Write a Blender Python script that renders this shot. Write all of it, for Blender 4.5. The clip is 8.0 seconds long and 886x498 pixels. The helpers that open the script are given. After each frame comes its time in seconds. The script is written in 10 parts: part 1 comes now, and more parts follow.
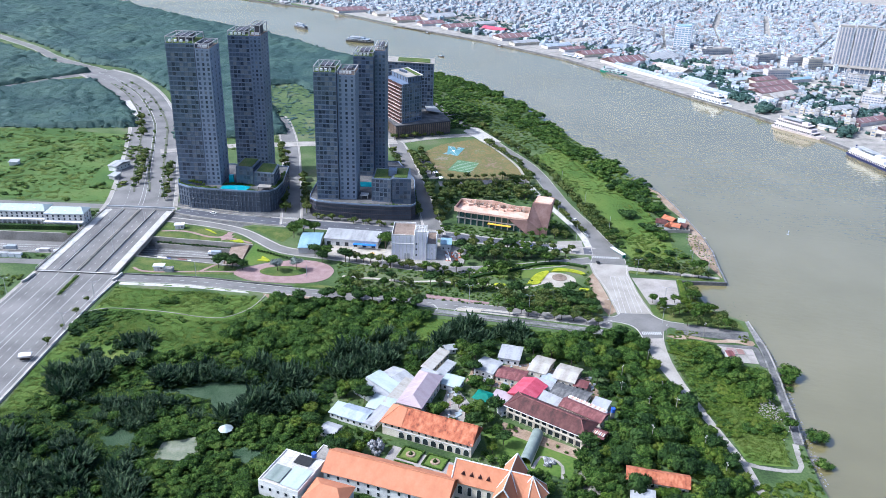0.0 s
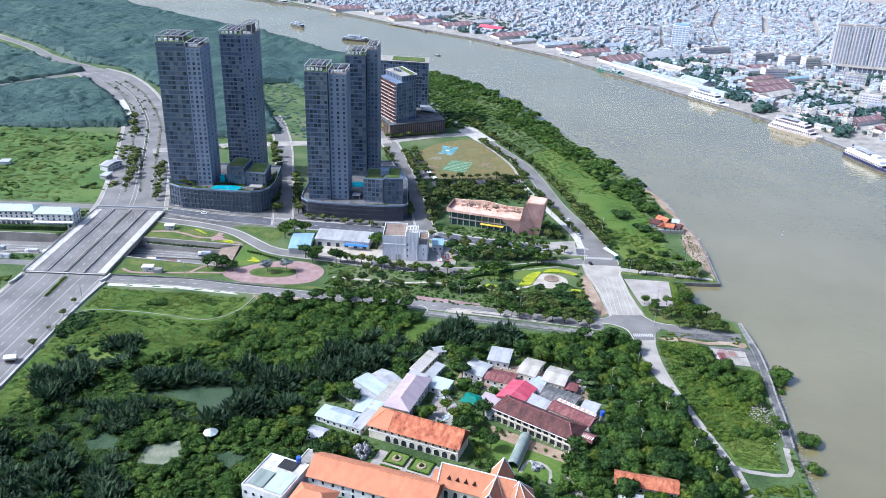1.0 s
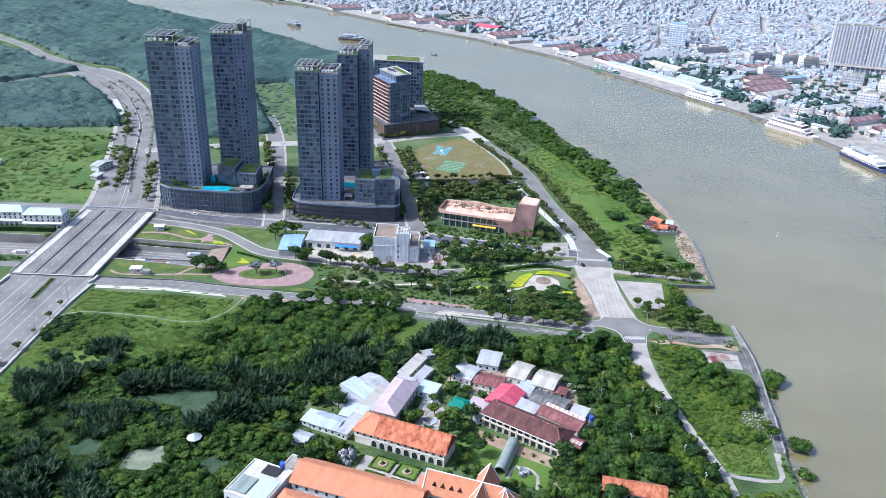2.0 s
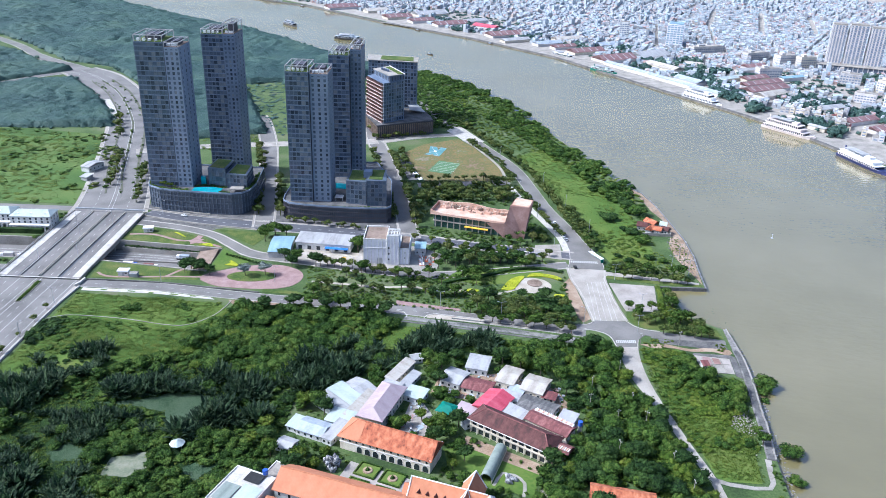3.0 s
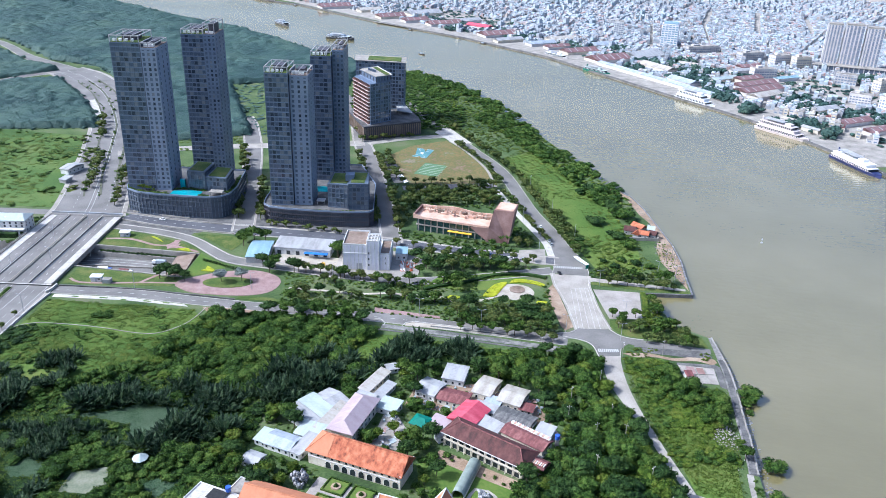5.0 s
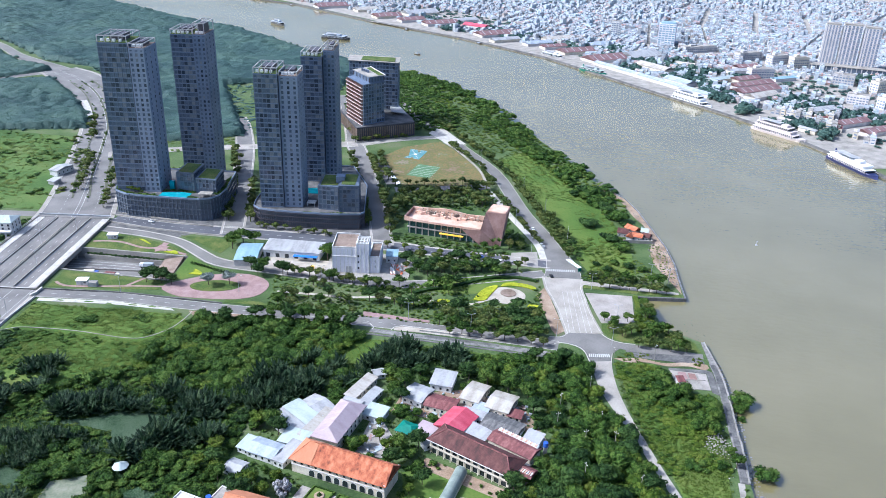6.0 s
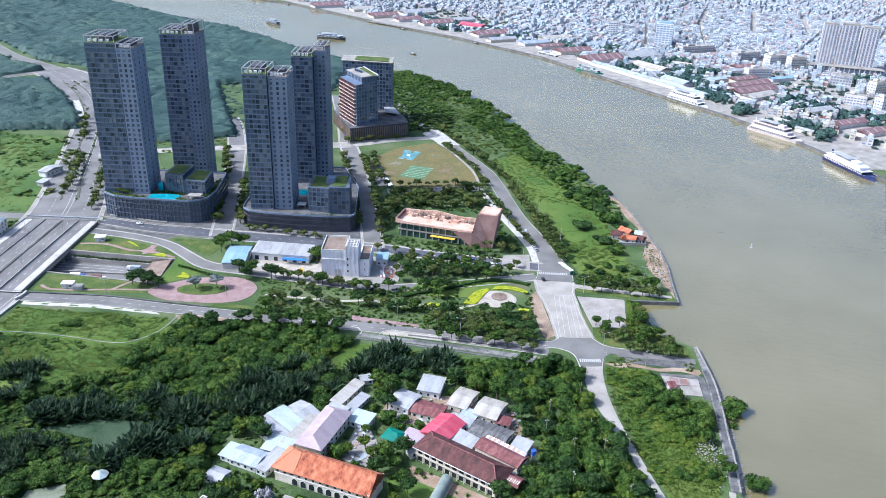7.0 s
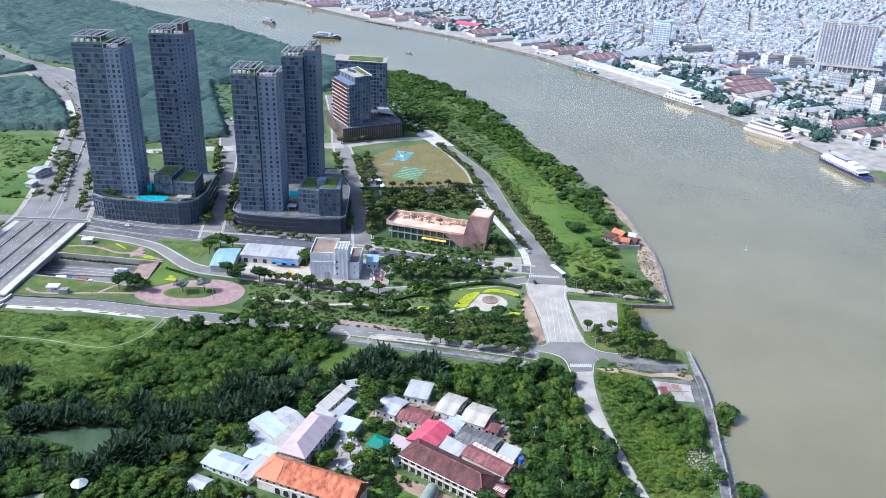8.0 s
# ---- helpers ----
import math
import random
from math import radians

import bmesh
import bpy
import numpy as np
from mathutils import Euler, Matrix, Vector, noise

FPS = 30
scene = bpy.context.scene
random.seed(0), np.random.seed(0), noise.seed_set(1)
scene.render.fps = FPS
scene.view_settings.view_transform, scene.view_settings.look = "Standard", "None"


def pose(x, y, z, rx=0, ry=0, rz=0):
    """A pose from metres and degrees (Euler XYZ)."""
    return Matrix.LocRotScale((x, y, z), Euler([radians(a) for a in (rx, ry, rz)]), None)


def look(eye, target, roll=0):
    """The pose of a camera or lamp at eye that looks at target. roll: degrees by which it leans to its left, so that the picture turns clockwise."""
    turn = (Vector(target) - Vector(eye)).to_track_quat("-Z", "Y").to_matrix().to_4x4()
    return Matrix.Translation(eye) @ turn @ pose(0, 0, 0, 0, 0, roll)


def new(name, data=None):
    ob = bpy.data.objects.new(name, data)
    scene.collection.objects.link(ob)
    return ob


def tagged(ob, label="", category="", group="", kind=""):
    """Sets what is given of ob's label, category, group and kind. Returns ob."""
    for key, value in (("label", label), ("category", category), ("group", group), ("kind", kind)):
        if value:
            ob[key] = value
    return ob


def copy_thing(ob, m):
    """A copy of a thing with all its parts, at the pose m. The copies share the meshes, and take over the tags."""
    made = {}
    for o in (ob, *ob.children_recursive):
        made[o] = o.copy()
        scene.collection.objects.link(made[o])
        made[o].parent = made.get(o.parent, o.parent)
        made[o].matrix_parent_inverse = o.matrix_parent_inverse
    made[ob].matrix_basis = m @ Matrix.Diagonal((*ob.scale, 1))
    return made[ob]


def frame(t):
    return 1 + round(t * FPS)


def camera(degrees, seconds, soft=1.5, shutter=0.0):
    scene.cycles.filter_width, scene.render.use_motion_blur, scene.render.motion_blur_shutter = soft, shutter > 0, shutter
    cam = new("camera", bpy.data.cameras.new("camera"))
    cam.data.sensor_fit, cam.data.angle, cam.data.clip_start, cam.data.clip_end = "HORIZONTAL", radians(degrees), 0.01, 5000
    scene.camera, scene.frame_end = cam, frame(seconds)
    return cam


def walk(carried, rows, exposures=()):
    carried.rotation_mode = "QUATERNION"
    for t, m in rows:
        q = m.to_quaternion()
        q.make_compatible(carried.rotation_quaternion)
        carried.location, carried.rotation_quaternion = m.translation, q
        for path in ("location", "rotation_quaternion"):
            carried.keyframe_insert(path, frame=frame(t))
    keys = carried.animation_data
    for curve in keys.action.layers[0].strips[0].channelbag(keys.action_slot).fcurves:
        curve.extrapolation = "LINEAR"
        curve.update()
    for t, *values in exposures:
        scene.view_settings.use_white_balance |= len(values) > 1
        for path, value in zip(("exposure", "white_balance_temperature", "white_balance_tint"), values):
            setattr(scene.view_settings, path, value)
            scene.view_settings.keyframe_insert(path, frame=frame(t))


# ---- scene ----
cam = camera(58.0, 8.0, soft=0.8)
# seconds, x, y, z, yaw, pitch, roll of a drone gliding forwards and to the right
PATH = [
    (0.0, 0.00, 0.00, 225.00, 1.646, -24.293, -1.656),
    (0.5, 2.88, 1.98, 225.02, 1.661, -24.351, -1.659),
    (1.0, 5.75, 4.14, 225.00, 1.675, -24.401, -1.663),
    (1.5, 8.64, 6.47, 224.96, 1.686, -24.442, -1.668),
    (2.0, 11.52, 8.95, 224.88, 1.695, -24.476, -1.674),
    (2.5, 14.40, 11.57, 224.79, 1.703, -24.503, -1.681),
    (3.0, 17.28, 14.31, 224.67, 1.708, -24.527, -1.689),
    (3.5, 20.16, 17.16, 224.54, 1.712, -24.546, -1.697),
    (4.0, 23.02, 20.10, 224.40, 1.714, -24.563, -1.706),
    (4.5, 25.89, 23.12, 224.25, 1.716, -24.579, -1.714),
    (5.0, 28.74, 26.20, 224.10, 1.716, -24.595, -1.723),
    (5.5, 31.58, 29.33, 223.96, 1.715, -24.612, -1.731),
    (6.0, 34.41, 32.50, 223.82, 1.713, -24.632, -1.738),
    (6.5, 37.22, 35.68, 223.69, 1.710, -24.655, -1.745),
    (7.0, 40.02, 38.87, 223.57, 1.707, -24.682, -1.751),
    (7.5, 42.80, 42.05, 223.47, 1.704, -24.716, -1.756),
    (8.0, 45.56, 45.21, 223.40, 1.700, -24.756, -1.760),
]
walk(cam, [(t, pose(x, y, z, 90 + pitch, roll, yaw)) for t, x, y, z, yaw, pitch, roll in PATH], exposures=[(0.0, 0.66, 5240, 12), (8.0, 0.66, 5240, 12)])

# ---- world and sun ----
SUN_EL, SUN_AZ = radians(44), math.atan2(-1.0, -0.08)
world = bpy.data.worlds.new("sky")
scene.world = world
world.use_nodes = True
wn = world.node_tree.nodes
sky = wn.new("ShaderNodeTexSky")
sky.sky_type, sky.sun_disc = "NISHITA", False
sky.sun_elevation, sky.sun_rotation = SUN_EL, SUN_AZ
sky.dust_density, sky.air_density, sky.ozone_density = 5.0, 1.0, 2.0
world.node_tree.links.new(sky.outputs["Color"], wn["Background"].inputs["Color"])
wn["Background"].inputs["Strength"].default_value = 0.15
sun = new("sun", bpy.data.lights.new("sun", "SUN"))
sun.data.energy, sun.data.angle, sun.data.color = 3.7, radians(0.6), (1.0, 0.95, 0.87)
toward = Vector((math.sin(SUN_AZ) * math.cos(SUN_EL), math.cos(SUN_AZ) * math.cos(SUN_EL), math.sin(SUN_EL)))
sun.matrix_world = look(toward * 500, (0, 0, 0))
tagged(sun, "warm afternoon sun", "sun", kind="structure")

# ---- materials ----


def material(name, colours, scale=0.2, fine=6.0, rough=0.8, bump=0.3, spec=0.3, metal=0.0, island=False, per_object=False, vary=0.0, streak=None, grain=0.5):
    """Noise at two scales between the colours, grain, bump; island or per_object: a shift of tone from piece to piece."""
    m = bpy.data.materials.new(name)
    m.use_nodes = True
    n, l = m.node_tree.nodes, m.node_tree.links
    b = n["Principled BSDF"]
    b.inputs["Roughness"].default_value, b.inputs["Metallic"].default_value = rough, metal
    b.inputs["Specular IOR Level"].default_value = spec
    tc = n.new("ShaderNodeTexCoord")
    geo = n.new("ShaderNodeNewGeometry")
    src = geo.outputs["Position"]
    if streak:
        mp = n.new("ShaderNodeMapping")
        mp.inputs["Scale"].default_value = streak
        l.new(tc.outputs["Object"], mp.inputs["Vector"])
        src = mp.outputs["Vector"]
    big, small = n.new("ShaderNodeTexNoise"), n.new("ShaderNodeTexNoise")
    big.inputs["Scale"].default_value, small.inputs["Scale"].default_value = scale, fine
    big.inputs["Detail"].default_value, small.inputs["Detail"].default_value = 6.0, 3.0
    l.new(src, big.inputs["Vector"]), l.new(geo.outputs["Position"], small.inputs["Vector"])
    add = n.new("ShaderNodeMath")
    add.operation = "MULTIPLY_ADD"
    l.new(small.outputs["Fac"], add.inputs[0])
    add.inputs[1].default_value = grain
    l.new(big.outputs["Fac"], add.inputs[2])
    level = n.new("ShaderNodeMath")
    level.operation = "SUBTRACT"
    l.new(add.outputs[0], level.inputs[0])
    level.inputs[1].default_value = (grain - 0.5) / 2
    fac = level.outputs[0]
    ramp = n.new("ShaderNodeValToRGB")
    e = ramp.color_ramp.elements
    lo, hi = 0.52, 0.98
    for i, c in enumerate(colours):
        p = lo + (hi - lo) * i / max(1, len(colours) - 1)
        if i < 2:
            e[i].position, e[i].color = p, (*c, 1)
        else:
            k = e.new(p)
            k.color = (*c, 1)
    if len(colours) == 1:
        e[1].position, e[1].color = 1.0, (*[v * 0.8 for v in colours[0]], 1)
    if island or per_object:
        if island:
            rnd = geo.outputs["Random Per Island"]
        else:
            oi = n.new("ShaderNodeObjectInfo")
            rnd = oi.outputs["Random"]
        mix = n.new("ShaderNodeMath")
        mix.operation = "MULTIPLY_ADD"
        l.new(rnd, mix.inputs[0])
        mix.inputs[1].default_value = vary
        sub = n.new("ShaderNodeMath")
        sub.operation = "SUBTRACT"
        l.new(fac, sub.inputs[0])
        sub.inputs[1].default_value = vary / 2
        l.new(sub.outputs[0], mix.inputs[2])
        fac = mix.outputs[0]
    l.new(fac, ramp.inputs["Fac"])
    l.new(ramp.outputs["Color"], b.inputs["Base Color"])
    if bump:
        bp = n.new("ShaderNodeBump")
        bp.inputs["Strength"].default_value, bp.inputs["Distance"].default_value = bump, 0.15
        l.new(small.outputs["Fac"], bp.inputs["Height"])
        l.new(bp.outputs["Normal"], b.inputs["Normal"])
    return m


def sheet(name, colours, pitch=0.9, rough=0.5, metal=0.0, scale=0.3, axis="X", spec=0.4, relief=0.22):
    """Ribbed roofing: ribs by bump along the local axis, sheet-to-sheet tone, rain streaks."""
    m = material(name, colours, scale=scale, fine=0.9, rough=rough, bump=0, spec=spec, metal=metal, streak=(0.9, 0.22, 0.9), grain=0.35)
    n, l = m.node_tree.nodes, m.node_tree.links
    b = n["Principled BSDF"]
    tc = n.new("ShaderNodeTexCoord")
    wv = n.new("ShaderNodeTexWave")
    wv.bands_direction = axis
    wv.inputs["Scale"].default_value = 0.314 / pitch
    wv.inputs["Distortion"].default_value = 0.4
    l.new(tc.outputs["Object"], wv.inputs["Vector"])
    bp = n.new("ShaderNodeBump")
    bp.inputs["Strength"].default_value, bp.inputs["Distance"].default_value = relief, 0.12
    l.new(wv.outputs["Fac"], bp.inputs["Height"])
    l.new(bp.outputs["Normal"], b.inputs["Normal"])
    return m


def leaf_material(name, colours, vary=0.24, gloss=0.12, scale=0.11, grain=1.25):
    m = material(name, colours, scale=scale, fine=1.9, rough=0.55, bump=0, spec=gloss, island=True, vary=vary, grain=grain)
    n, l = m.node_tree.nodes, m.node_tree.links
    b = n["Principled BSDF"]
    tr = n.new("ShaderNodeBsdfTranslucent")
    mix = n.new("ShaderNodeMixShader")
    mix.inputs[0].default_value = 0.3
    col = b.inputs["Base Color"].links[0].from_socket
    nz, bp = n.new("ShaderNodeTexNoise"), n.new("ShaderNodeBump")
    nz.inputs["Scale"].default_value, nz.inputs["Detail"].default_value = 1.7, 4.0
    geo = n.new("ShaderNodeNewGeometry")
    l.new(geo.outputs["Position"], nz.inputs["Vector"]), l.new(nz.outputs["Fac"], bp.inputs["Height"])
    bp.inputs["Strength"].default_value, bp.inputs["Distance"].default_value = 1.0, 1.1
    l.new(bp.outputs["Normal"], b.inputs["Normal"])
    l.new(col, tr.inputs["Color"])
    l.new(b.outputs[0], mix.inputs[1]), l.new(tr.outputs[0], mix.inputs[2])
    l.new(mix.outputs[0], n["Material Output"].inputs["Surface"])
    return m


M = {}
M["earth"] = material("meadow_ground", [(0.0258, 0.0484, 0.0152), (0.0516, 0.088, 0.0247), (0.086, 0.1232, 0.0427), (0.129, 0.1276, 0.076)], 0.03, 0.8, 0.95, 0.8)
M["lawn"] = material("lawn_grass", [(0.0321, 0.0642, 0.0111), (0.0562, 0.0923, 0.0167), (0.0882, 0.1164, 0.0235), (0.1324, 0.1283, 0.0403)], 0.12, 1.4, 0.95, 0.8, grain=0.9)
M["field"] = material("dry_field", [(0.206, 0.1581, 0.1196), (0.17, 0.1209, 0.0644), (0.0979, 0.1116, 0.0322), (0.1854, 0.1302, 0.0552), (0.103, 0.1209, 0.0368), (0.2163, 0.1721, 0.1288)], 0.045, 0.45, 0.95, 0.6, grain=0.55)
M["grass_bright"] = material("bright_grass", [(0.0466, 0.0929, 0.0136), (0.0699, 0.1264, 0.0182), (0.101, 0.1487, 0.0256), (0.1242, 0.1487, 0.0342)], 0.025, 0.7, 0.95, 0.8)
M["asphalt"] = material("worn_asphalt", [(0.1083, 0.1033, 0.0956), (0.1623, 0.1546, 0.1427), (0.2126, 0.2013, 0.1854)], 0.05, 1.5, 0.85, 0.2)
M["concrete_road"] = material("pale_concrete_road", [(0.2392, 0.218, 0.186), (0.312, 0.286, 0.2455), (0.3744, 0.345, 0.2995)], 0.09, 1.5, 0.88, 0.2, grain=0.8)
M["asphalt_dark"] = material("dark_asphalt", [(0.0644, 0.0666, 0.076), (0.0878, 0.09, 0.1014), (0.1141, 0.1151, 0.1253)], 0.05, 1.5, 0.85, 0.2)
M["pavement"] = material("concrete_paving", [(0.2137, 0.1976, 0.1691), (0.296, 0.2727, 0.2353), (0.3699, 0.3399, 0.2941)], 0.1, 1.8, 0.85, 0.3)
M["concrete"] = material("concrete", [(0.1768, 0.1615, 0.1383), (0.274, 0.255, 0.2213), (0.3536, 0.3272, 0.2846)], 0.1, 1.0, 0.85, 0.3)
M["concrete_white"] = material("whitewashed_concrete", [(0.3244, 0.3046, 0.2695), (0.4403, 0.416, 0.3695), (0.5099, 0.4829, 0.4318)], 0.3, 1.4, 0.8, 0.2, grain=0.8)
M["quay"] = material("weathered_quay", [(0.09, 0.088, 0.082), (0.17, 0.165, 0.155), (0.26, 0.25, 0.235)], 0.3, 1.0, 0.9, 0.5)
M["concrete_dark"] = material("stained_concrete", [(0.054, 0.054, 0.0552), (0.108, 0.1062, 0.1012), (0.171, 0.162, 0.1564)], 0.15, 1.0, 0.85, 0.4)
M["sand"] = material("sandy_concrete", [(0.272, 0.238, 0.187), (0.3655, 0.3272, 0.2635), (0.425, 0.391, 0.3315)], 0.15, 1.5, 0.9, 0.3)
M["plot"] = material("dusty_concrete_plot", [(0.22, 0.2, 0.175), (0.3, 0.272, 0.24), (0.37, 0.335, 0.3)], 0.12, 1.6, 0.9, 0.25)
M["pink"] = material("pink_paving", [(0.2095, 0.1341, 0.1251), (0.2724, 0.18, 0.1657), (0.3212, 0.233, 0.2209)], 0.2, 2.0, 0.85, 0.2, grain=0.8)
M["paint"] = material("white_road_paint", [(0.408, 0.408, 0.3828), (0.51, 0.51, 0.4752)], 0.3, 2.0, 0.7, 0.1)
M["soil"] = material("bare_soil", [(0.168, 0.1176, 0.072), (0.273, 0.196, 0.135), (0.378, 0.3038, 0.225)], 0.08, 1.2, 0.95, 0.6)
M["soil_dark"] = material("dusty_planting_soil", [(0.07, 0.075, 0.05), (0.1, 0.105, 0.07), (0.14, 0.135, 0.1)], 0.1, 1.2, 0.95, 0.5)
M["wall_white"] = material("white_plaster", [(0.4465, 0.4376, 0.4108), (0.6072, 0.5983, 0.5715), (0.6965, 0.6876, 0.6608)], 0.25, 2.0, 0.85, 0.2)
M["wall_cream"] = material("cream_plaster", [(0.3948, 0.3478, 0.2632), (0.564, 0.5076, 0.4042), (0.658, 0.611, 0.517)], 0.25, 2.0, 0.85, 0.2)
M["wall_grey"] = material("grey_plaster", [(0.28, 0.27, 0.26), (0.4, 0.39, 0.38), (0.5, 0.49, 0.48)], 0.2, 2.0, 0.85, 0.2)
M["wall_beige"] = material("beige_panel", [(0.46, 0.437, 0.4248), (0.552, 0.5232, 0.5074), (0.621, 0.5922, 0.5782)], 0.2, 2.0, 0.8, 0.1)
M["wall_lilac"] = material("pale_panel", [(0.56, 0.54, 0.58), (0.67, 0.655, 0.69), (0.74, 0.725, 0.75)], 0.2, 2.0, 0.8, 0.1)
M["tile_orange"] = sheet("orange_roof_tile", [(0.3625, 0.139, 0.0686), (0.4169, 0.1668, 0.0823), (0.4531, 0.1946, 0.1028)], 0.6, 0.8, relief=0.16)
M["tile_rust"] = sheet("rusty_orange_tile", [(0.1177, 0.0347, 0.0181), (0.3025, 0.0866, 0.039), (0.4033, 0.1385, 0.066), (0.4622, 0.1939, 0.102)], 0.6, 0.85, scale=0.55, relief=0.4)
M["tile_maroon"] = sheet("maroon_roof_tile", [(0.03, 0.014, 0.013), (0.078, 0.028, 0.024), (0.12, 0.05, 0.044)], 0.6, 0.8, scale=0.5, relief=0.4)
M["tin_white"] = sheet("white_tin_roof", [(0.2268, 0.2268, 0.2201), (0.3335, 0.3335, 0.3269), (0.4002, 0.4002, 0.3936)], 0.9, 0.5)
M["tin_cream"] = sheet("cream_tin_roof", [(0.2528, 0.2247, 0.1826), (0.3792, 0.3511, 0.302), (0.4635, 0.4354, 0.3933)], 0.9, 0.6)
M["tin_teal"] = sheet("pale_teal_tin_roof", [(0.295, 0.3441, 0.323), (0.3722, 0.4213, 0.4002), (0.4354, 0.4776, 0.4565)], 0.9, 0.5)
M["tin_blue"] = sheet("blue_tin_roof", [(0.1774, 0.2809, 0.3326), (0.2365, 0.3548, 0.414), (0.3105, 0.414, 0.4657)], 0.9, 0.5)
M["tin_strongblue"] = sheet("strong_blue_awning", [(0.03, 0.14, 0.5), (0.05, 0.22, 0.65)], 0.9, 0.6)
M["tin_grey"] = sheet("grey_tin_roof", [(0.22, 0.25, 0.28), (0.32, 0.36, 0.4), (0.42, 0.45, 0.48)], 0.9, 0.5)
M["tin_moss"] = sheet("grey_green_tin_roof", [(0.13, 0.16, 0.14), (0.19, 0.225, 0.195), (0.25, 0.28, 0.25)], 0.9, 0.6)
M["tin_dark"] = sheet("dark_weathered_roof", [(0.045, 0.045, 0.045), (0.1, 0.098, 0.095), (0.2, 0.19, 0.18)], 0.9, 0.8, scale=0.6)
# maroon roofing greyed so that its colour holds the haze over the far bank
M["tin_dusty"] = sheet("hazed_maroon_tin_roof", [(0.12, 0.07, 0.07), (0.19, 0.105, 0.1), (0.27, 0.18, 0.17)], 0.9, 0.6, scale=0.4)
M["tin_red"] = sheet("crimson_tin_roof", [(0.36, 0.04, 0.065), (0.46, 0.075, 0.11), (0.52, 0.13, 0.16)], 0.9, 0.55)
M["tin_maroon"] = sheet("maroon_tin_roof", [(0.08, 0.028, 0.028), (0.15, 0.05, 0.048), (0.26, 0.12, 0.105)], 0.9, 0.7, scale=0.6)
M["tin_lilac"] = sheet("lilac_tin_roof", [(0.2809, 0.2177, 0.2317), (0.3511, 0.2809, 0.295), (0.3933, 0.33, 0.3371)], 0.9, 0.6)
M["tarp_green"] = material("green_tarpaulin", [(0.004, 0.12, 0.085), (0.01, 0.17, 0.12)], 0.4, 2.0, 0.6, 0.2)
M["glass"] = material("dark_window_glass", [(0.015, 0.02, 0.025), (0.03, 0.038, 0.045)], 0.3, 2.0, 0.08, 0, 0.6, per_object=True, vary=0.6)
M["glass_blue"] = material("blue_grey_glass", [(0.0765, 0.1016, 0.142), (0.1125, 0.1444, 0.19)], 0.3, 2.0, 0.06, 0, 0.8, per_object=True, vary=0.28)
M["curtain"] = material("curtained_glass", [(0.13, 0.148, 0.175), (0.19, 0.205, 0.225)], 0.3, 2.0, 0.15, 0, 0.6, per_object=True, vary=0.28)
M["glass_smoke"] = material("smoked_glass", [(0.035, 0.047, 0.066), (0.06, 0.077, 0.102)], 0.3, 2.0, 0.08, 0, 0.7, per_object=True, vary=0.28)
M["glass_green"] = material("green_glass", [(0.03, 0.07, 0.065), (0.06, 0.12, 0.11)], 0.3, 1.0, 0.1, 0, 0.6)
# tower cladding: lightened and shifted to blue, haze of the distance in the colour
M["tower"] = material("tower_cladding", [(0.0991, 0.1297, 0.1852), (0.1258, 0.1632, 0.228), (0.1525, 0.1925, 0.2612)], 0.05, 1.0, 0.45, 0.1)
M["tower_mid"] = material("tower_floor_band", [(0.07, 0.09, 0.125), (0.092, 0.116, 0.155), (0.115, 0.142, 0.185)], 0.05, 1.0, 0.4, 0.05)
M["tower_light"] = material("tower_pier_cladding", [(0.1488, 0.1841, 0.2467), (0.1823, 0.221, 0.2886), (0.212, 0.2537, 0.3212)], 0.05, 1.0, 0.5, 0.1)
M["tower_dark"] = material("tower_recess", [(0.06, 0.074, 0.096), (0.09, 0.108, 0.135)], 0.1, 1.0, 0.25, 0.05, 0.5)
M["brown_screen"] = material("brown_screen_panel", [(0.0443, 0.0428, 0.052), (0.0624, 0.0598, 0.0704), (0.0832, 0.0791, 0.0905)], 0.1, 1.0, 0.6, 0.1)
M["frame_metal"] = material("pale_steel", [(0.3, 0.29, 0.285), (0.42, 0.41, 0.4)], 0.3, 2.0, 0.5, 0.05, 0.5)
M["terracotta"] = material("terracotta_cladding", [(0.176, 0.0997, 0.085), (0.2376, 0.1425, 0.12), (0.308, 0.1995, 0.175)], 0.15, 1.5, 0.8, 0.2)
M["roof_peach"] = material("peach_roof_deck", [(0.45, 0.26, 0.18), (0.58, 0.38, 0.28), (0.66, 0.48, 0.38)], 0.15, 1.5, 0.85, 0.2)
M["roof_brown"] = material("brown_flat_roof", [(0.12, 0.085, 0.06), (0.2, 0.15, 0.115), (0.27, 0.21, 0.17)], 0.15, 1.0, 0.9, 0.2)
M["pool"] = material("pool_water", [(0.02, 0.25, 0.3), (0.04, 0.35, 0.4)], 0.2, 1.0, 0.1, 0.05, 0.5)
M["yellow"] = material("yellow_cloth", [(0.7, 0.38, 0.03), (0.8, 0.5, 0.06)], 0.3, 2.0, 0.7, 0.1)
M["flower_yellow"] = material("yellow_flower_bed", [(0.1716, 0.222, 0.008), (0.312, 0.3404, 0.012), (0.39, 0.3848, 0.024)], 0.3, 3.0, 0.95, 0.8)
M["court_green"] = material("court_green", [(0.0756, 0.153, 0.072), (0.1092, 0.1989, 0.0936)], 0.1, 1.0, 0.9, 0.1)
M["court_teal"] = material("court_teal", [(0.072, 0.193, 0.2106), (0.12, 0.2574, 0.2691)], 0.1, 1.0, 0.9, 0.1)
M["bark"] = material("bark", [(0.05, 0.04, 0.03), (0.11, 0.085, 0.065)], 0.8, 4.0, 0.95, 0.5)
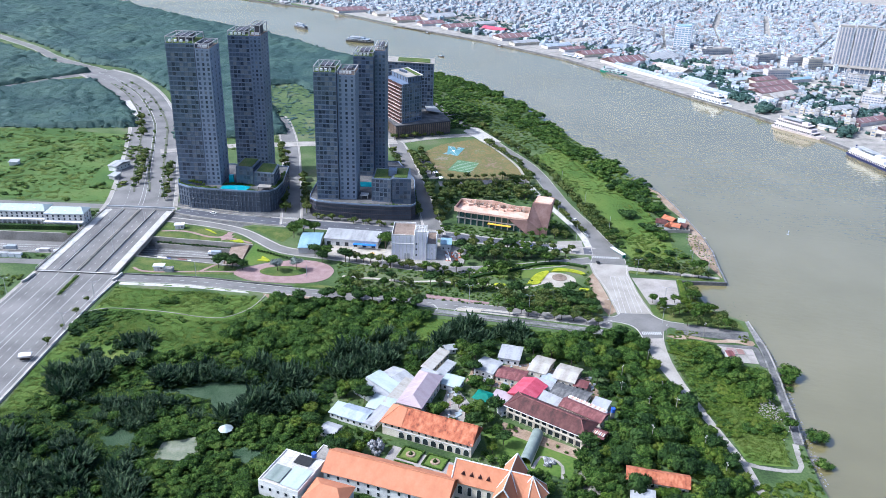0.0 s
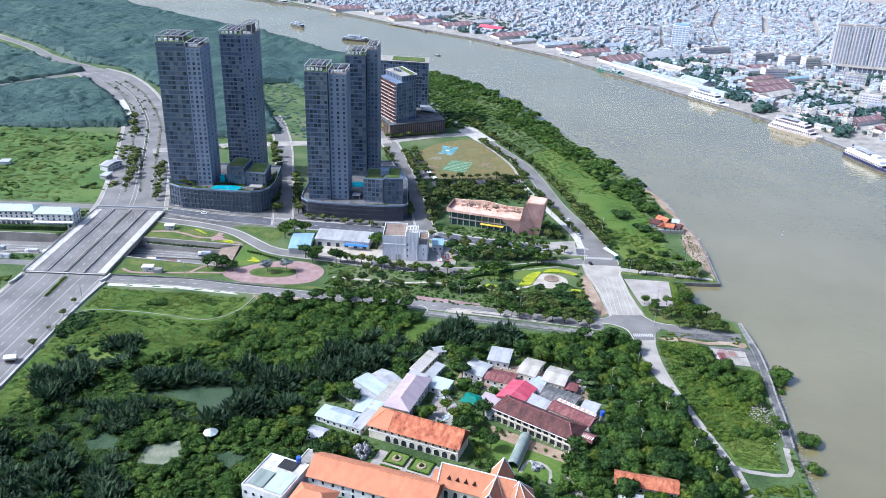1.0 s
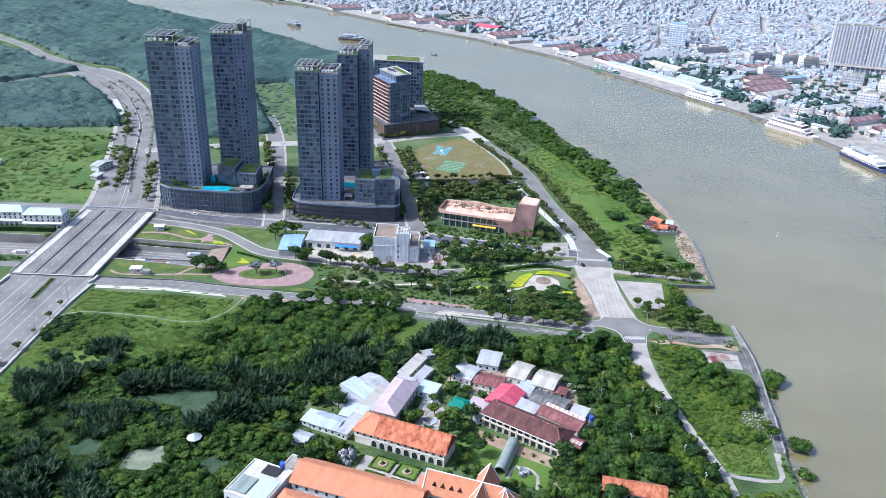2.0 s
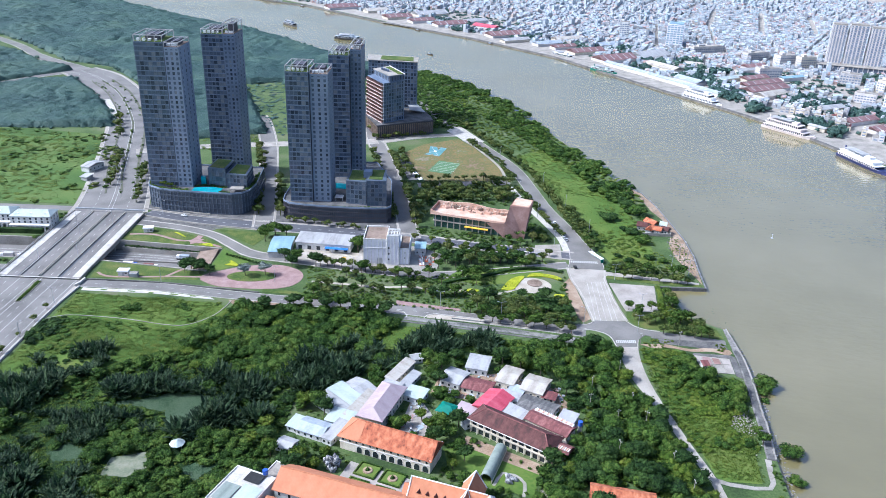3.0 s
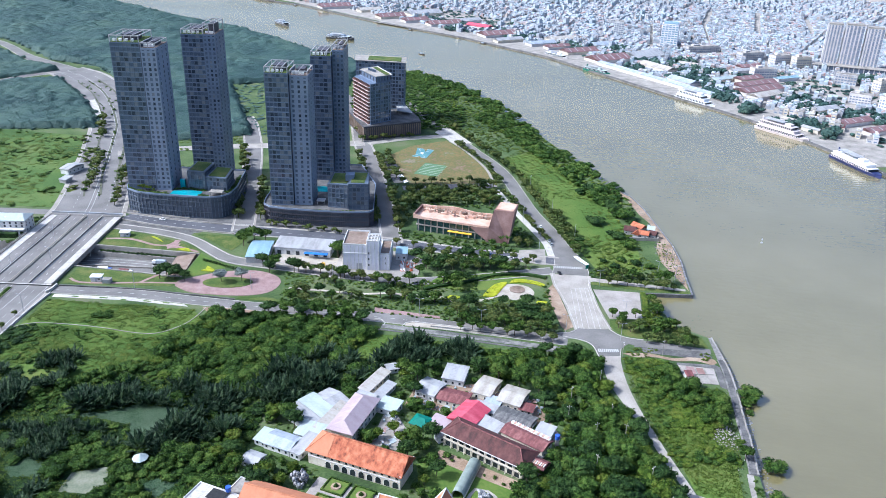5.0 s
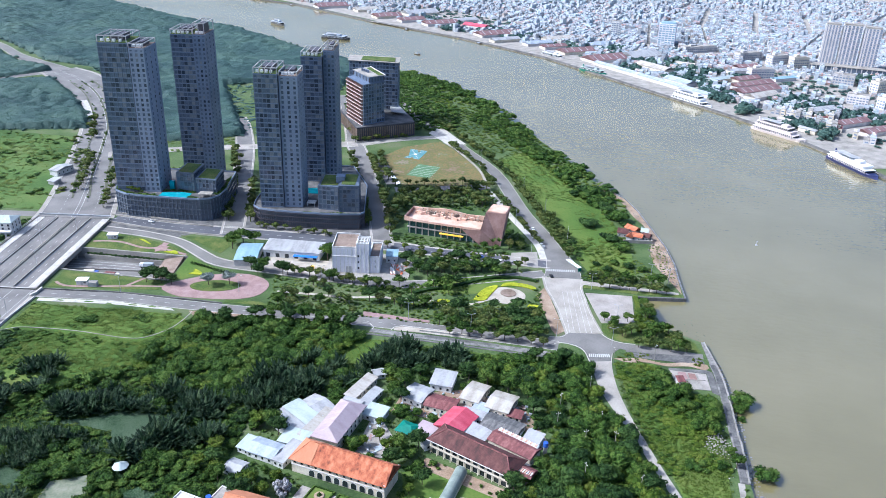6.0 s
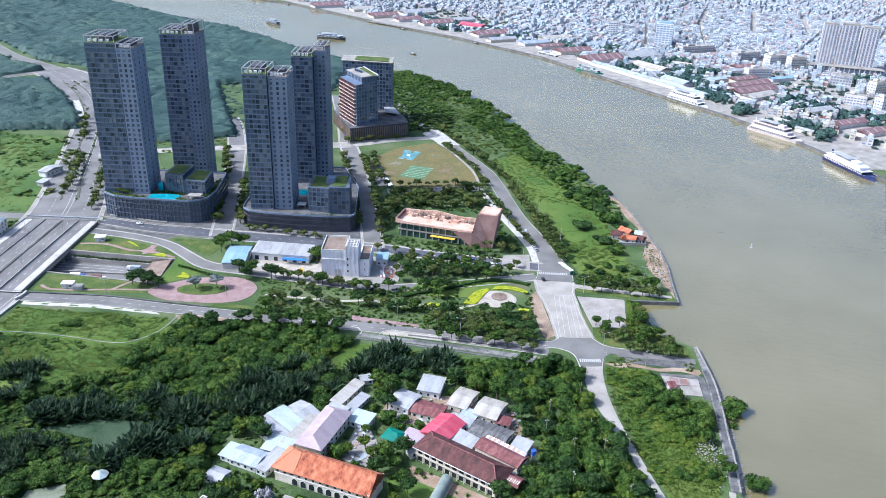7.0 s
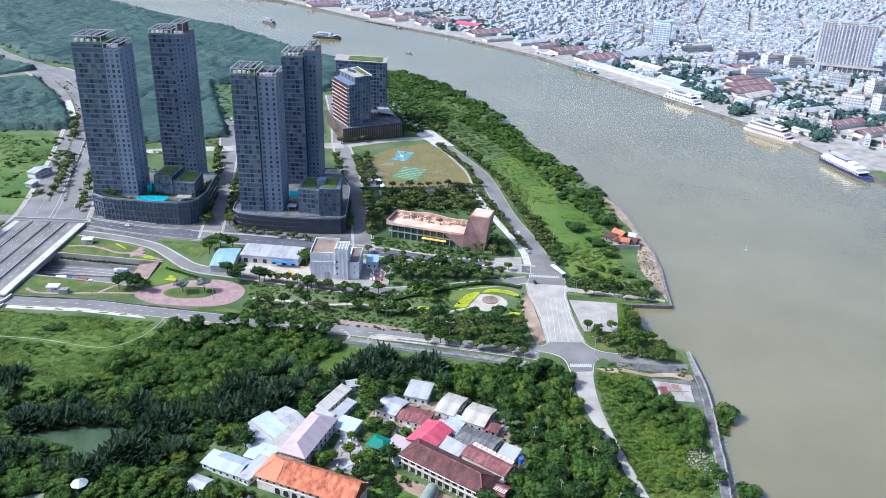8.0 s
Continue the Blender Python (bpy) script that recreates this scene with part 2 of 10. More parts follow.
M["steel"] = material("galvanised_steel", [(0.3, 0.31, 0.32), (0.42, 0.43, 0.44)], 0.5, 3.0, 0.45, 0.05, 0.5, 0.3)
M["stone"] = material("grey_rockery", [(0.08, 0.08, 0.08), (0.24, 0.24, 0.24), (0.5, 0.5, 0.49)], 0.9, 2.6, 0.9, 0.6, grain=1.2)
M["black"] = material("black_rubber", [(0.015, 0.015, 0.016), (0.03, 0.03, 0.03)], 0.5, 2.0, 0.7, 0.1)
M["white_paint"] = material("white_paint", [(0.7, 0.7, 0.69), (0.8, 0.8, 0.79)], 0.3, 2.0, 0.4, 0.05)
M["barrier_orange"] = material("orange_plastic", [(0.6, 0.13, 0.05), (0.72, 0.2, 0.09)], 0.3, 2.0, 0.5, 0.05)
M["red_paint"] = material("red_paint", [(0.4, 0.04, 0.03), (0.5, 0.06, 0.05)], 0.3, 2.0, 0.5, 0.05)
M["blue_paint"] = material("blue_paint", [(0.03, 0.08, 0.35), (0.05, 0.12, 0.42)], 0.3, 2.0, 0.4, 0.05)
M["navy_paint"] = material("navy_hull_paint", [(0.02, 0.028, 0.1), (0.035, 0.045, 0.14)], 0.3, 2.0, 0.4, 0.05)
M["wall_blush"] = material("blush_ship_paint", [(0.52, 0.45, 0.43), (0.64, 0.57, 0.545)], 0.3, 2.0, 0.6, 0.05)
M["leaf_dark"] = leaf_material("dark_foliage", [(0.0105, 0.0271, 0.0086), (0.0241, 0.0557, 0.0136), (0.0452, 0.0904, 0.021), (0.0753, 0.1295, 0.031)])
M["leaf_mid"] = leaf_material("green_foliage", [(0.0172, 0.0423, 0.0082), (0.0422, 0.0911, 0.0147), (0.0766, 0.1397, 0.0224), (0.1251, 0.1805, 0.0341)])
M["leaf_light"] = leaf_material("light_foliage", [(0.0476, 0.0923, 0.0106), (0.0808, 0.1364, 0.0155), (0.1233, 0.1765, 0.023), (0.1701, 0.2006, 0.0341)])
M["leaf_meadow"] = leaf_material("meadow_foliage", [(0.0446, 0.0815, 0.0107), (0.0729, 0.118, 0.0152), (0.1029, 0.1479, 0.0209), (0.1415, 0.1704, 0.0317)], 0.18)
M["grass_meadow"] = material("meadow_grass", [(0.0361, 0.0762, 0.0149), (0.0562, 0.1083, 0.021), (0.0802, 0.1324, 0.0279), (0.1043, 0.1404, 0.0371)], 0.025, 0.7, 0.95, 0.8)
M["leaf_street"] = leaf_material("street_tree_foliage", [(0.0302, 0.056, 0.0139), (0.0654, 0.1026, 0.0232), (0.1108, 0.1446, 0.0349), (0.1713, 0.1772, 0.0504)])
M["leaf_nipa"] = leaf_material("nipa_frond", [(0.0111, 0.0299, 0.0136), (0.0224, 0.0498, 0.0216), (0.043, 0.0817, 0.0345), (0.0946, 0.1395, 0.0632)], 0.36, 0.22)
# far foliage lightened and blued: distance haze is put into the leaf colour
M["leaf_delta"] = leaf_material("haze_tinted_foliage", [(0.034, 0.076, 0.07), (0.054, 0.11, 0.094), (0.076, 0.14, 0.112), (0.108, 0.176, 0.122)], 0.1, 0.3, 0.016, 0.9)
M["marsh"] = material("grey_marsh_mud", [(0.1, 0.12, 0.075), (0.16, 0.175, 0.115), (0.22, 0.22, 0.16)], 0.2, 1.2, 0.9, 0.4)
M["leaf_yellow"] = leaf_material("yellow_green_shrub", [(0.156, 0.2072, 0.008), (0.2574, 0.296, 0.0112), (0.3588, 0.37, 0.016), (0.429, 0.407, 0.032)])
M["leaf_silver"] = leaf_material("silver_foliage", [(0.14, 0.17, 0.15), (0.24, 0.28, 0.25), (0.3, 0.33, 0.31)])
M["reed"] = leaf_material("marsh_reed", [(0.0522, 0.102, 0.0508), (0.094, 0.153, 0.079), (0.1358, 0.1938, 0.1129)])
wm = material("river_water", [(0.152, 0.132, 0.058), (0.178, 0.155, 0.071), (0.202, 0.176, 0.087)], 0.006, 0.02, 0.05, 0, 1.0)
wm.node_tree.nodes["Principled BSDF"].inputs["IOR"].default_value = 1.75
nd, lk = wm.node_tree.nodes, wm.node_tree.links
gp, mp, w1, w2, bp = nd.new("ShaderNodeNewGeometry"), nd.new("ShaderNodeMapping"), nd.new("ShaderNodeTexNoise"), nd.new("ShaderNodeTexNoise"), nd.new("ShaderNodeBump")
swell, swell_bump = nd.new("ShaderNodeTexWave"), nd.new("ShaderNodeBump")
w1.inputs["Scale"].default_value, w2.inputs["Scale"].default_value = 0.34, 0.011
w1.inputs["Detail"].default_value, w2.inputs["Detail"].default_value = 2.0, 3.0
mp.inputs["Scale"].default_value, mp.inputs["Rotation"].default_value = (0.6, 1.0, 1.0), (0, 0, 0.35)
swell.bands_direction = "Y"
swell.inputs["Scale"].default_value, swell.inputs["Distortion"].default_value, swell.inputs["Detail"].default_value = 0.055, 13.0, 4.0
swell.inputs["Detail Scale"].default_value = 0.6
lk.new(gp.outputs["Position"], mp.inputs["Vector"]), lk.new(mp.outputs["Vector"], w1.inputs["Vector"]), lk.new(gp.outputs["Position"], w2.inputs["Vector"]), lk.new(mp.outputs["Vector"], swell.inputs["Vector"])
# wind lanes: ruffled and smooth stretches of water
ruffle = nd.new("ShaderNodeMapRange")
ruffle.inputs["From Min"].default_value, ruffle.inputs["From Max"].default_value = 0.42, 0.62
ruffle.inputs["To Min"].default_value, ruffle.inputs["To Max"].default_value = 0.2, 0.55
lk.new(w2.outputs["Fac"], ruffle.inputs["Value"])
lk.new(ruffle.outputs["Result"], bp.inputs["Strength"]), lk.new(ruffle.outputs["Result"], swell_bump.inputs["Strength"])
bp.inputs["Distance"].default_value, swell_bump.inputs["Distance"].default_value = 0.5, 0.05
lk.new(swell.outputs["Fac"], swell_bump.inputs["Height"]), lk.new(swell_bump.outputs["Normal"], bp.inputs["Normal"])
lk.new(w1.outputs["Fac"], bp.inputs["Height"]), lk.new(bp.outputs["Normal"], nd["Principled BSDF"].inputs["Normal"])
M["water"] = wm

# ---- building helpers ----


def mesh_object(name, verts, faces, mat, parent=None, smooth=False):
    me = bpy.data.meshes.new(name)
    me.from_pydata([tuple(v) for v in verts], [], [tuple(f) for f in faces])
    me.update()
    if mat:
        me.materials.append(mat)
    if smooth:
        me.shade_smooth()
    ob = new(name, me)
    if parent:
        ob.parent = parent
    return ob


def part(name, bm, mat, parent=None, label=""):
    me = bpy.data.meshes.new(name)
    bm.normal_update()
    bm.to_mesh(me)
    bm.free()
    me.materials.append(mat)
    ob = new(name, me)
    if parent:
        ob.parent = parent
    return tagged(ob, label)


def piece(name, like, parent, m):
    """One more object on the mesh of like."""
    ob = new(name, like.data)
    ob.parent = parent
    ob.matrix_basis = m
    return ob


def add_box(bm, x0, x1, y0, y1, z0, z1, bevel=0.0):
    vs = [bm.verts.new(p) for p in ((x0, y0, z0), (x1, y0, z0), (x1, y1, z0), (x0, y1, z0), (x0, y0, z1), (x1, y0, z1), (x1, y1, z1), (x0, y1, z1))]
    fs = [bm.faces.new([vs[i] for i in q]) for q in ((3, 2, 1, 0), (4, 5, 6, 7), (0, 1, 5, 4), (1, 2, 6, 5), (2, 3, 7, 6), (3, 0, 4, 7))]
    if bevel:
        bmesh.ops.bevel(bm, geom=list({e for f in fs for e in f.edges}), offset=bevel, segments=1, affect="EDGES")
    return vs


def boxes(*args):
    bm = bmesh.new()
    for a in args:
        add_box(bm, *a)
    return bm


def prism(poly, z0, z1, bm=None):
    bm = bm or bmesh.new()
    lo = [bm.verts.new((x, y, z0)) for x, y in poly]
    hi = [bm.verts.new((x, y, z1)) for x, y in poly]
    n = len(poly)
    bm.faces.new(hi)
    bm.faces.new(lo[::-1])
    for i in range(n):
        j = (i + 1) % n
        bm.faces.new((lo[i], lo[j], hi[j], hi[i]))
    bmesh.ops.recalc_face_normals(bm, faces=bm.faces[:])
    return bm


def tube(bm, a, b, r, n=8, r2=None):
    a, b = Vector(a), Vector(b)
    q = (b - a).to_track_quat("Z", "Y").to_matrix()
    r2 = r if r2 is None else r2
    lo, hi = [], []
    for i in range(n):
        d = Vector((math.cos(math.tau * i / n), math.sin(math.tau * i / n), 0))
        lo.append(bm.verts.new(a + q @ (d * r)))
        hi.append(bm.verts.new(b + q @ (d * r2)))
    for i in range(n):
        j = (i + 1) % n
        bm.faces.new((lo[i], lo[j], hi[j], hi[i]))
    bm.faces.new(hi), bm.faces.new(lo[::-1])
    return bm


def smooth_line(pts, step=6.0):
    """A Catmull-Rom line through the points."""
    p = [Vector(q) for q in pts]
    p = [2 * p[0] - p[1]] + p + [2 * p[-1] - p[-2]]
    out = []
    for i in range(1, len(p) - 2):
        k = max(1, int((p[i + 1] - p[i]).length / step))
        for s in range(k):
            t = s / k
            out.append(0.5 * (2 * p[i] + (p[i + 1] - p[i - 1]) * t + (2 * p[i - 1] - 5 * p[i] + 4 * p[i + 1] - p[i + 2]) * t * t + (3 * p[i] - p[i - 1] - 3 * p[i + 1] + p[i + 2]) * t ** 3))
    out.append(p[-2])
    return out


def sides(line):
    out = []
    for i, q in enumerate(line):
        d = line[min(i + 1, len(line) - 1)] - line[max(i - 1, 0)]
        d = Vector((d[0], d[1])).normalized()
        out.append(Vector((d[1], -d[0])))
    return out


def ribbon(name, line, a, b, z, thick, mat, parent=None, za=None):
    """A strip along a line from a to b metres to its right, of a real thickness. a, b: numbers or one for each point."""
    s = sides(line)
    n = len(line)
    av = a if isinstance(a, list) else [a] * n
    bv = b if isinstance(b, list) else [b] * n
    zs = z if isinstance(z, list) else [z] * n
    v, f = [], []
    for i, (q, d) in enumerate(zip(line, s)):
        for off, zz in ((av[i], zs[i]), (bv[i], zs[i]), (bv[i], zs[i] - thick), (av[i], zs[i] - thick)):
            v.append((q[0] + d[0] * off, q[1] + d[1] * off, zz))
    for i in range(n - 1):
        o, p = 4 * i, 4 * i + 4
        for k in range(4):
            f.append((o + k, p + k, p + (k + 1) % 4, o + (k + 1) % 4))
    f += [(3, 2, 1, 0), (4 * n - 4, 4 * n - 3, 4 * n - 2, 4 * n - 1)]
    ob = mesh_object(name, v, f, mat, parent)
    bm = bmesh.new()
    bm.from_mesh(ob.data)
    bmesh.ops.recalc_face_normals(bm, faces=bm.faces[:])
    bm.to_mesh(ob.data)
    bm.free()
    return ob


def width_line(pts, step=6.0):
    """Points (x, y, width) to a smooth line and its half widths."""
    line = smooth_line([(x, y, w) for x, y, w in pts], step)
    return line, [q[2] / 2 for q in line]


def patch(name, poly, z, mat, label, category, thick=0.2):
    return tagged(part(name, prism(poly, z - thick, z), mat), label, category, kind="structure")


def thing(name, x, y, rot=0, z=0.0, label="", category="", group=""):
    e = new(name)
    e.matrix_basis = pose(x, y, z, 0, 0, rot)
    return tagged(e, label, category, group)


CACHE = {}


def cached(key, make, mat):
    """A mesh that alike pieces share."""
    if key not in CACHE:
        me = bpy.data.meshes.new(key[0])
        bm = make()
        bm.normal_update()
        bm.to_mesh(me)
        bm.free()
        for m in (mat if isinstance(mat, tuple) else (mat,)):
            me.materials.append(m)
        CACHE[key] = me
    return CACHE[key]


def put(name, me, parent, m):
    ob = new(name, me)
    ob.parent = parent
    ob.matrix_basis = m
    return ob


# ---- ground, river, banks ----
NEAR_BANK = [(185, -3000), (168, 0), (160, 200), (158.5, 272), (161.6, 300), (165.6, 322), (167, 334), (169.8, 352), (172.6, 376), (172.8, 394), (172, 411), (161, 420), (153.5, 428), (152, 442), (148, 453), (145.6, 461), (175, 462), (177.2, 490), (179.6, 510), (179.9, 538), (177, 569), (173.6, 603),
             (168.3, 631), (153.5, 653), (141, 700), (110, 790), (76, 885), (28, 1005), (-35, 1068), (-95, 1100), (-165, 1165), (-290, 1308), (-410, 1402), (-545, 1505), (-705, 1668), (-1100, 2000), (-2400, 3000)]
FAR_BANK = [(-1800, 3000), (-700, 1900), (-451, 1731), (-293, 1640), (-120, 1460), (29, 1333), (153, 1198), (223, 1081), (272, 1000), (329, 911), (360, 855), (383, 795), (406, 730), (440, 600), (480, 300), (520, -3000)]
# the motorway cutting runs in from the west and ends at a tunnel mouth
CUT = [(-4000, 468), (-205, 468), (-138, 459), (-137, 494), (-205, 501), (-4000, 501)]
near_land = NEAR_BANK + [(-4000, 3000)] + CUT[::-1] + [(-4000, -3000)]
far_land = FAR_BANK + [(4000, -3000), (4000, 4000), (-1800, 4000)]
bm = bmesh.new()
for poly, low in ((near_land, -6.5), (far_land, -6.5)):
    hi = [bm.verts.new((x, y, 0)) for x, y in poly]
    lo = [bm.verts.new((x, y, low)) for x, y in poly]
    bm.faces.new(hi)
    for i in range(len(poly)):
        j = (i + 1) % len(poly)
        bm.faces.new((lo[i], lo[j], hi[j], hi[i]))
bed = [bm.verts.new(p) for p in ((-4500, -4500, -6.5), (4500, -4500, -6.5), (4500, 4500, -6.5), (-4500, 4500, -6.5))]
bm.faces.new(bed)
bmesh.ops.recalc_face_normals(bm, faces=bm.faces[:])
for f in bm.faces:
    if abs(f.normal.z) > 0.5 and f.normal.z < 0:
        f.normal_flip()
tagged(part("ground", bm, M["earth"]), "grassy delta ground of soil and weeds with river banks", "ground", kind="structure")
bm = bmesh.new()
wl = [(x - 12, y) for x, y in NEAR_BANK]
wr = [(x + 12, y) for x, y in FAR_BANK]
bm.faces.new([bm.verts.new((x, y, -1.6)) for x, y in wl + wr])
for f in bm.faces:
    f.normal_update()
    if f.normal.z < 0:
        f.normal_flip()
tagged(part("water", bm, M["water"]), "muddy beige river with light ripples", "river", kind="structure")


def quay(name, pts, label, mat, top=0.5, w=1.0):
    line = [Vector(p) for p in pts]
    return tagged(ribbon(name, line, -w / 2, w / 2, top, 3.0, mat), label, "quay wall", kind="structure")


QUAY = [(158.7, 298), (162.9, 322), (164.3, 334), (167.1, 352), (169.9, 376), (170.1, 394), (169.6, 411)]
quay_south = tagged(ribbon("quay_wall_south", [Vector(p) for p in QUAY], [-1.5] * 4 + [-1.3, -0.4, 0.9], 2.6, 0.6, 3.0, M["quay"]), "stained concrete river wall with loose cap slabs", "quay wall", kind="structure")
cap_rng = random.Random(8)
cap_line = smooth_line(QUAY, 3.0)
for p, q in zip(cap_line, cap_line[1:]):
    # a raised rim slab on the river side and a sunken walkway slab, each a little out of true
    d = (q - p).normalized()
    ang = math.degrees(math.atan2(d[1], d[0]))
    L = round((q - p).length, 1)
    for nm, a, b, z in (("rim_slab", -2.6, -1.9, 0.45), ("walk_slab", -1.7, 0.9, 0.12), ("edge_slab", 1.0, 1.45, 0.22)):
        if nm != "rim_slab" and p[1] > 388:
            continue
        put(nm, cached((nm, L), lambda: boxes((0.06, L - 0.06, a, b, 0, z)), M["concrete"] if nm == "rim_slab" else M["quay"] if nm == "edge_slab" else M["concrete_dark"]), quay_south, pose(p[0] + cap_rng.uniform(-0.1, 0.1), p[1], 0.6 + cap_rng.uniform(-0.03, 0.01), cap_rng.uniform(-1, 1), cap_rng.uniform(-1, 1), ang + cap_rng.uniform(-1.5, 1.5)))
quay("quay_wall_inlet", [(145.5, 461.6), (175, 462)], "dark stained concrete inlet wall", M["concrete_dark"], 0.7, 1.2)
quay("quay_wall_middle", [(174.7, 462.4), (176.9, 490), (179.3, 510), (179.6, 538), (176.7, 569), (173.3, 603), (168, 631), (153.2, 653)], "broken dark concrete river wall", M["quay"], 0.4, 0.9)
quay("quay_wall_far", FAR_BANK[2:14], "dark concrete quay of the docks", M["concrete_dark"], 0.5, 3.0)

# ---- roads ----


def road(name, pts, label, mat=M["asphalt"], z=0.06, kerb=True, walk_w=(0, 0), lines=(), dash=()):
    """A road sheet with kerbs, pavements and painted lines, as pieces of the setting."""
    line, half = width_line(pts)
    r = tagged(ribbon(name, line, [-h for h in half], half, z, 0.3, mat), label, "road", kind="structure")
    for sgn, ww in zip((-1, 1), walk_w):
        if kerb:
            a = [sgn * h for h in half]
            b = [sgn * (h + 0.3) for h in half]
            ribbon("kerb", line, a, b, z + 0.13, 0.4, M["concrete_white"], r)
        if ww:
            a = [sgn * (h + 0.3) for h in half]
            b = [sgn * (h + 0.3 + ww) for h in half]
            ribbon("pavement", line, a, b, z + 0.12, 0.4, M["pavement"], r)
    for frac in lines:
        ribbon("line", line, [h * frac - 0.12 for h in half], [h * frac + 0.12 for h in half], z + 0.03, 0.02, M["paint"], r)
    for frac in dash:
        v, f = [], []
        fine = smooth_line([(q[0], q[1], q[2]) for q in pts], 1.5)
        s = sides(fine)
        for i in range(0, len(fine) - 2, 5):
            o = len(v)
            for k in (i, i + 2):
                h = fine[k][2] / 2 * frac
                for e in (-0.12, 0.12):
                    v.append((fine[k][0] + s[k][0] * (h + e), fine[k][1] + s[k][1] * (h + e), z + 0.03))
            f.append((o, o + 1, o + 3, o + 2))
        mesh_object("dashed_line", v, f, M["paint"], r)
    return r


road("road_main_south", [(-236, 250, 50), (-236, 320, 50), (-235, 392, 50), (-234, 441, 51)], "wide pale grey boulevard with white lanes", M["asphalt"], 0.1, walk_w=(2, 2), lines=(-0.9, -0.45, -0.06, 0.06, 0.45, 0.9), dash=(-0.68, -0.25, 0.25, 0.68))
road("road_main_north", [(-236, 545, 50), (-243, 576, 46), (-262, 640, 44), (-287, 720, 44), (-311, 788, 44), (-364, 890, 46), (-420, 965, 50), (-462, 1004, 40)], "grey boulevard curving away between meadows", M["asphalt"], 0.1, walk_w=(3, 3), lines=(-0.06, 0.06), dash=(-0.5, 0.5))
road("road_far_north", [(-462, 1004, 30), (-546, 1076, 15), (-612, 1146, 13), (-705, 1225, 13), (-900, 1400, 13)], "pale unfinished road through the woods", M["asphalt"], 0.12)
road("road_far_west", [(-462, 1004, 26), (-492, 962, 12), (-535, 905, 10), (-700, 740, 10)], "narrow pale road through the woods", M["asphalt"], 0.14)
road("road_south", [(-206, 437, 9), (-161, 436, 9), (-121, 430.5, 9), (-75, 425.5, 9), (-14, 420, 10), (17, 415.5, 10), (66, 407, 9), (92, 402, 9)], "asphalt park road", M["asphalt"], 0.06, walk_w=(0, 0), dash=(0,))
road("road_loop", [(-208, 532.5, 7), (-175, 525.5, 7), (-150, 515.5, 7), (-131.5, 500, 7.5), (-114, 486.5, 8.5), (-80, 479.5, 9), (-38, 470.5, 8), (-1, 466, 8), (40, 474, 8), (92, 489, 8)], "curving asphalt park road", M["asphalt"], 0.08, walk_w=(0.8, 0.8))
road("road_podium", [(-208, 550.5, 9), (-167, 540.5, 11), (-127, 535, 14), (-69, 530, 13), (-10, 522, 12), (30, 514, 10), (97, 503, 10)], "asphalt street before the podiums", M["asphalt_dark"], 0.1, walk_w=(1.8, 1.2), dash=(0,))
junction = road("road_river_junction", [(107.8, 416, 18.4), (105.5, 437, 17), (104, 455, 18.2), (102.2, 470, 20.5), (103, 484, 23)], "pale concrete riverside crossroads with lane lines", M["concrete_road"], 0.13, walk_w=(1.2, 1.0))
for a, b in (((100.9, 465), (99.7, 416.6)), ((103.7, 465.4), (102.3, 416.6)), ((106.5, 465.7), (105.6, 416.6)), ((109.4, 466), (109, 416.6)), ((111.4, 466), (112, 416.6)), ((100.9, 465), (111.4, 466)), ((99.7, 416.4), (105.6, 416.4))):
    ribbon("line", [Vector(a), Vector(b)], -0.08, 0.08, 0.16, 0.02, M["paint"], junction)
tagged(part("road_river_fork", prism([(98.6, 416.4), (93.3, 411.3), (87, 410.6), (87, 403.6), (94.3, 405.6), (101.2, 403), (105.2, 398), (107.0, 387.6), (118, 389), (119.5, 396), (124.9, 402), (131, 399.3), (131, 406.6), (126.9, 407.8), (121.2, 410.8), (117, 416.4)], -0.1, 0.165), M["asphalt"]), "pale worn concrete fork of the riverside road", "road", kind="structure")
for nm, pts in (("kerb_fork_east", [(117, 416.5), (121.2, 410.8), (126.9, 407.8), (134, 406.6)]), ("kerb_fork_west", [(98.6, 416.5), (96.5, 413), (93.3, 411.3), (88, 411)]), ("kerb_fork_south", [(90, 404.2), (94.3, 405.4), (101.2, 402.9), (105.2, 398), (106.8, 387.6), (108, 378)]), ("kerb_plot_north", [(112.6, 466), (112.4, 471), (114.5, 475), (119, 477.6)])):
    tagged(ribbon(nm, smooth_line(pts, 1.5), -0.2, 0.2, 0.3, 0.4, M["concrete_white"]), "white kerb of the riverside road", "kerb", kind="structure")
patch("pavement_park_corner", [(91.0, 471), (84.8, 460), (90.0, 418.5), (92, 413.5), (97.0, 418), (95, 437), (92.8, 456)], 0.15, M["soil"], "worn earth and paving strip by the park corner", "pavement")
road("road_river_north", [(103, 484.2, 23), (104.5, 500, 20), (100.5, 530, 12), (96, 552, 11), (84.5, 592, 11), (70.5, 665, 10.5), (59.5, 700, 10), (48, 726, 9.5), (25, 778, 9), (-8, 850, 9), (-40, 930, 8)], "pale concrete riverside road between rows of trees", M["asphalt"], 0.12, walk_w=(0, 0))
road("road_river_south", [(113, 400, 16), (112.6, 385, 10.5), (112.8, 364, 9), (116.4, 343, 6), (119.8, 328, 4.6), (124, 308, 3.9), (129, 286, 3.8), (131, 270, 3.6), (132, 200, 3.6)], "pale worn concrete lane along the river woods", M["concrete_road"], 0.14, kerb=False)
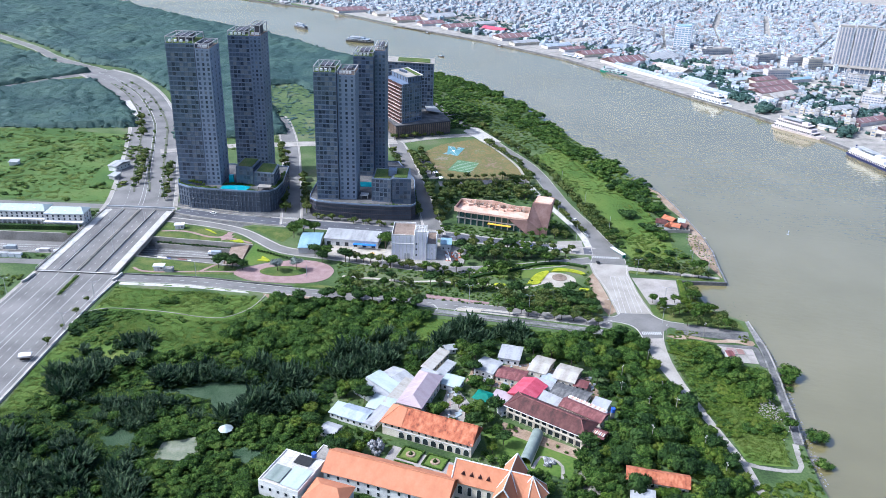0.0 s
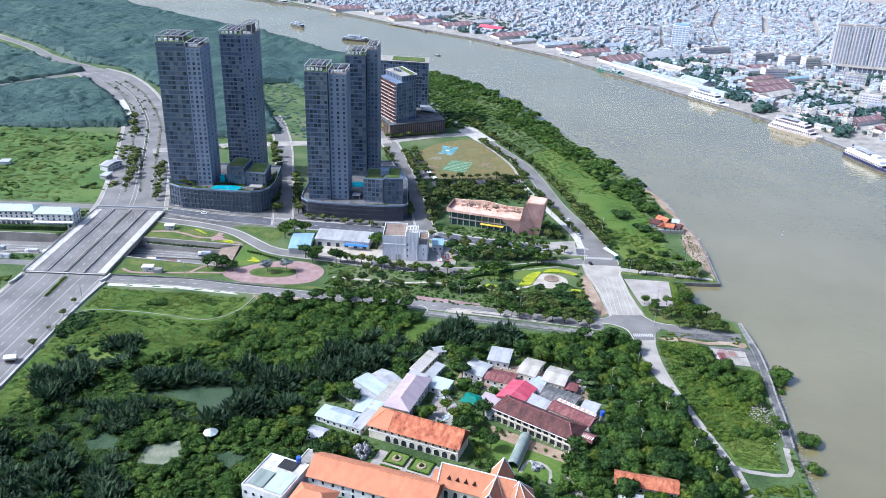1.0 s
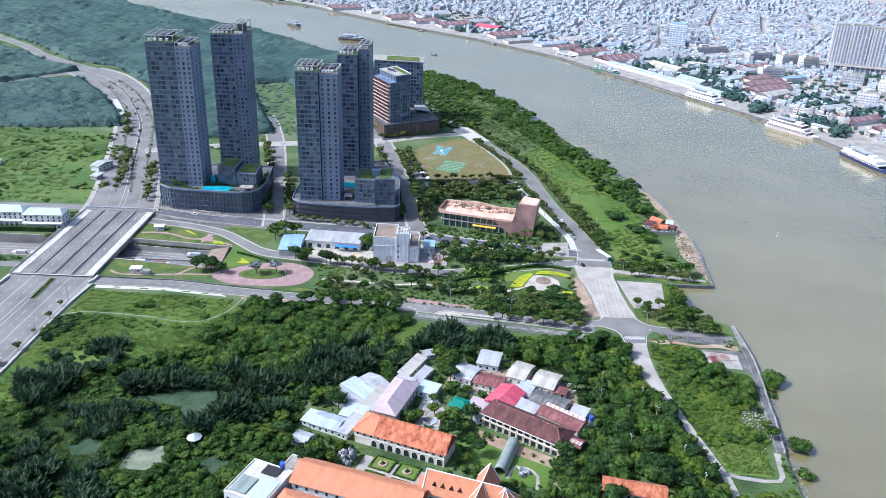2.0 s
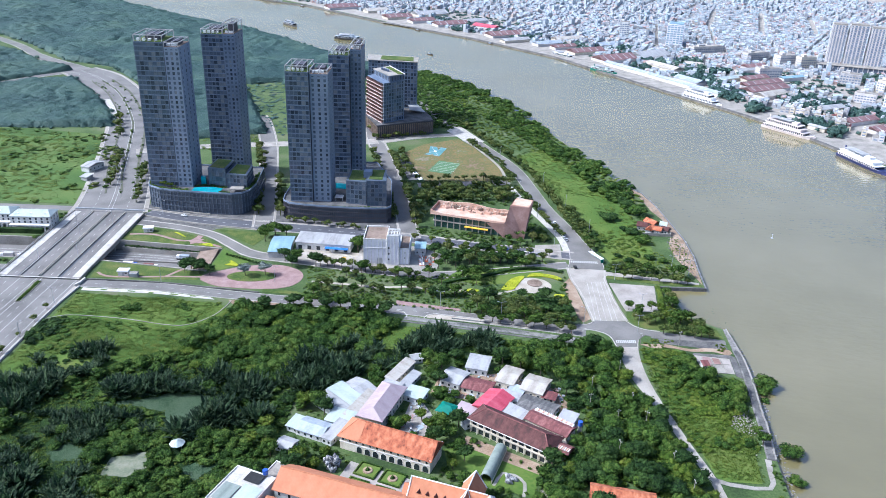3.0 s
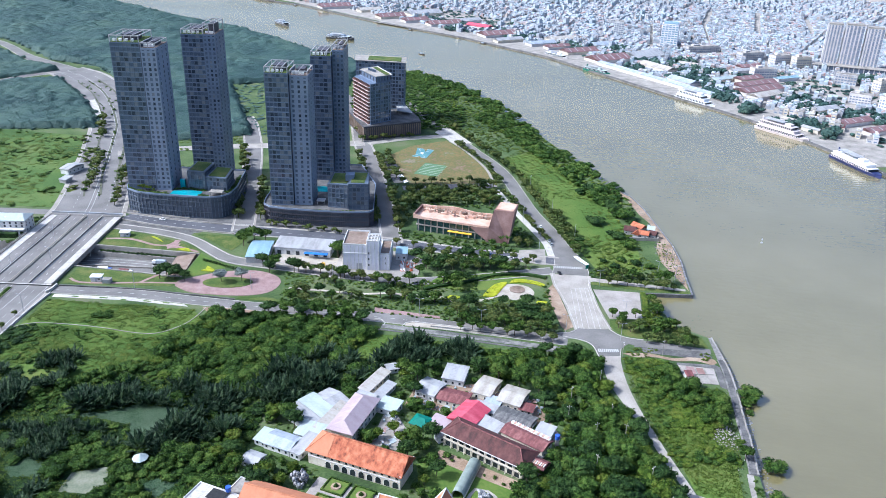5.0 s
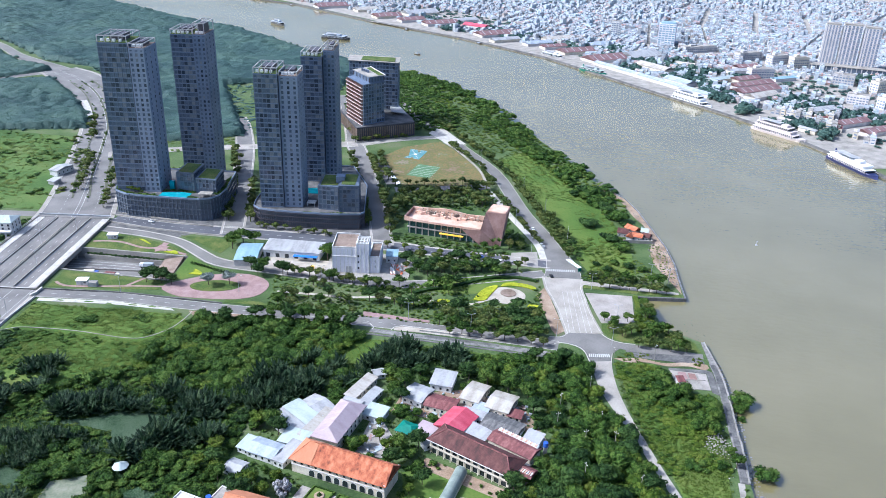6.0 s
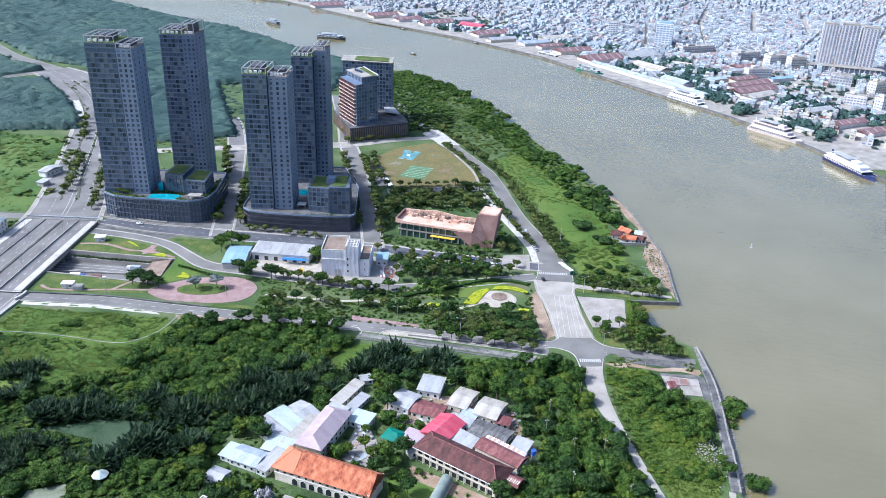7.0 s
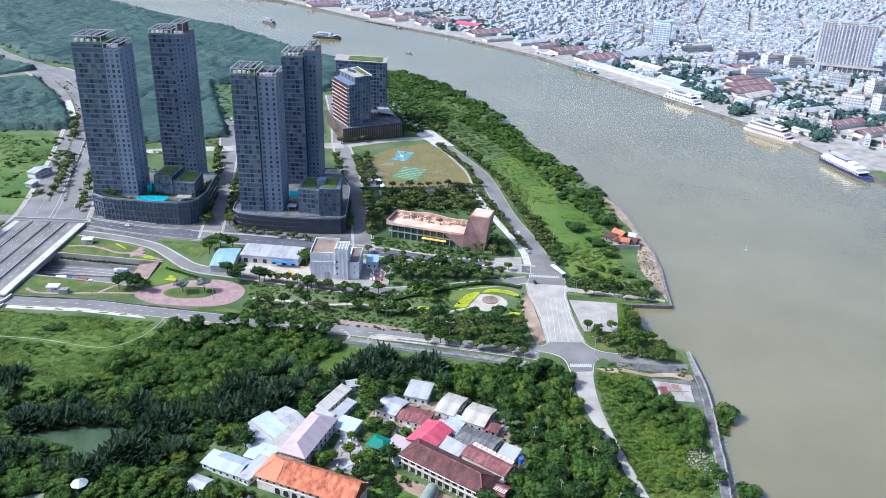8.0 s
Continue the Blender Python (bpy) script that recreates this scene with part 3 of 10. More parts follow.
road("road_west_block", [(-119, 532, 13), (-126, 570, 13), (-140, 640, 13), (-158, 720, 14), (-178, 790, 13), (-191, 822, 13)], "asphalt street between tower blocks", M["asphalt"], 0.12, walk_w=(1.4, 1.4))
road("road_east_block", [(-14, 522, 12), (-22, 570, 12), (-34, 630, 12), (-52, 710, 13), (-62, 748, 14), (-78, 830, 11), (-100, 930, 10)], "asphalt street beside the tower block", M["asphalt"], 0.12, walk_w=(1.4, 1.4))
road("road_cross", [(-270, 690, 12), (-215, 712, 12), (-160, 726, 14), (-110, 735, 14), (-60, 748, 16)], "pale cross street behind the towers", M["pavement"], 0.14)
road("road_field_north", [(-58, 750, 16), (-20, 768, 10), (22, 782, 10)], "pale paved street past the hotel", M["pavement"], 0.15)
patch("pavement_plot", [(114.6, 465), (142.6, 463), (138, 429.5), (119, 429), (118, 436)], 0.16, M["plot"], "bare pinkish concrete plot by the riverside road", "plot")
patch("stain_spur", [(q[0], q[1]) for q in smooth_line([(131, 398.4), (142, 398.2), (152, 397.6), (164, 396.5), (167, 390), (160, 387.4), (150, 391), (140, 392.4), (131, 394.6), (131, 398.4)], 2)][:-1], 0.115, M["concrete_dark"], "dark stained ground beside the river lane", "ground", 0.1)
road("road_plaza_spur", [(128, 403, 8), (140, 401.5, 7), (168, 397, 5)], "grey lane to the river wall", M["asphalt"], 0.1, kerb=False)
road("road_bank_loop", [(129, 284, 2.8), (136, 281, 2.4), (146, 279.2, 2.2), (152.5, 279.6, 2.2), (154.8, 283, 2.2), (156, 290, 2.4), (157.8, 298.4, 2.8)], "pale footpath by the river wall", M["concrete"], 0.1, kerb=False)
road("road_river_spur", [(110, 478, 8), (140, 474, 5), (172, 468, 4)], "grey lane to the river wall", M["pavement"], 0.1, kerb=False)
north_line, _ = width_line([(-243, 590, 0), (-262, 640, 0), (-287, 720, 0), (-311, 788, 0), (-364, 890, 0), (-410, 952, 0)])
for nm, a, b in (("west", -12.4, -11.0), ("middle", -0.8, 0.8), ("east", 10.6, 12.6)):
    tagged(ribbon(f"median_{nm}", north_line, a, b, 0.35, 0.3, M["soil_dark"]), "planted strip between carriageways", "median", kind="structure")

# ---- kinds of buildings ----


def inset(poly, d):
    """The polygon (anticlockwise) drawn in by d metres."""
    out, n = [], len(poly)
    for i in range(n):
        p, q, r = Vector(poly[i - 1]), Vector(poly[i]), Vector(poly[(i + 1) % n])
        a, b = (q - p).normalized(), (r - q).normalized()
        na, nb = Vector((-a[1], a[0])), Vector((-b[1], b[0]))
        m = na + nb
        k = d * 2 / max(0.3, m.length_squared)
        out.append((q[0] + m[0] * k, q[1] + m[1] * k))
    return out


def storeys(e, poly, z0, z1, fh=3.35, spacing=3.0, core=None, slab=None, pier=None, win_edges=(), slab_h=0.7, deep=0.55, pier_w=0.55, pane_mat=None, slab_name="floor_slab", panels=None):
    """A block of storeys: a glazed core, a slab for each floor, piers along the edges, panes in the bays of the edges named. panels: edges clad in wall panels instead, with so many columns of windows."""
    panels = panels or {}
    core, slab, pier = core or M["tower_dark"], slab or M["tower"], pier or M["tower"]
    part("core", prism(inset(poly, deep), z0, z1 - 0.3), core, e)
    n = max(1, round((z1 - z0) / fh))
    step = (z1 - z0) / n
    first = part(slab_name, prism(poly, 0, slab_h), slab, e)
    first.matrix_basis = pose(0, 0, z0)
    for k in range(1, n + 1):
        piece(slab_name, first, e, pose(0, 0, z0 + k * step - (slab_h if k == n else 0) - 0.01 * (k == n)))
    pm = cached(("pier", pier.name, round(z1 - z0, 2), pier_w), lambda: boxes((-pier_w / 2, pier_w / 2, 0.04, 0.6, 0.02, z1 - z0 - 0.02)), pier)
    for i in range(len(poly)):
        a, b = Vector(poly[i]), Vector(poly[(i + 1) % len(poly)])
        length = (b - a).length
        bays = panels.get(i) or max(1, round(length / spacing))
        solid = length / bays - 1.7 if i in panels else pier_w
        ang = math.degrees(math.atan2(b[1] - a[1], b[0] - a[0]))
        if i in panels:
            for k in range(bays + 1):
                p = a.lerp(b, k / bays)
                l0, l1 = (0.03 if k == 0 else -solid / 2), (-0.03 if k == bays else solid / 2)
                put("wall_panel", cached(("wall_panel", pier.name, round(z1 - z0, 2), round(l0, 2), round(l1, 2)), lambda: boxes((l0, l1, 0.05, deep + 0.02, 0.02, z1 - z0 - 0.02)), pier), e, pose(p[0], p[1], z0, 0, 0, ang))
        else:
            for k in range(bays):
                p = a.lerp(b, k / bays) if k else a + (b - a).normalized() * pier_w * 0.5
                put("pier", pm, e, pose(p[0], p[1], z0, 0, 0, ang))
        if i in win_edges:
            w = length / bays - solid
            h = step - slab_h
            glazing = (pane_mat,) if pane_mat else (M["glass_blue"], M["glass_smoke"], M["glass_blue"], M["glass_smoke"], M["curtain"])
            kinds = [cached(("window", round(w, 2), round(h, 2), q.name), lambda: boxes((-w / 2, w / 2, 0, 0.08, 0, h), (-0.05, 0.05, -0.06, -0.005, 0, h), (-w / 2, w / 2, -0.05, -0.005, h * 0.62, h * 0.66)), q) for q in glazing]
            for k in range(bays):
                p = a.lerp(b, (k + 0.5) / bays)
                for f in range(n):
                    q = p + Vector((-math.sin(radians(ang)), math.cos(radians(ang)))) * (0.3 if (f + k) % 3 else 0.4)
                    put("window", kinds[(k * 3 + (f // 3) * (k % 2) + (f * f * 5 + k * 11 + f * k) % 3) % len(kinds)], e, pose(q[0], q[1], z0 + f * step + slab_h, 0, 0, ang))
    return n, step


def roof_frame(e, x0, x1, y0, y1, z, h, n=4, mat=None):
    """A crown of posts and beams on a tower's roof."""
    mat = mat or M["frame_metal"]
    for q in ((x0, x1, y0, y0 + 0.5), (x0, x1, y1 - 0.5, y1), (x0, x0 + 0.5, y0 + 0.5, y1 - 0.5), (x1 - 0.5, x1, y0 + 0.5, y1 - 0.5)):
        part("roof_beam", boxes((*q, z + h - 0.6, z + h)), mat, e)
    for k in range(1, n):
        x = x0 + (x1 - x0) * k / n
        part("roof_beam", boxes((x - 0.2, x + 0.2, y0 + 0.5, y1 - 0.5, z + h - 0.5, z + h - 0.1)), mat, e)
    pm = cached(("roof_post", round(h, 2)), lambda: boxes((-0.25, 0.25, -0.25, 0.25, 0, h - 0.62)), mat)
    for k in range(n + 1):
        x = x0 + 0.25 + (x1 - x0 - 0.5) * k / n
        for y in (y0 + 0.25, y1 - 0.25):
            put("roof_post", pm, e, pose(x, y, z))


def arch_bm(w, h, arched, depth=0.12):
    """A window: a raised surround and a dark pane set back in it."""
    bm = bmesh.new()
    def outline(w, h):
        pts = [(-w / 2, 0), (w / 2, 0)]
        if arched:
            pts += [(w / 2 * math.cos(a), h - w / 2 + w / 2 * math.sin(a)) for a in [math.pi * k / 6 for k in range(7)]]
        else:
            pts += [(w / 2, h), (-w / 2, h)]
        return pts
    inner, outer = outline(w, h), [(x * (1 + 0.3 / w), z * (1 + 0.15 / h)) for x, z in outline(w, h)]
    vi = [bm.verts.new((x, -depth, z)) for x, z in inner]
    vo = [bm.verts.new((x, -depth, z)) for x, z in outer]
    vb = [bm.verts.new((x, 0.05, z)) for x, z in outer]
    vp = [bm.verts.new((x, -0.01, z)) for x, z in inner]
    n = len(inner)
    for i in range(n):
        j = (i + 1) % n
        bm.faces.new((vo[i], vo[j], vi[j], vi[i]))
        bm.faces.new((vb[i], vb[j], vo[j], vo[i]))
        bm.faces.new((vi[i], vi[j], vp[j], vp[i]))
    return bm


def pane_bm(w, h, arched):
    """The pane that fits such a window."""
    bm = bmesh.new()
    pts = [(-w / 2, 0), (w / 2, 0)]
    pts += [(w / 2 * math.cos(a), h - w / 2 + w / 2 * math.sin(a)) for a in [math.pi * k / 6 for k in range(7)]] if arched else [(w / 2, h), (-w / 2, h)]
    front = [bm.verts.new((x, -0.03, z)) for x, z in pts]
    back = [bm.verts.new((x, 0.02, z)) for x, z in pts]
    bm.faces.new(front)
    for i in range(len(pts)):
        bm.faces.new((front[i], back[i], back[(i + 1) % len(pts)], front[(i + 1) % len(pts)]))
    return bm


def window(name, e, m, w, h, arched, fm):
    """A window: its surround, and the pane under it."""
    f = put(name, cached((name, w, h, arched, fm.name), lambda: arch_bm(w, h, arched), fm), e, m)
    put("pane", cached(("pane", w, h, arched), lambda: pane_bm(w, h, arched), M["glass"]), f, Matrix())


def window_row(e, face, n, z, w, h, W, D, x0=None, x1=None, arched=False, frame_mat=None, name="window"):
    """n windows along a face of a W by D block: front, back, left, right."""
    fm = frame_mat or M["wall_white"]
    span = W if face in ("front", "back") else D
    x0 = -span / 2 if x0 is None else x0
    x1 = span / 2 if x1 is None else x1
    for k in range(n):
        s = x0 + (x1 - x0) * (k + 0.5) / n
        if face == "front":
            m = pose(s, -D / 2, z)
        elif face == "back":
            m = pose(-s, D / 2, z, 0, 0, 180)
        elif face == "right":
            m = pose(W / 2, s, z, 0, 0, 90)
        else:
            m = pose(-W / 2, -s, z, 0, 0, -90)
        window(name, e, m, w, h, arched, fm)


def gable_bm(w, d, z, ridge, over=0.6, t=0.22, hip=0.0, hip_right=None):
    """A pitched roof with the ridge along x. hip: how far the ridge ends are drawn in."""
    bm = bmesh.new()
    X, Y = w / 2 + over, d / 2 + over
    drop = (ridge - z) * over / (d / 2)
    hr = hip if hip_right is None else hip_right
    pts = [(-X, -Y, z - drop), (X, -Y, z - drop), (X, Y, z - drop), (-X, Y, z - drop), (-X + hip, 0, ridge), (X - hr, 0, ridge)]
    top = [bm.verts.new((a, b, c + t)) for a, b, c in pts]
    low = [bm.verts.new(p) for p in pts]
    quads = ((0, 1, 5, 4), (2, 3, 4, 5), (3, 0, 4), (1, 2, 5))
    for q in quads:
        bm.faces.new([top[i] for i in q])
        bm.faces.new([low[i] for i in q][::-1])
    for i in range(4):
        j = (i + 1) % 4
        bm.faces.new((low[i], low[j], top[j], top[i]))
    return bm


def house(name, label, category, cx, cy, w, d, rot, wall_h, ridge, wall, roof, kind="gable", hip=0.0, over=0.6, rows=(), group="", hip_right=None, z=0.0, cap=None):
    """rows: window rows (face, n, z, w, h, arched). kind: gable, hip, flat or shed."""
    e = thing(name, cx, cy, rot, z, label, category, group)
    bm = boxes((-w / 2, w / 2, -d / 2, d / 2, 0, wall_h))
    if kind == "gable":
        for sx in (-1, 1):
            x0, x1 = (w / 2 - 0.25, w / 2) if sx > 0 else (-w / 2, -w / 2 + 0.25)
            a = [bm.verts.new((x0, y, zz)) for y, zz in ((-d / 2, wall_h + 0.002), (d / 2, wall_h + 0.002), (0, ridge))]
            b = [bm.verts.new((x1, y, zz)) for y, zz in ((-d / 2, wall_h + 0.002), (d / 2, wall_h + 0.002), (0, ridge))]
            bm.faces.new(a[::-1]), bm.faces.new(b)
            for i in range(3):
                j = (i + 1) % 3
                bm.faces.new((a[i], a[j], b[j], b[i]))
    part("wall", bm, wall, e)
    if kind in ("gable", "hip"):
        r = part("roof", gable_bm(w, d, wall_h, ridge, over, 0.22, hip if kind == "hip" else 0.0, hip_right), roof, e)
        if cap:
            X = w / 2 + over
            part("ridge_cap", tube(bmesh.new(), (-X + hip, 0, ridge + 0.25), (X - (hip if hip_right is None else hip_right), 0, ridge + 0.25), 0.28, 6), cap, e)
            if kind == "hip" and hip:
                drop = (ridge - wall_h) * over / (d / 2)
                for sx, sy in ((-1, -1), (-1, 1), (1, -1), (1, 1)):
                    drawn = hip if sx < 0 or hip_right is None else hip_right
                    if not drawn:
                        continue
                    part("hip_cap", tube(bmesh.new(), (sx * (X - drawn), 0, ridge + 0.25), (sx * X, sy * (d / 2 + over), wall_h - drop + 0.25), 0.24, 6), cap, e)
    elif kind == "shed":
        bm = bmesh.new()
        lo = add_box(bm, -w / 2 - over, w / 2 + over, -d / 2 - over, d / 2 + over, wall_h + 0.01, wall_h + 0.2)
        for v in lo:
            if v.co.y > 0:
                v.co.z += ridge - wall_h
        part("roof", bm, roof, e)
        part("gable_wall", boxes((-w / 2, w / 2, d / 2 - 0.3, d / 2 - 0.01, wall_h, ridge - 0.05)), wall, e)
    else:
        part("roof", boxes((-w / 2 + 0.3, w / 2 - 0.3, -d / 2 + 0.3, d / 2 - 0.3, wall_h, wall_h + 0.15)), roof, e)
        for a in ((-w / 2, w / 2, -d / 2, -d / 2 + 0.3), (-w / 2, w / 2, d / 2 - 0.3, d / 2), (-w / 2, -w / 2 + 0.3, -d / 2 + 0.3, d / 2 - 0.3), (w / 2 - 0.3, w / 2, -d / 2 + 0.3, d / 2 - 0.3)):
            part("parapet", boxes((*a, wall_h, ridge)), wall, e)
    for r in rows:
        face, n, zz, ww, hh = r[:5]
        window_row(e, face, n, zz, ww, hh, w, d, arched=len(r) > 5 and r[5])
    return e

# ---- residential towers on their podiums ----


def tower(label, blocks, group="residential towers"):
    """blocks: x0, x1, y0, y1, z0, z1, bay spacing, pier material, crown height."""
    x0, y0 = blocks[0][0], blocks[0][2]
    e = thing("residential_tower", x0, y0, 0, 0, label, "tower", group)
    for i, (a, b, c, d, z0, z1, sp, pm, crown) in enumerate(blocks):
        a, b, c, d = a - x0, b - x0, c - y0, d - y0
        storeys(e, [(a, c), (b, c), (b, d), (a, d)], z0, z1, 3.35, sp, M["tower_dark"], pm if i else M["tower"], pm if i else M["tower_mid"], win_edges=(0, 1) if i else (0,), slab_h=1.3 if i else 0.75, pier_w=0.4, panels={0: 3, 1: 3, 2: 3, 3: 3} if i else {1: 2, 2: 4, 3: 4})
        part("roof", boxes((a + 0.4, b - 0.4, c + 0.4, d - 0.4, z1 + 0.005, z1 + 0.25)), M["roof_brown"] if i else M["lawn"], e, "planted flat roof" if not i else "")
        if crown:
            roof_frame(e, a + 0.1, b - 0.1, c + 0.1, d - 0.5, z1 + 0.26, crown, 4 if i == 0 else 2)
        w = b - a
        part("plant_room", boxes((a + w * 0.3, b - w * 0.25, c + 7, d - 5, z1 + 0.26, z1 + crown * 0.7 + 1)), M["brown_screen"], e)
        for k in range(4):
            part("roof_unit", boxes((a + 1.5 + k * (w - 4) / 4, a + 3.2 + k * (w - 4) / 4, c + 2.5, c + 4.3, z1 + 0.27, z1 + 1.9)), M["white_paint"], e)
    return e


P1, P2 = M["tower"], M["tower_light"]
tower("dark grey residential tower with pale crown frames", [(-208.3, -188.1, 564, 589, 16.3, 120.8, 2.9, P1, 4.5), (-187.7, -177.2, 563.6, 587, 16.3, 117.7, 2.5, P2, 3.2)])
tower("dark grey tower with a planted roof terrace", [(-184.4, -167.4, 635, 660, 0.02, 115.1, 2.9, P1, 3.5), (-167, -157.8, 633.5, 658, 0.02, 115.6, 2.4, P1, 8.0)])
tower("dark grey tower above a curved podium", [(-103.4, -87.3, 556, 580, 11.3, 105.7, 2.9, P1, 4.0), (-86.9, -74.3, 557.5, 579, 11.3, 104.2, 2.4, P2, 3.0)])
tower("slender dark grey tower with roof frames", [(-82.5, -67.1, 612, 637, 11.3, 106.8, 2.9, P1, 3.0), (-66.7, -58.3, 615, 639, 11.3, 110.9, 2.4, P1, 3.5)])


def podium(label, poly, z1, fin_mat, band_mat, spacing, fh, deck):
    e = thing("podium", poly[0][0], poly[0][1], 0, 0, label, "podium")
    loc = [(x - poly[0][0], y - poly[0][1]) for x, y in poly]
    storeys(e, loc, 0.02, z1, fh, spacing, M["tower_dark"], band_mat, fin_mat, (), 0.8, 0.5, 0.4)
    part("deck", prism(inset(loc, 0.6), z1 + 0.005, z1 + 0.12), deck, e)
    n = len(loc)
    for i in range(n):
        a, b = Vector(loc[i]), Vector(loc[(i + 1) % n])
        d = (b - a).normalized()
        ang = math.degrees(math.atan2(d[1], d[0]))
        p = part("parapet", boxes((0.05, (b - a).length - 0.05, 0.02, 0.4, 0, 1.2)), M["tower_light"], e)
        p.matrix_basis = pose(a[0], a[1], z1 + 0.006, 0, 0, ang)
    return e


pod = podium("dark louvred podium with a roof pool", [(-213, 572), (-210, 563.5), (-200, 557), (-186, 554.4), (-160, 552.2), (-146, 552), (-139, 554.4), (-134.5, 561), (-133, 575), (-136, 612), (-212, 614)], 16, M["tower_mid"], M["tower_dark"], 2.9, 4.0, M["concrete_dark"])
x0, y0 = -213, 572
part("pool", prism([(x - x0, y - y0) for x, y in ((-176.4, 555.6), (-155.5, 553.6), (-155, 563.5), (-165, 566), (-176.2, 563))], 16.13, 16.3), M["pool"], pod, "turquoise swimming pool")
storeys(pod, [(x - x0, y - y0) for x, y in ((-167, 569), (-153.3, 567), (-152.3, 589), (-166, 591))], 16.2, 30, 3.3, 2.6, M["tower_dark"], M["tower_mid"], M["tower_mid"], (0,))
storeys(pod, [(x - x0, y - y0) for x, y in ((-152.8, 566), (-137, 563.5), (-138, 587), (-151.8, 589))], 16.2, 27, 3.3, 2.6, M["tower_dark"], M["tower_mid"], M["tower_mid"], (0,))
part("roof_garden", prism([(x - x0, y - y0) for x, y in ((-165.6, 570.6), (-154.8, 569), (-154, 587.6), (-164.8, 589.2))], 30.01, 30.25), M["lawn"], pod, "green roof garden")
part("roof_garden", prism([(x - x0, y - y0) for x, y in ((-151, 567.8), (-138.6, 565.8), (-139.4, 585.6), (-150.2, 587.2))], 27.01, 27.25), M["lawn"], pod, "green roof garden")
part("pavilion_roof", boxes((-148 - x0, -138.6 - x0, 555.6 - y0, 561.4 - y0, 18.8, 19.1)), M["pavement"], pod, "pale pavilion roof")
for x, y in ((-147.4, 556.2), (-139.4, 556.2), (-147.4, 560.6), (-139.4, 560.6)):
    part("pavilion_post", boxes((x - x0, x - x0 + 0.3, y - y0, y - y0 + 0.3, 16.13, 18.79)), M["concrete"], pod)
part("slide_tower", boxes((-173 - x0, -169.6 - x0, 570 - y0, 572.4 - y0, 16.13, 22.5)), M["pool"], pod, "turquoise deck structure")
pod = podium("dark curved podium with a pale parapet", [(-110.5, 566), (-109.5, 557), (-104, 551.4), (-92, 548.6), (-70, 546.6), (-47, 546), (-33, 547.6), (-30, 552), (-34, 606), (-50, 650), (-109, 650)], 11, M["brown_screen"], M["brown_screen"], 1.5, 3.7, M["concrete_dark"])
x0, y0 = -110.5, 566
part("pool", boxes((-80 - x0, -66 - x0, 586 - y0, 597 - y0, 11.13, 11.35)), M["pool"], pod, "turquoise swimming pool")
part("deck_shelter", boxes((-72 - x0, -66 - x0, 560 - y0, 566 - y0, 13.6, 13.9), (-71.6 - x0, -71.3 - x0, 560.4 - y0, 560.7 - y0, 11.13, 13.59), (-66.7 - x0, -66.4 - x0, 560.4 - y0, 560.7 - y0, 11.13, 13.59), (-69 - x0, -68.7 - x0, 565.3 - y0, 565.6 - y0, 11.13, 13.59)), M["wall_white"], pod, "white deck shelter")
storeys(pod, [(x - x0, y - y0) for x, y in ((-63, 556), (-48.3, 554), (-47.3, 580), (-62, 581))], 11.2, 28.9, 3.3, 2.8, M["tower_dark"], M["tower_mid"], M["tower_mid"], (0,))
storeys(pod, [(x - x0, y - y0) for x, y in ((-47.8, 552), (-33.6, 553), (-35.6, 577), (-46.8, 578))], 11.2, 30.8, 3.3, 2.8, M["tower_dark"], M["tower_mid"], M["tower_mid"], (0,))
part("roof_garden", boxes((-61.2 - x0, -49.3 - x0, 557.5 - y0, 578.5 - y0, 28.91, 29.15)), M["lawn"], pod, "green roof garden")
part("roof_garden", boxes((-46.2 - x0, -36.6 - x0, 554.5 - y0, 576 - y0, 30.81, 31.05)), M["lawn"], pod, "green roof garden")
part("stair_box", boxes((-51 - x0, -45 - x0, 562 - y0, 569 - y0, 29.2, 33.6)), M["tower"], pod)

# ---- hotel block behind ----
hotel = thing("hotel", -62, 757, 0, 0, "brown hotel with rows of balconies on a ribbed podium", "hotel")
hx, hy = -62, 757
H = lambda pts: [(x - hx, y - hy) for x, y in pts]
storeys(hotel, H([(-61.5, 756), (-9, 783), (-12, 797), (-30, 848), (-87, 820)]), 0.02, 13, 13, 2.2, M["brown_screen"], M["brown_screen"], M["roof_brown"], (), 1.2, 0.5, 0.9)
part("podium_roof", prism(inset(H([(-61.5, 756), (-9, 783), (-12, 797), (-30, 848), (-87, 820)]), 0.8), 13.005, 13.2), M["concrete_dark"], hotel)
storeys(hotel, H([(-56, 764), (-38, 781), (-56, 816), (-75, 797)]), 13.3, 52, 3.5, 3.0, M["terracotta"], M["tower"], P2, (0,), 0.8, 0.5, 0.4)
for k in range(11):
    for nm, m, q in (("balcony_slab", M["wall_beige"], (0, 38, -2.0, -0.02, 0, 0.35)), ("balcony_rail", M["terracotta"], (0, 38, -2.0, -1.85, 0.36, 1.1))):
        put(nm, cached((nm, "hotel"), lambda: boxes(q), m), hotel, pose(-75 - hx, 797 - hy, 13.4 + 3.52 * k, 0, 0, -60.1))
for k in range(12):
    put("balcony_fin", cached(("balcony_fin",), lambda: boxes((-0.15, 0.15, -1.8, -0.02, 0, 38)), M["terracotta"]), hotel, pose(-75 + 19 * (k + 0.5) / 12 - hx, 797 - 33 * (k + 0.5) / 12 - hy, 13.35, 0, 0, -60.1))
storeys(hotel, H([(-51, 770), (-38.4, 781.6), (-56, 815.4), (-70, 801)]), 52.01, 57.5, 5.5, 3.4, M["tower"], P1, M["brown_screen"], (), 0.8, 0.4, 0.5)
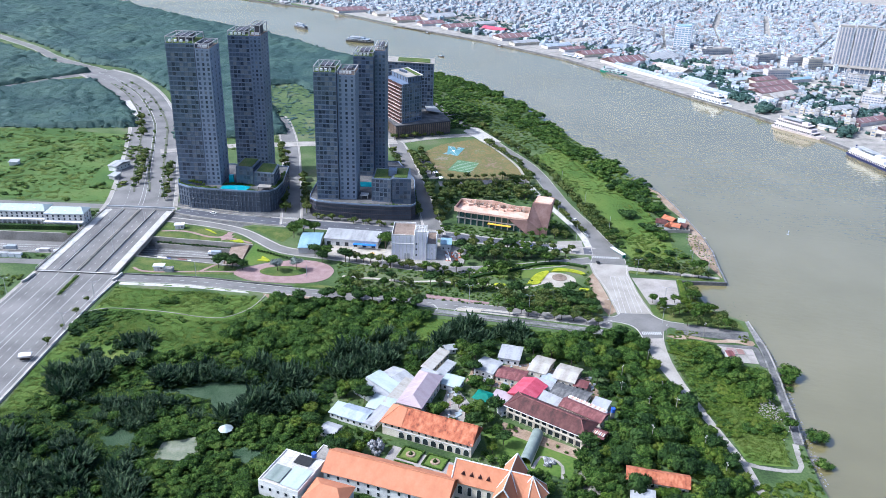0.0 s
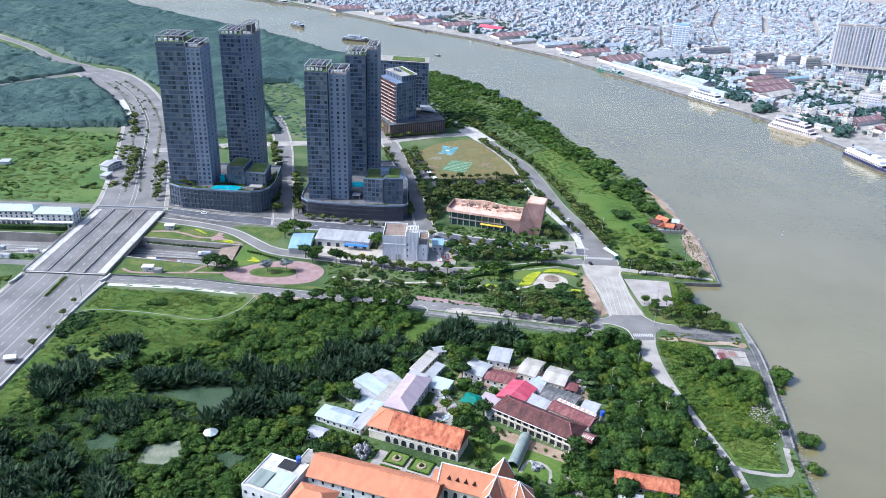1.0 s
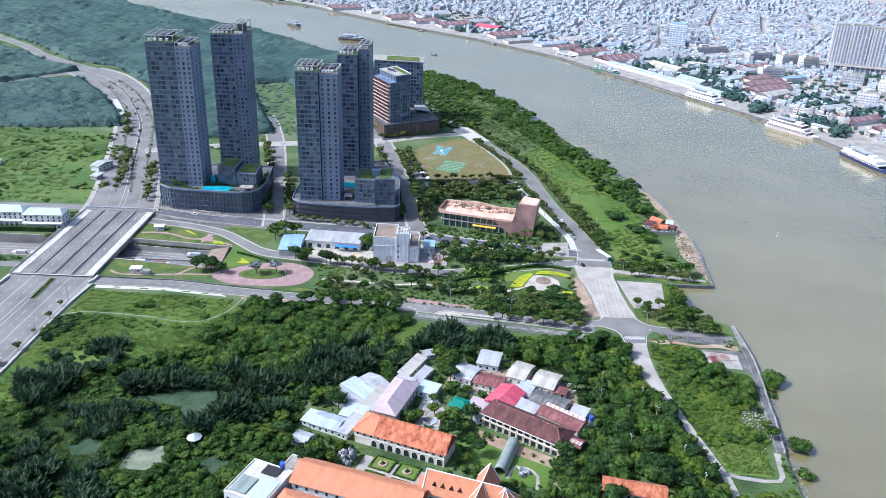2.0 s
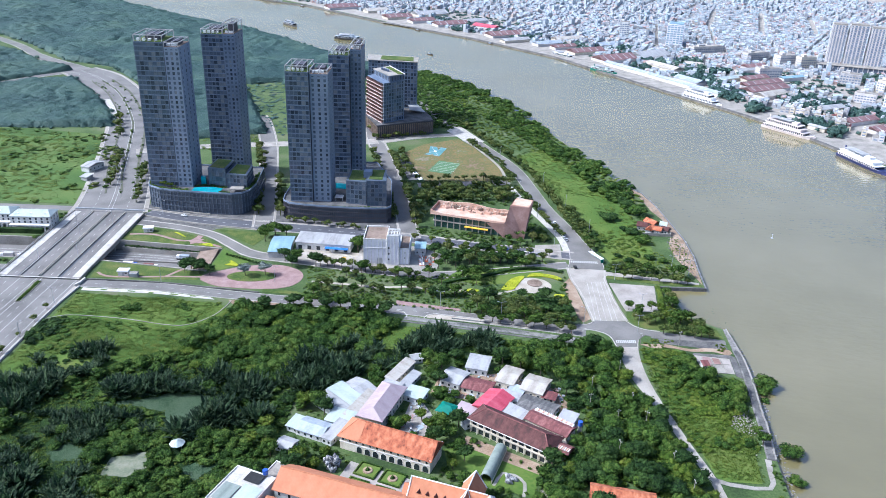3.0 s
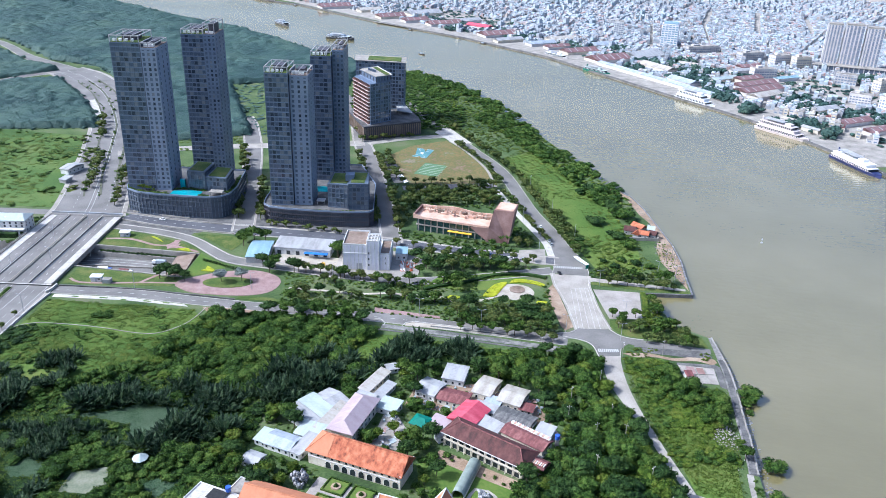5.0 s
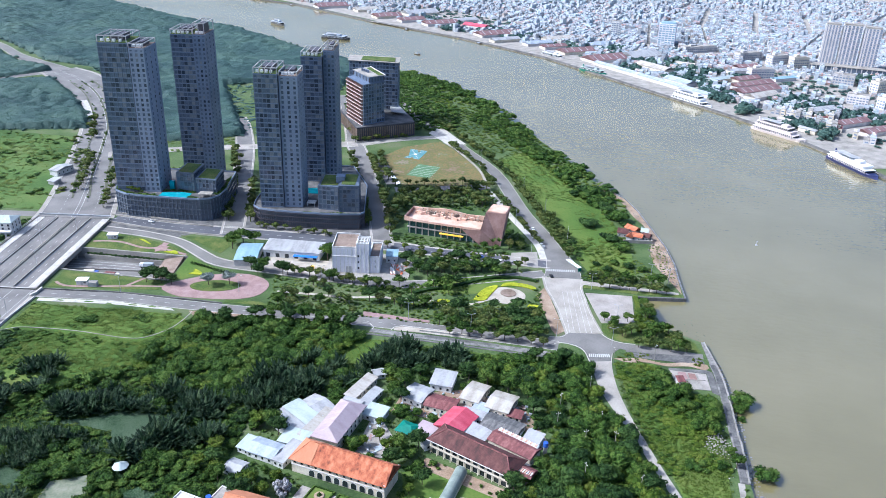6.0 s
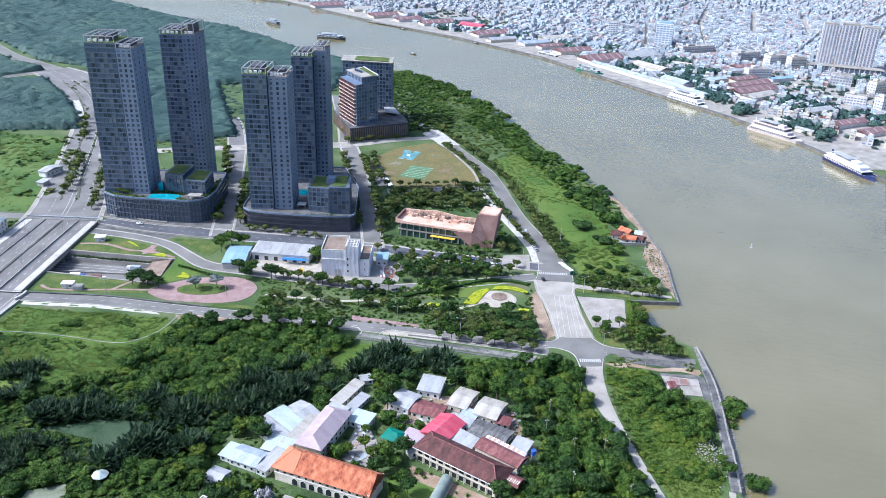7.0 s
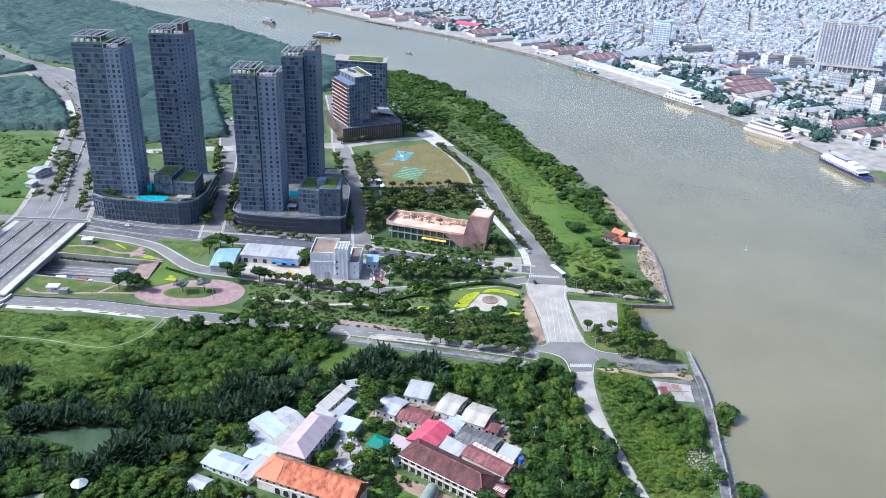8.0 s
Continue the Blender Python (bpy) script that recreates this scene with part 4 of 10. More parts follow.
part("roof", prism(H([(-51.6, 770), (-37.6, 781), (-55.6, 816.4), (-70.6, 801)]), 57.6, 57.9), M["concrete"], hotel, "grey roof terrace")
part("roof_garden", prism(H([(-43, 778.6), (-39, 782), (-54.6, 812.6), (-58, 808.6)]), 57.905, 58.2), M["lawn"], hotel, "planted roof strip")
part("roof_edge", prism(H([(-37.6, 781), (-36.9, 781.2), (-54.9, 816.6), (-55.6, 816.4)]), 57.2, 58.3), M["wall_white"], hotel, "white roof edge")
for k in range(4):
    part("plant_unit", boxes((-61.5 - hx + 2.2 * k, -59.9 - hx + 2.2 * k, 796 - hy - 2.6 * k, 798.6 - hy - 2.6 * k, 57.91, 60.2)), M["tower"], hotel)
storeys(hotel, H([(-78, 830), (-28.5, 824), (-29, 850), (-80, 855)]), 13.3, 60.5, 3.5, 3.2, M["tower_dark"], M["tower"], P1, (0,), 0.8, 0.7, 0.5)
part("roof", prism(H([(-79, 829), (-27.5, 823), (-28, 851), (-81, 856)]), 60.51, 61.0), M["concrete"], hotel)
part("roof_garden", prism(H([(-66, 831), (-32, 827), (-33, 846), (-66, 850)]), 61.005, 61.5), M["lawn"], hotel, "planted roof strip")
part("canopy", prism(H([(-34, 806), (-18, 800), (-30, 838), (-38, 836)]), 16.2, 16.6), M["tin_white"], hotel, "white roof canopy")
part("canopy_post", boxes(*[(x - hx, x - hx + 0.5, y - hy, y - hy + 0.5, 13.25, 16.19) for x, y in ((-33, 808), (-21, 804), (-31, 832), (-36, 834))]), M["concrete"], hotel)

# ---- terracotta community hall ----
lib = thing("community_hall", -1, 546, -15.5, 0, "terracotta hall with a sunken roof terrace and a wedge tower", "hall")
part("body", boxes((2, 52, 1.5, 17, 0.02, 9.5)), M["glass_green"], lib, "green glazed ground storeys")
part("ceiling_slab", boxes((1.2, 53.4, 0.3, 17.6, 9.51, 9.89)), M["terracotta"], lib)
for k in range(11):
    part("column", boxes((3 + 4.6 * k, 3.7 + 4.6 * k, 0.4, 1.1, 0.02, 9.48)), M["concrete"], lib)
part("floor_band", boxes((1.5, 53, 0.2, 17.5, 4.6, 5.2)), M["concrete"], lib)
part("roof_deck", boxes((0, 54, -1, 18, 9.9, 10.6)), M["roof_peach"], lib, "peach roof terrace deck")
bm = bmesh.new()
v = [bm.verts.new(p) for y in (-1.0, -0.4) for p in ((0, y, 10.61), (54, y, 10.61), (54, y, 11.5), (30, y, 11.3), (8, y, 11.6), (0, y, 13.4))]
bm.faces.new(v[:6]), bm.faces.new(v[6:][::-1])
for k in range(6):
    bm.faces.new((v[k], v[6 + k], v[6 + (k + 1) % 6], v[(k + 1) % 6]))
bmesh.ops.recalc_face_normals(bm, faces=bm.faces[:])
part("parapet", bm, M["roof_peach"], lib)
part("end_parapet", boxes((0, 0.7, -0.38, 18, 10.61, 13.3)), M["terracotta"], lib)
for k in range(15):
    # timber pergola frames before the wavy wall
    x = 5 + 3.1 * k
    part("pergola_frame", boxes((x, x + 0.25, 12.6, 16.9, 12.9 + 0.3 * math.sin(k), 13.15 + 0.3 * math.sin(k)), (x, x + 0.25, 12.6, 12.85, 10.62, 12.89 + 0.3 * math.sin(k)), (x, x + 0.25, 16.6, 16.85, 10.62, 12.89 + 0.3 * math.sin(k))), M["roof_brown"] if k % 2 else M["wall_cream"], lib, "timber pergola frame")
bm = bmesh.new()
N = 18
lo, hi = [], []
for k in range(N + 1):
    x = 0.9 + 52 * k / N
    h = 13.6 + 1.3 * math.exp(-((x - 24) / 9) ** 2) - 0.5 * math.exp(-((x - 42) / 6) ** 2)
    for y in (17.2, 18.0):
        lo.append(bm.verts.new((x, y, 10.61)))
        hi.append(bm.verts.new((x, y, h)))
for k in range(N):
    i = 2 * k
    bm.faces.new((hi[i], hi[i + 2], hi[i + 3], hi[i + 1]))
    bm.faces.new((lo[i], lo[i + 2], hi[i + 2], hi[i]))
    bm.faces.new((lo[i + 3], lo[i + 1], hi[i + 1], hi[i + 3]))
part("wavy_parapet", bm, M["roof_peach"], lib, "wavy peach parapet")
rng = random.Random(5)
for k in range(44):
    x = 3 + rng.random() * 46
    p = part("roof_step", boxes((0, 1.2 + rng.random() * 3.4, 0, 0.5 + rng.random() * 1.3, 0, 0.4 + rng.random() * 1.5)), M["roof_brown"] if k % 3 == 0 else M["roof_peach"], lib)
    p.matrix_basis = pose(x, 10.5 + rng.random() * 5, 10.61 + 0.003 * k, 0, 0, rng.uniform(-40, 40))
part("awning", boxes((26, 43, -3.4, -1.05, 4.2, 4.6)), M["yellow"], lib, "yellow awning")
bm = bmesh.new()
v = [bm.verts.new(p) for p in ((41, -1.1, 9.5), (54.2, -1.3, 0.02), (68.5, 1, 0.02), (70.5, 6, 22), (56.5, 4.5, 22), (55, -1.1, 10.6), (54.5, 17, 0.02), (67, 19, 0.02), (70, 21, 22), (57, 20, 22), (54.2, 17.9, 10.6))]
for q in ((0, 1, 5), (1, 2, 3, 4, 5), (2, 7, 8, 3), (4, 9, 10, 5), (3, 8, 9, 4), (6, 10, 9, 8, 7)):
    bm.faces.new([v[i] for i in q])
part("wedge_tower", bm, M["terracotta"], lib, "leaning terracotta wedge tower")
part("tower_cap", boxes((57.5, 69.5, 6.2, 20, 22.05, 22.5)), M["roof_peach"], lib)
bm = bmesh.new()
v = [bm.verts.new(p) for p in ((54.3, 2, 11), (56.2, 5, 21.5), (56.6, 15, 21.5), (53.9, 15, 11))]
bm.faces.new(v)
bmesh.ops.solidify(bm, geom=bm.faces[:], thickness=0.2)
part("glass_wall", bm, M["glass_green"], lib, "green glass wall")

# ---- white switch house and sheds ----
sw = thing("switch_house", -41.5, 480, 0, 0, "pale ribbed switch house with brown flat roofs", "building")
WB = [("main_block", 0, 15, 0, 22, 16.5), ("stair_block", 15.05, 23, -0.6, 11, 19.5), ("low_block", 23.05, 29.5, 0.4, 22, 10.5), ("rear_block", 15.1, 23, 11.05, 22, 10.5)]
for n, a, b, c, d, h in WB:
    part(n, boxes((a, b, c, d, 0.02, h)), M["wall_lilac"], sw)
    part("roof", boxes((a + 0.4, b - 0.4, c + 0.4, d - 0.4, h + 0.003, h + 0.12)), M["roof_brown"] if n != "stair_block" else M["concrete"], sw, "brown flat roof")
    for q in ((a, b, c, c + 0.4), (a, b, d - 0.4, d), (a, a + 0.4, c + 0.4, d - 0.4), (b - 0.4, b, c + 0.4, d - 0.4)):
        part("parapet", boxes((*q, h + 0.004, h + 1.0)), M["wall_white"], sw)
    k = max(2, round((b - a) / 2.4))
    rib = cached(("rib", h), lambda: boxes((-0.3, 0.3, -0.16, 0.02, 0.1, h - 0.1)), M["wall_white"])
    for i in range(k + 1):
        put("rib", rib, sw, pose(a + 0.3 + (b - a - 0.6) * i / k, c, 0))
    for i in range(6):
        if n in ("low_block",):
            put("rib", rib, sw, pose(b, c + 1 + (d - c - 2) * i / 5, 0, 0, 0, 90))
for i in range(4):
    part("skylight_bar", boxes((15.6 + i * 1.9, 16.0 + i * 1.9, 0.2, 10.2, 19.65, 20.3)), M["wall_white"], sw)
for y in (1.5, 4, 6.5, 9):
    part("skylight_bar", boxes((15.6, 22.4, y - 0.2, y + 0.2, 20.31, 20.5)), M["wall_white"], sw)
part("door", boxes((8.6, 12.2, -0.15, 0.01, 0.02, 4.4)), M["steel"], sw, "grey roller door")
part("cornice", boxes((-0.1, 15, -0.4, -0.05, 11.0, 11.5)), M["wall_white"], sw)
for x, z in ((16.4, 3), (16.4, 7), (16.4, 11), (27, 4), (27, 7.5)):
    window("window", sw, pose(x, -0.6 if x < 20 else 0.4, z), 0.9, 1.4, False, M["wall_white"])
house("blue_shed", "open shed with a pale blue tin roof", "shed", -97.8, 495.5, 13.5, 25, 3, 4.3, 5.6, M["wall_grey"], M["tin_blue"], over=0.5)
sh = house("depot", "long white depot with a white tin roof", "depot", -70, 503.5, 37, 14, -5, 5, 6.6, M["wall_white"], M["tin_white"], "shed", over=0.5, rows=(("front", 6, 0.3, 2.6, 2.8),))
part("awning", boxes((2, 17.5, -10.5, -7.6, 3.2, 3.5)), M["tin_strongblue"], sh, "strong blue awning")
part("awning_post", boxes(*[(2.3 + 5 * i, 2.5 + 5 * i, -10.3, -10.1, 0.02, 3.19) for i in range(4)]), M["steel"], sh)
patch("pavement_depot", [(-89, 481), (-48, 473), (-46, 495), (-90, 499)], 0.1, M["sand"], "bare sandy concrete depot yard", "yard")
house("blue_cabin", "white cabin with a blue tin roof", "cabin", -5.8, 500.5, 7.2, 9, 0, 4.6, 5.4, M["wall_white"], M["tin_blue"], "shed", over=0.3, rows=(("front", 2, 1.2, 1.0, 1.2),))
tank = thing("water_tank", -54.5, 481.5, 0, 0, "yellow plastic water tank", "tank")
part("body", tube(bmesh.new(), (0, 0, 0.02), (0, 0, 2.6), 1.4, 14), M["yellow"], tank)
part("lid", tube(bmesh.new(), (0, 0, 2.6), (0, 0, 2.9), 0.7, 12, 0.5), M["yellow"], tank)
rng = random.Random(11)
for k in range(24):
    b = thing("road_barrier", -1 + rng.uniform(-4.5, 5), 487 + rng.uniform(-8, 7), rng.uniform(0, 180), 0.02, "stacked red and white plastic road barrier", "barrier", "stacked barriers")
    part("base", boxes((-0.9, 0.9, -0.3, 0.3, 0, 0.4)), M["barrier_orange"], b)
    part("top", boxes((-0.8, 0.8, -0.14, 0.14, 0.4, 1.0 + 0.6 * (k % 3))), M["white_paint"] if k % 3 else M["barrier_orange"], b)

# ---- bridge over the motorway cutting ----
br = thing("bridge", -234.5, 494, 0, 0, "wide concrete road bridge with white side strips and barriers", "bridge")
part("deck", boxes((-25.5, 25.5, -53, 53, -0.9, 0.9)), M["asphalt"], br)
for s in (-1, 1):
    a, b = sorted((s * 20.2, s * 25.4))
    part("side_strip", boxes((a, b, -52, 52, 0.905, 1.15)), M["concrete_white"], br, "white side walkway")
    a, b = sorted((s * 25.42, s * 25.8))
    part("parapet", boxes((a, b, -53, 53, -1.4, 1.75)), M["concrete"], br)
    pm = cached(("parapet_post",), lambda: boxes((-0.06, 0.06, -0.07, 0.07, 0, 0.9)), M["steel"])
    for k in range(27):
        put("parapet_post", pm, br, pose(s * 25.6, -52 + 4 * k, 1.76))
    a, b = sorted((s * 25.5, s * 25.7))
    part("rail", boxes((a, b, -53, 53, 2.67, 2.8)), M["steel"], br)
for x in (-11.5, -0.6, 0.6, 11.5):
    part("barrier", boxes((x - 0.25, x + 0.25, -52, 52, 0.906, 1.6)), M["pavement"], br)
for x in (-13, 13):
    part("dark_joint", boxes((x - 0.5, x + 0.5, -52, 52, 0.905, 0.93)), M["asphalt_dark"], br)
for y in (-53.4, 52.6):
    part("expansion_joint", boxes((-25, 25, y, y + 0.8, 0.91, 0.99)), M["concrete_white"] if y < 0 else M["concrete_dark"], br)
for k in range(9):
    part("girder", boxes((-23 + 5.6 * k, -22 + 5.6 * k, -52, 52, -2.4, -0.92)), M["concrete"], br)
for y in (-24, 2, 20):
    part("pier_wall", boxes((-24, 24, y - 0.6, y + 0.6, -6.4, -2.42)), M["concrete"], br)
lane = cached(("lane_dash",), lambda: boxes((-0.12, 0.12, -1.5, 1.5, 0, 0.02)), M["paint"])
for x in (-16.2, -6.2, 6.2, 16.2):
    for k in range(12):
        put("lane_dash", lane, br, pose(x, -48 + 8.6 * k, 0.905))
part("gantry_beam", boxes((-25.5, 25.5, 53.8, 54.6, 2.0, 3.0)), M["steel"], br)
# median planter and white mouldings at the bridge's foot
pl = thing("median_planter", -232, 424, 0, 0.1, "long planted road median with a kerb", "planter")
part("kerb", boxes((-1.6, 1.6, -13, 13, 0, 0.35)), M["concrete"], pl)
part("soil", boxes((-1.3, 1.3, -12.7, 12.7, 0.352, 0.45)), M["lawn"], pl)
for x, y, pts in ((-207.5, 432, [(-0.6, 0), (1.2, 4), (1.6, 10), (0.6, 10), (0.2, 4.4), (-1.6, 0.4)]), (-260.5, 425, [(0, 0), (1.4, 3), (2, 12), (1, 12), (0.4, 3.4), (-1, 0.4)])):
    e = thing("wing_wall", x, y, 0, 0, "curved white concrete wing wall of the bridge", "wall")
    part("wall", prism(pts, 0.02, 1.5), M["concrete_white"], e)
tagged(ribbon("wall_boulevard", smooth_line([(-205.5, 432), (-208.3, 400), (-209, 350), (-209.5, 300), (-210, 250)]), -0.25, 0.25, 1.0, 1.2, M["concrete_white"]), "low white boundary wall of the boulevard", "wall", kind="structure")

# ---- motorway cutting, tunnel mouth and verge roads ----
tagged(part("road_cutting", prism([(-1500, 468.2), (-205, 468.2), (-138.2, 459.2), (-137.2, 493.8), (-205, 500.8), (-1500, 500.8)], -6.45, -6.2), M["asphalt"]), "sunken pale motorway leading to a tunnel", "road", kind="structure")
tagged(ribbon("median_cutting", smooth_line([(-1500, 482), (-205, 482), (-152, 475.6)]), -0.5, 0.5, -5.2, 1.0, M["concrete"]), "motorway median barrier", "barrier", kind="structure")
for off_ in (-11.0, -7.4, -3.8, 3.8, 7.4, 11.0):
    tagged(ribbon("lane_line", smooth_line([(-420, 482 + off_), (-205, 482 + off_), (-152, 475.6 + off_)]), -0.14, 0.14, -6.17, 0.02, M["paint"]), "white lane line of the motorway", "line", kind="structure")
for nm, pts in (("south", [(-1500, 468.5), (-205, 468.5), (-138, 459.5)]), ("north", [(-1500, 500.5), (-205, 500.5), (-137.4, 493.5)])):
    tagged(ribbon(f"retaining_wall_{nm}", [Vector(q) for q in pts], -0.5, 0.5, 0.35, 6.8, M["concrete"]), "grey concrete retaining wall of the cutting", "wall", kind="structure")
tagged(ribbon("planter_cutting", [Vector(q) for q in ((-206, 498.4), (-205, 498.3), (-152, 492.8))], -1.5, 1.5, -3.0, 3.2, M["concrete"]), "grey planter ledge at the foot of the cutting wall", "planter", kind="structure")
tn = thing("tunnel_portal", -138, 476.5, 3, 0, "sloping brown hood over a tunnel mouth", "portal")
bm = bmesh.new()
v = [bm.verts.new(p) for y in (-16.4, 16.4) for p in ((-0.4, y, -2.4), (-0.4, y, 0.3), (-13, y, -1.9), (-13, y, -3.0))]
for q in ((0, 1, 2, 3), (7, 6, 5, 4), (1, 5, 6, 2), (2, 6, 7, 3), (3, 7, 4, 0), (0, 4, 5, 1)):
    bm.faces.new([v[i] for i in q])
bmesh.ops.recalc_face_normals(bm, faces=bm.faces[:])
part("hood", bm, M["roof_brown"], tn, "brown stained sloping hood")
# solid dark panel across the mouth, its colour replaces the shade inside
part("mouth", boxes((-11, -10.4, -16.3, 16.3, -6.19, -3.02)), M["tower_dark"], tn, "dark panel painted for the shade in the tunnel mouth")
part("divider", boxes((-12.6, -11.02, -1.5, -0.7, -6.19, -3.02)), M["concrete"], tn)
for y in (-16.8, 16.42):
    part("cheek_wall", boxes((-13.2, -0.5, y, y + 0.38, -6.19, 0.5)), M["concrete"], tn)
for nm, y, w in (("service_south", 455, 7), ("service_north", 512, 9), ("frontage", 553, 9)):
    tagged(ribbon(f"road_{nm}_west", [Vector((-1200, y)), Vector((-262, y))], -w / 2, w / 2, 0.08, 0.3, M["asphalt"]), "grey service road beside the motorway", "road", kind="structure")
tagged(ribbon("road_underpass", smooth_line([(-210, 558.2), (-172, 550), (-160, 548)]), -2, 2, 0.16, 0.3, M["concrete_dark"]), "dark ramp beside the podium street", "road", kind="structure")
for pts, nm in (([(-212, 557), (-171.7, 547.7), (-135.6, 542.6)], "ramp_inner"), ([(-206, 559.6), (-173.2, 552.4), (-162, 550.4)], "ramp_outer"), ([(-211, 545), (-190, 538.6), (-166.5, 533.2), (-145, 529.6), (-123.4, 527)], "loop")):
    tagged(ribbon(f"wall_{nm}", smooth_line(pts, 4), -0.4, 0.4, 1.0, 1.0, M["concrete"]), "pale concrete ramp wall", "wall", kind="structure")
tagged(ribbon("wall_park", smooth_line([(-205, 441.8), (-161, 441), (-135, 438), (-98, 433.2)]), -0.3, 0.3, 0.9, 0.9, M["concrete_dark"]), "dark low wall between road and park", "wall", kind="structure")
patch("pavement_shoulder", [(-203, 431.5), (-160, 431), (-125, 425.5), (-122, 423), (-160, 427.5), (-203, 428)], 0.1, M["concrete_white"], "broken white concrete shoulder", "shoulder")
patch("soil_verge", [(-114, 423.4), (-100, 423.6), (-84, 421.6), (-82, 418), (-96, 416.5), (-110, 418.5)], 0.13, M["soil"], "bare pinkish soil beside the park road", "ground")
# terraces of the park beside the cutting
patch("lawn_terrace_south", [(-205, 467), (-160, 461.2), (-139, 458), (-139, 447), (-205, 445)], 0.12, M["lawn"], "mown lawn terrace with a footpath", "lawn")
patch("lawn_terrace_north", [(-207, 502), (-160, 496.6), (-137, 494.6), (-141.5, 501), (-156, 510.5), (-178, 519.5), (-207, 527)], 0.12, M["lawn"], "mown lawn terrace with flower beds", "lawn")
patch("lawn_wedge", [(-136.8, 460), (-136.2, 494), (-124, 483.8), (-113, 477.8), (-118, 470.4), (-130, 462)], 0.12, M["grass_bright"], "sloping green wedge above the tunnel", "lawn")
patch("lawn_corner", [(-153, 526), (-124.6, 523), (-112, 520), (-118, 500), (-126, 505.4), (-140, 518)], 0.13, M["lawn"], "small lawn by the park road", "lawn")


def path_strip(name, pts, w, label, mat=M["pink"], z=0.17):
    return tagged(ribbon(name, smooth_line(pts, 3), -w / 2, w / 2, z, 0.2, mat), label, "path", kind="structure")


patch("pavement_ramp_verge", [(-211, 545.4), (-190, 539), (-166.5, 533.6), (-145, 530), (-123.4, 527.4), (-47, 522.5), (-14, 515), (-14, 521), (-124, 535), (-167, 541), (-208, 552)], 0.07, M["concrete_dark"], "grey paved verge of the podium street", "pavement")
patch("pavement_loop_verge", [(-209, 536.8), (-175, 529.6), (-154, 521.4), (-146, 529), (-166.5, 532.8), (-190, 538.2), (-211, 544.4)], 0.075, M["concrete_dark"], "grey paved verge beside the ramp wall", "pavement")
patch("pavement_podium_front", [(-213, 559.5), (-172, 549.5), (-130, 541.5), (-108, 538.6), (-50, 533), (-22, 529.4), (-27, 560), (-108, 565), (-131, 565), (-212, 580)], 0.09, M["concrete_dark"], "grey paved forecourt of the podiums", "pavement")
patch("pavement_switch_house", [(-47, 477), (-10, 470.5), (6, 474.5), (9, 498), (-8, 509), (-46, 512)], 0.085, M["concrete"], "stained concrete yard round the switch house", "yard")
path_strip("path_north", [(-206, 511), (-196, 512.3), (-186, 511), (-170, 504), (-158.4, 504), (-148, 500), (-139, 496)], 2.2, "pink paved garden path")
path_strip("path_branch", [(-158.2, 504), (-157.6, 513)], 4.0, "pink paved garden path", z=0.18)
path_strip("path_south", [(-203, 452), (-196, 447.5), (-180, 447.5), (-158, 450), (-140, 451), (-128, 452)], 1.8, "pink paved garden path")
path_strip("path_link", [(-160, 450), (-152, 462)], 2.0, "pink paved garden path", z=0.18)
star = [(-158.4 + 6.0 * math.cos(math.tau * k / 10) * (1 if k % 2 else 0.6), 504 + 6.0 * math.sin(math.tau * k / 10) * (1 if k % 2 else 0.6)) for k in range(10)]
patch("path_star", star, 0.2, M["pink"], "pink star-shaped paving", "path")
ell = lambda cx, cy, a, b, n=28, r=0: [(cx + a * math.cos(math.tau * k / n) * math.cos(r) - b * math.sin(math.tau * k / n) * math.sin(r), cy + a * math.cos(math.tau * k / n) * math.sin(r) + b * math.sin(math.tau * k / n) * math.cos(r)) for k in range(n)]
patch("pavement_roundabout", [(q[0], q[1]) for q in smooth_line([(-138, 447.5), (-128, 441), (-115, 438.8), (-96, 438.6), (-84, 442), (-78, 448.5), (-76.5, 458), (-81, 466), (-92, 471.6), (-104, 471.4), (-116, 468.4), (-128, 461.5), (-138, 454), (-138, 447.5)], 2)][:-1], 0.16, M["pink"], "pink paved oval plaza", "plaza")
patch("lawn_roundabout", ell(-108, 454.6, 15, 7.2, 28, 0.08), 0.32, M["lawn"], "oval lawn island", "lawn")
patch("lawn_strip_roundabout", [(-97, 438.5), (-78, 437.5), (-70, 434.8), (-70, 432.8), (-97, 434.5)], 0.18, M["lawn"], "lawn strip by the road", "lawn")
patch("pavement_plaza", ell(66, 457.5, 12, 10.5), 0.18, M["sand"], "cream round paved plaza", "plaza")
patch("bed_plaza", ell(67.8, 460.3, 4.8, 4.8), 0.5, M["roof_brown"], "round brown planting bed", "flower bed")
patch("lawn_plaza", ell(45, 470, 30, 12, 30, 0.15), 0.1, M["grass_bright"], "lawn with flower beds", "lawn")
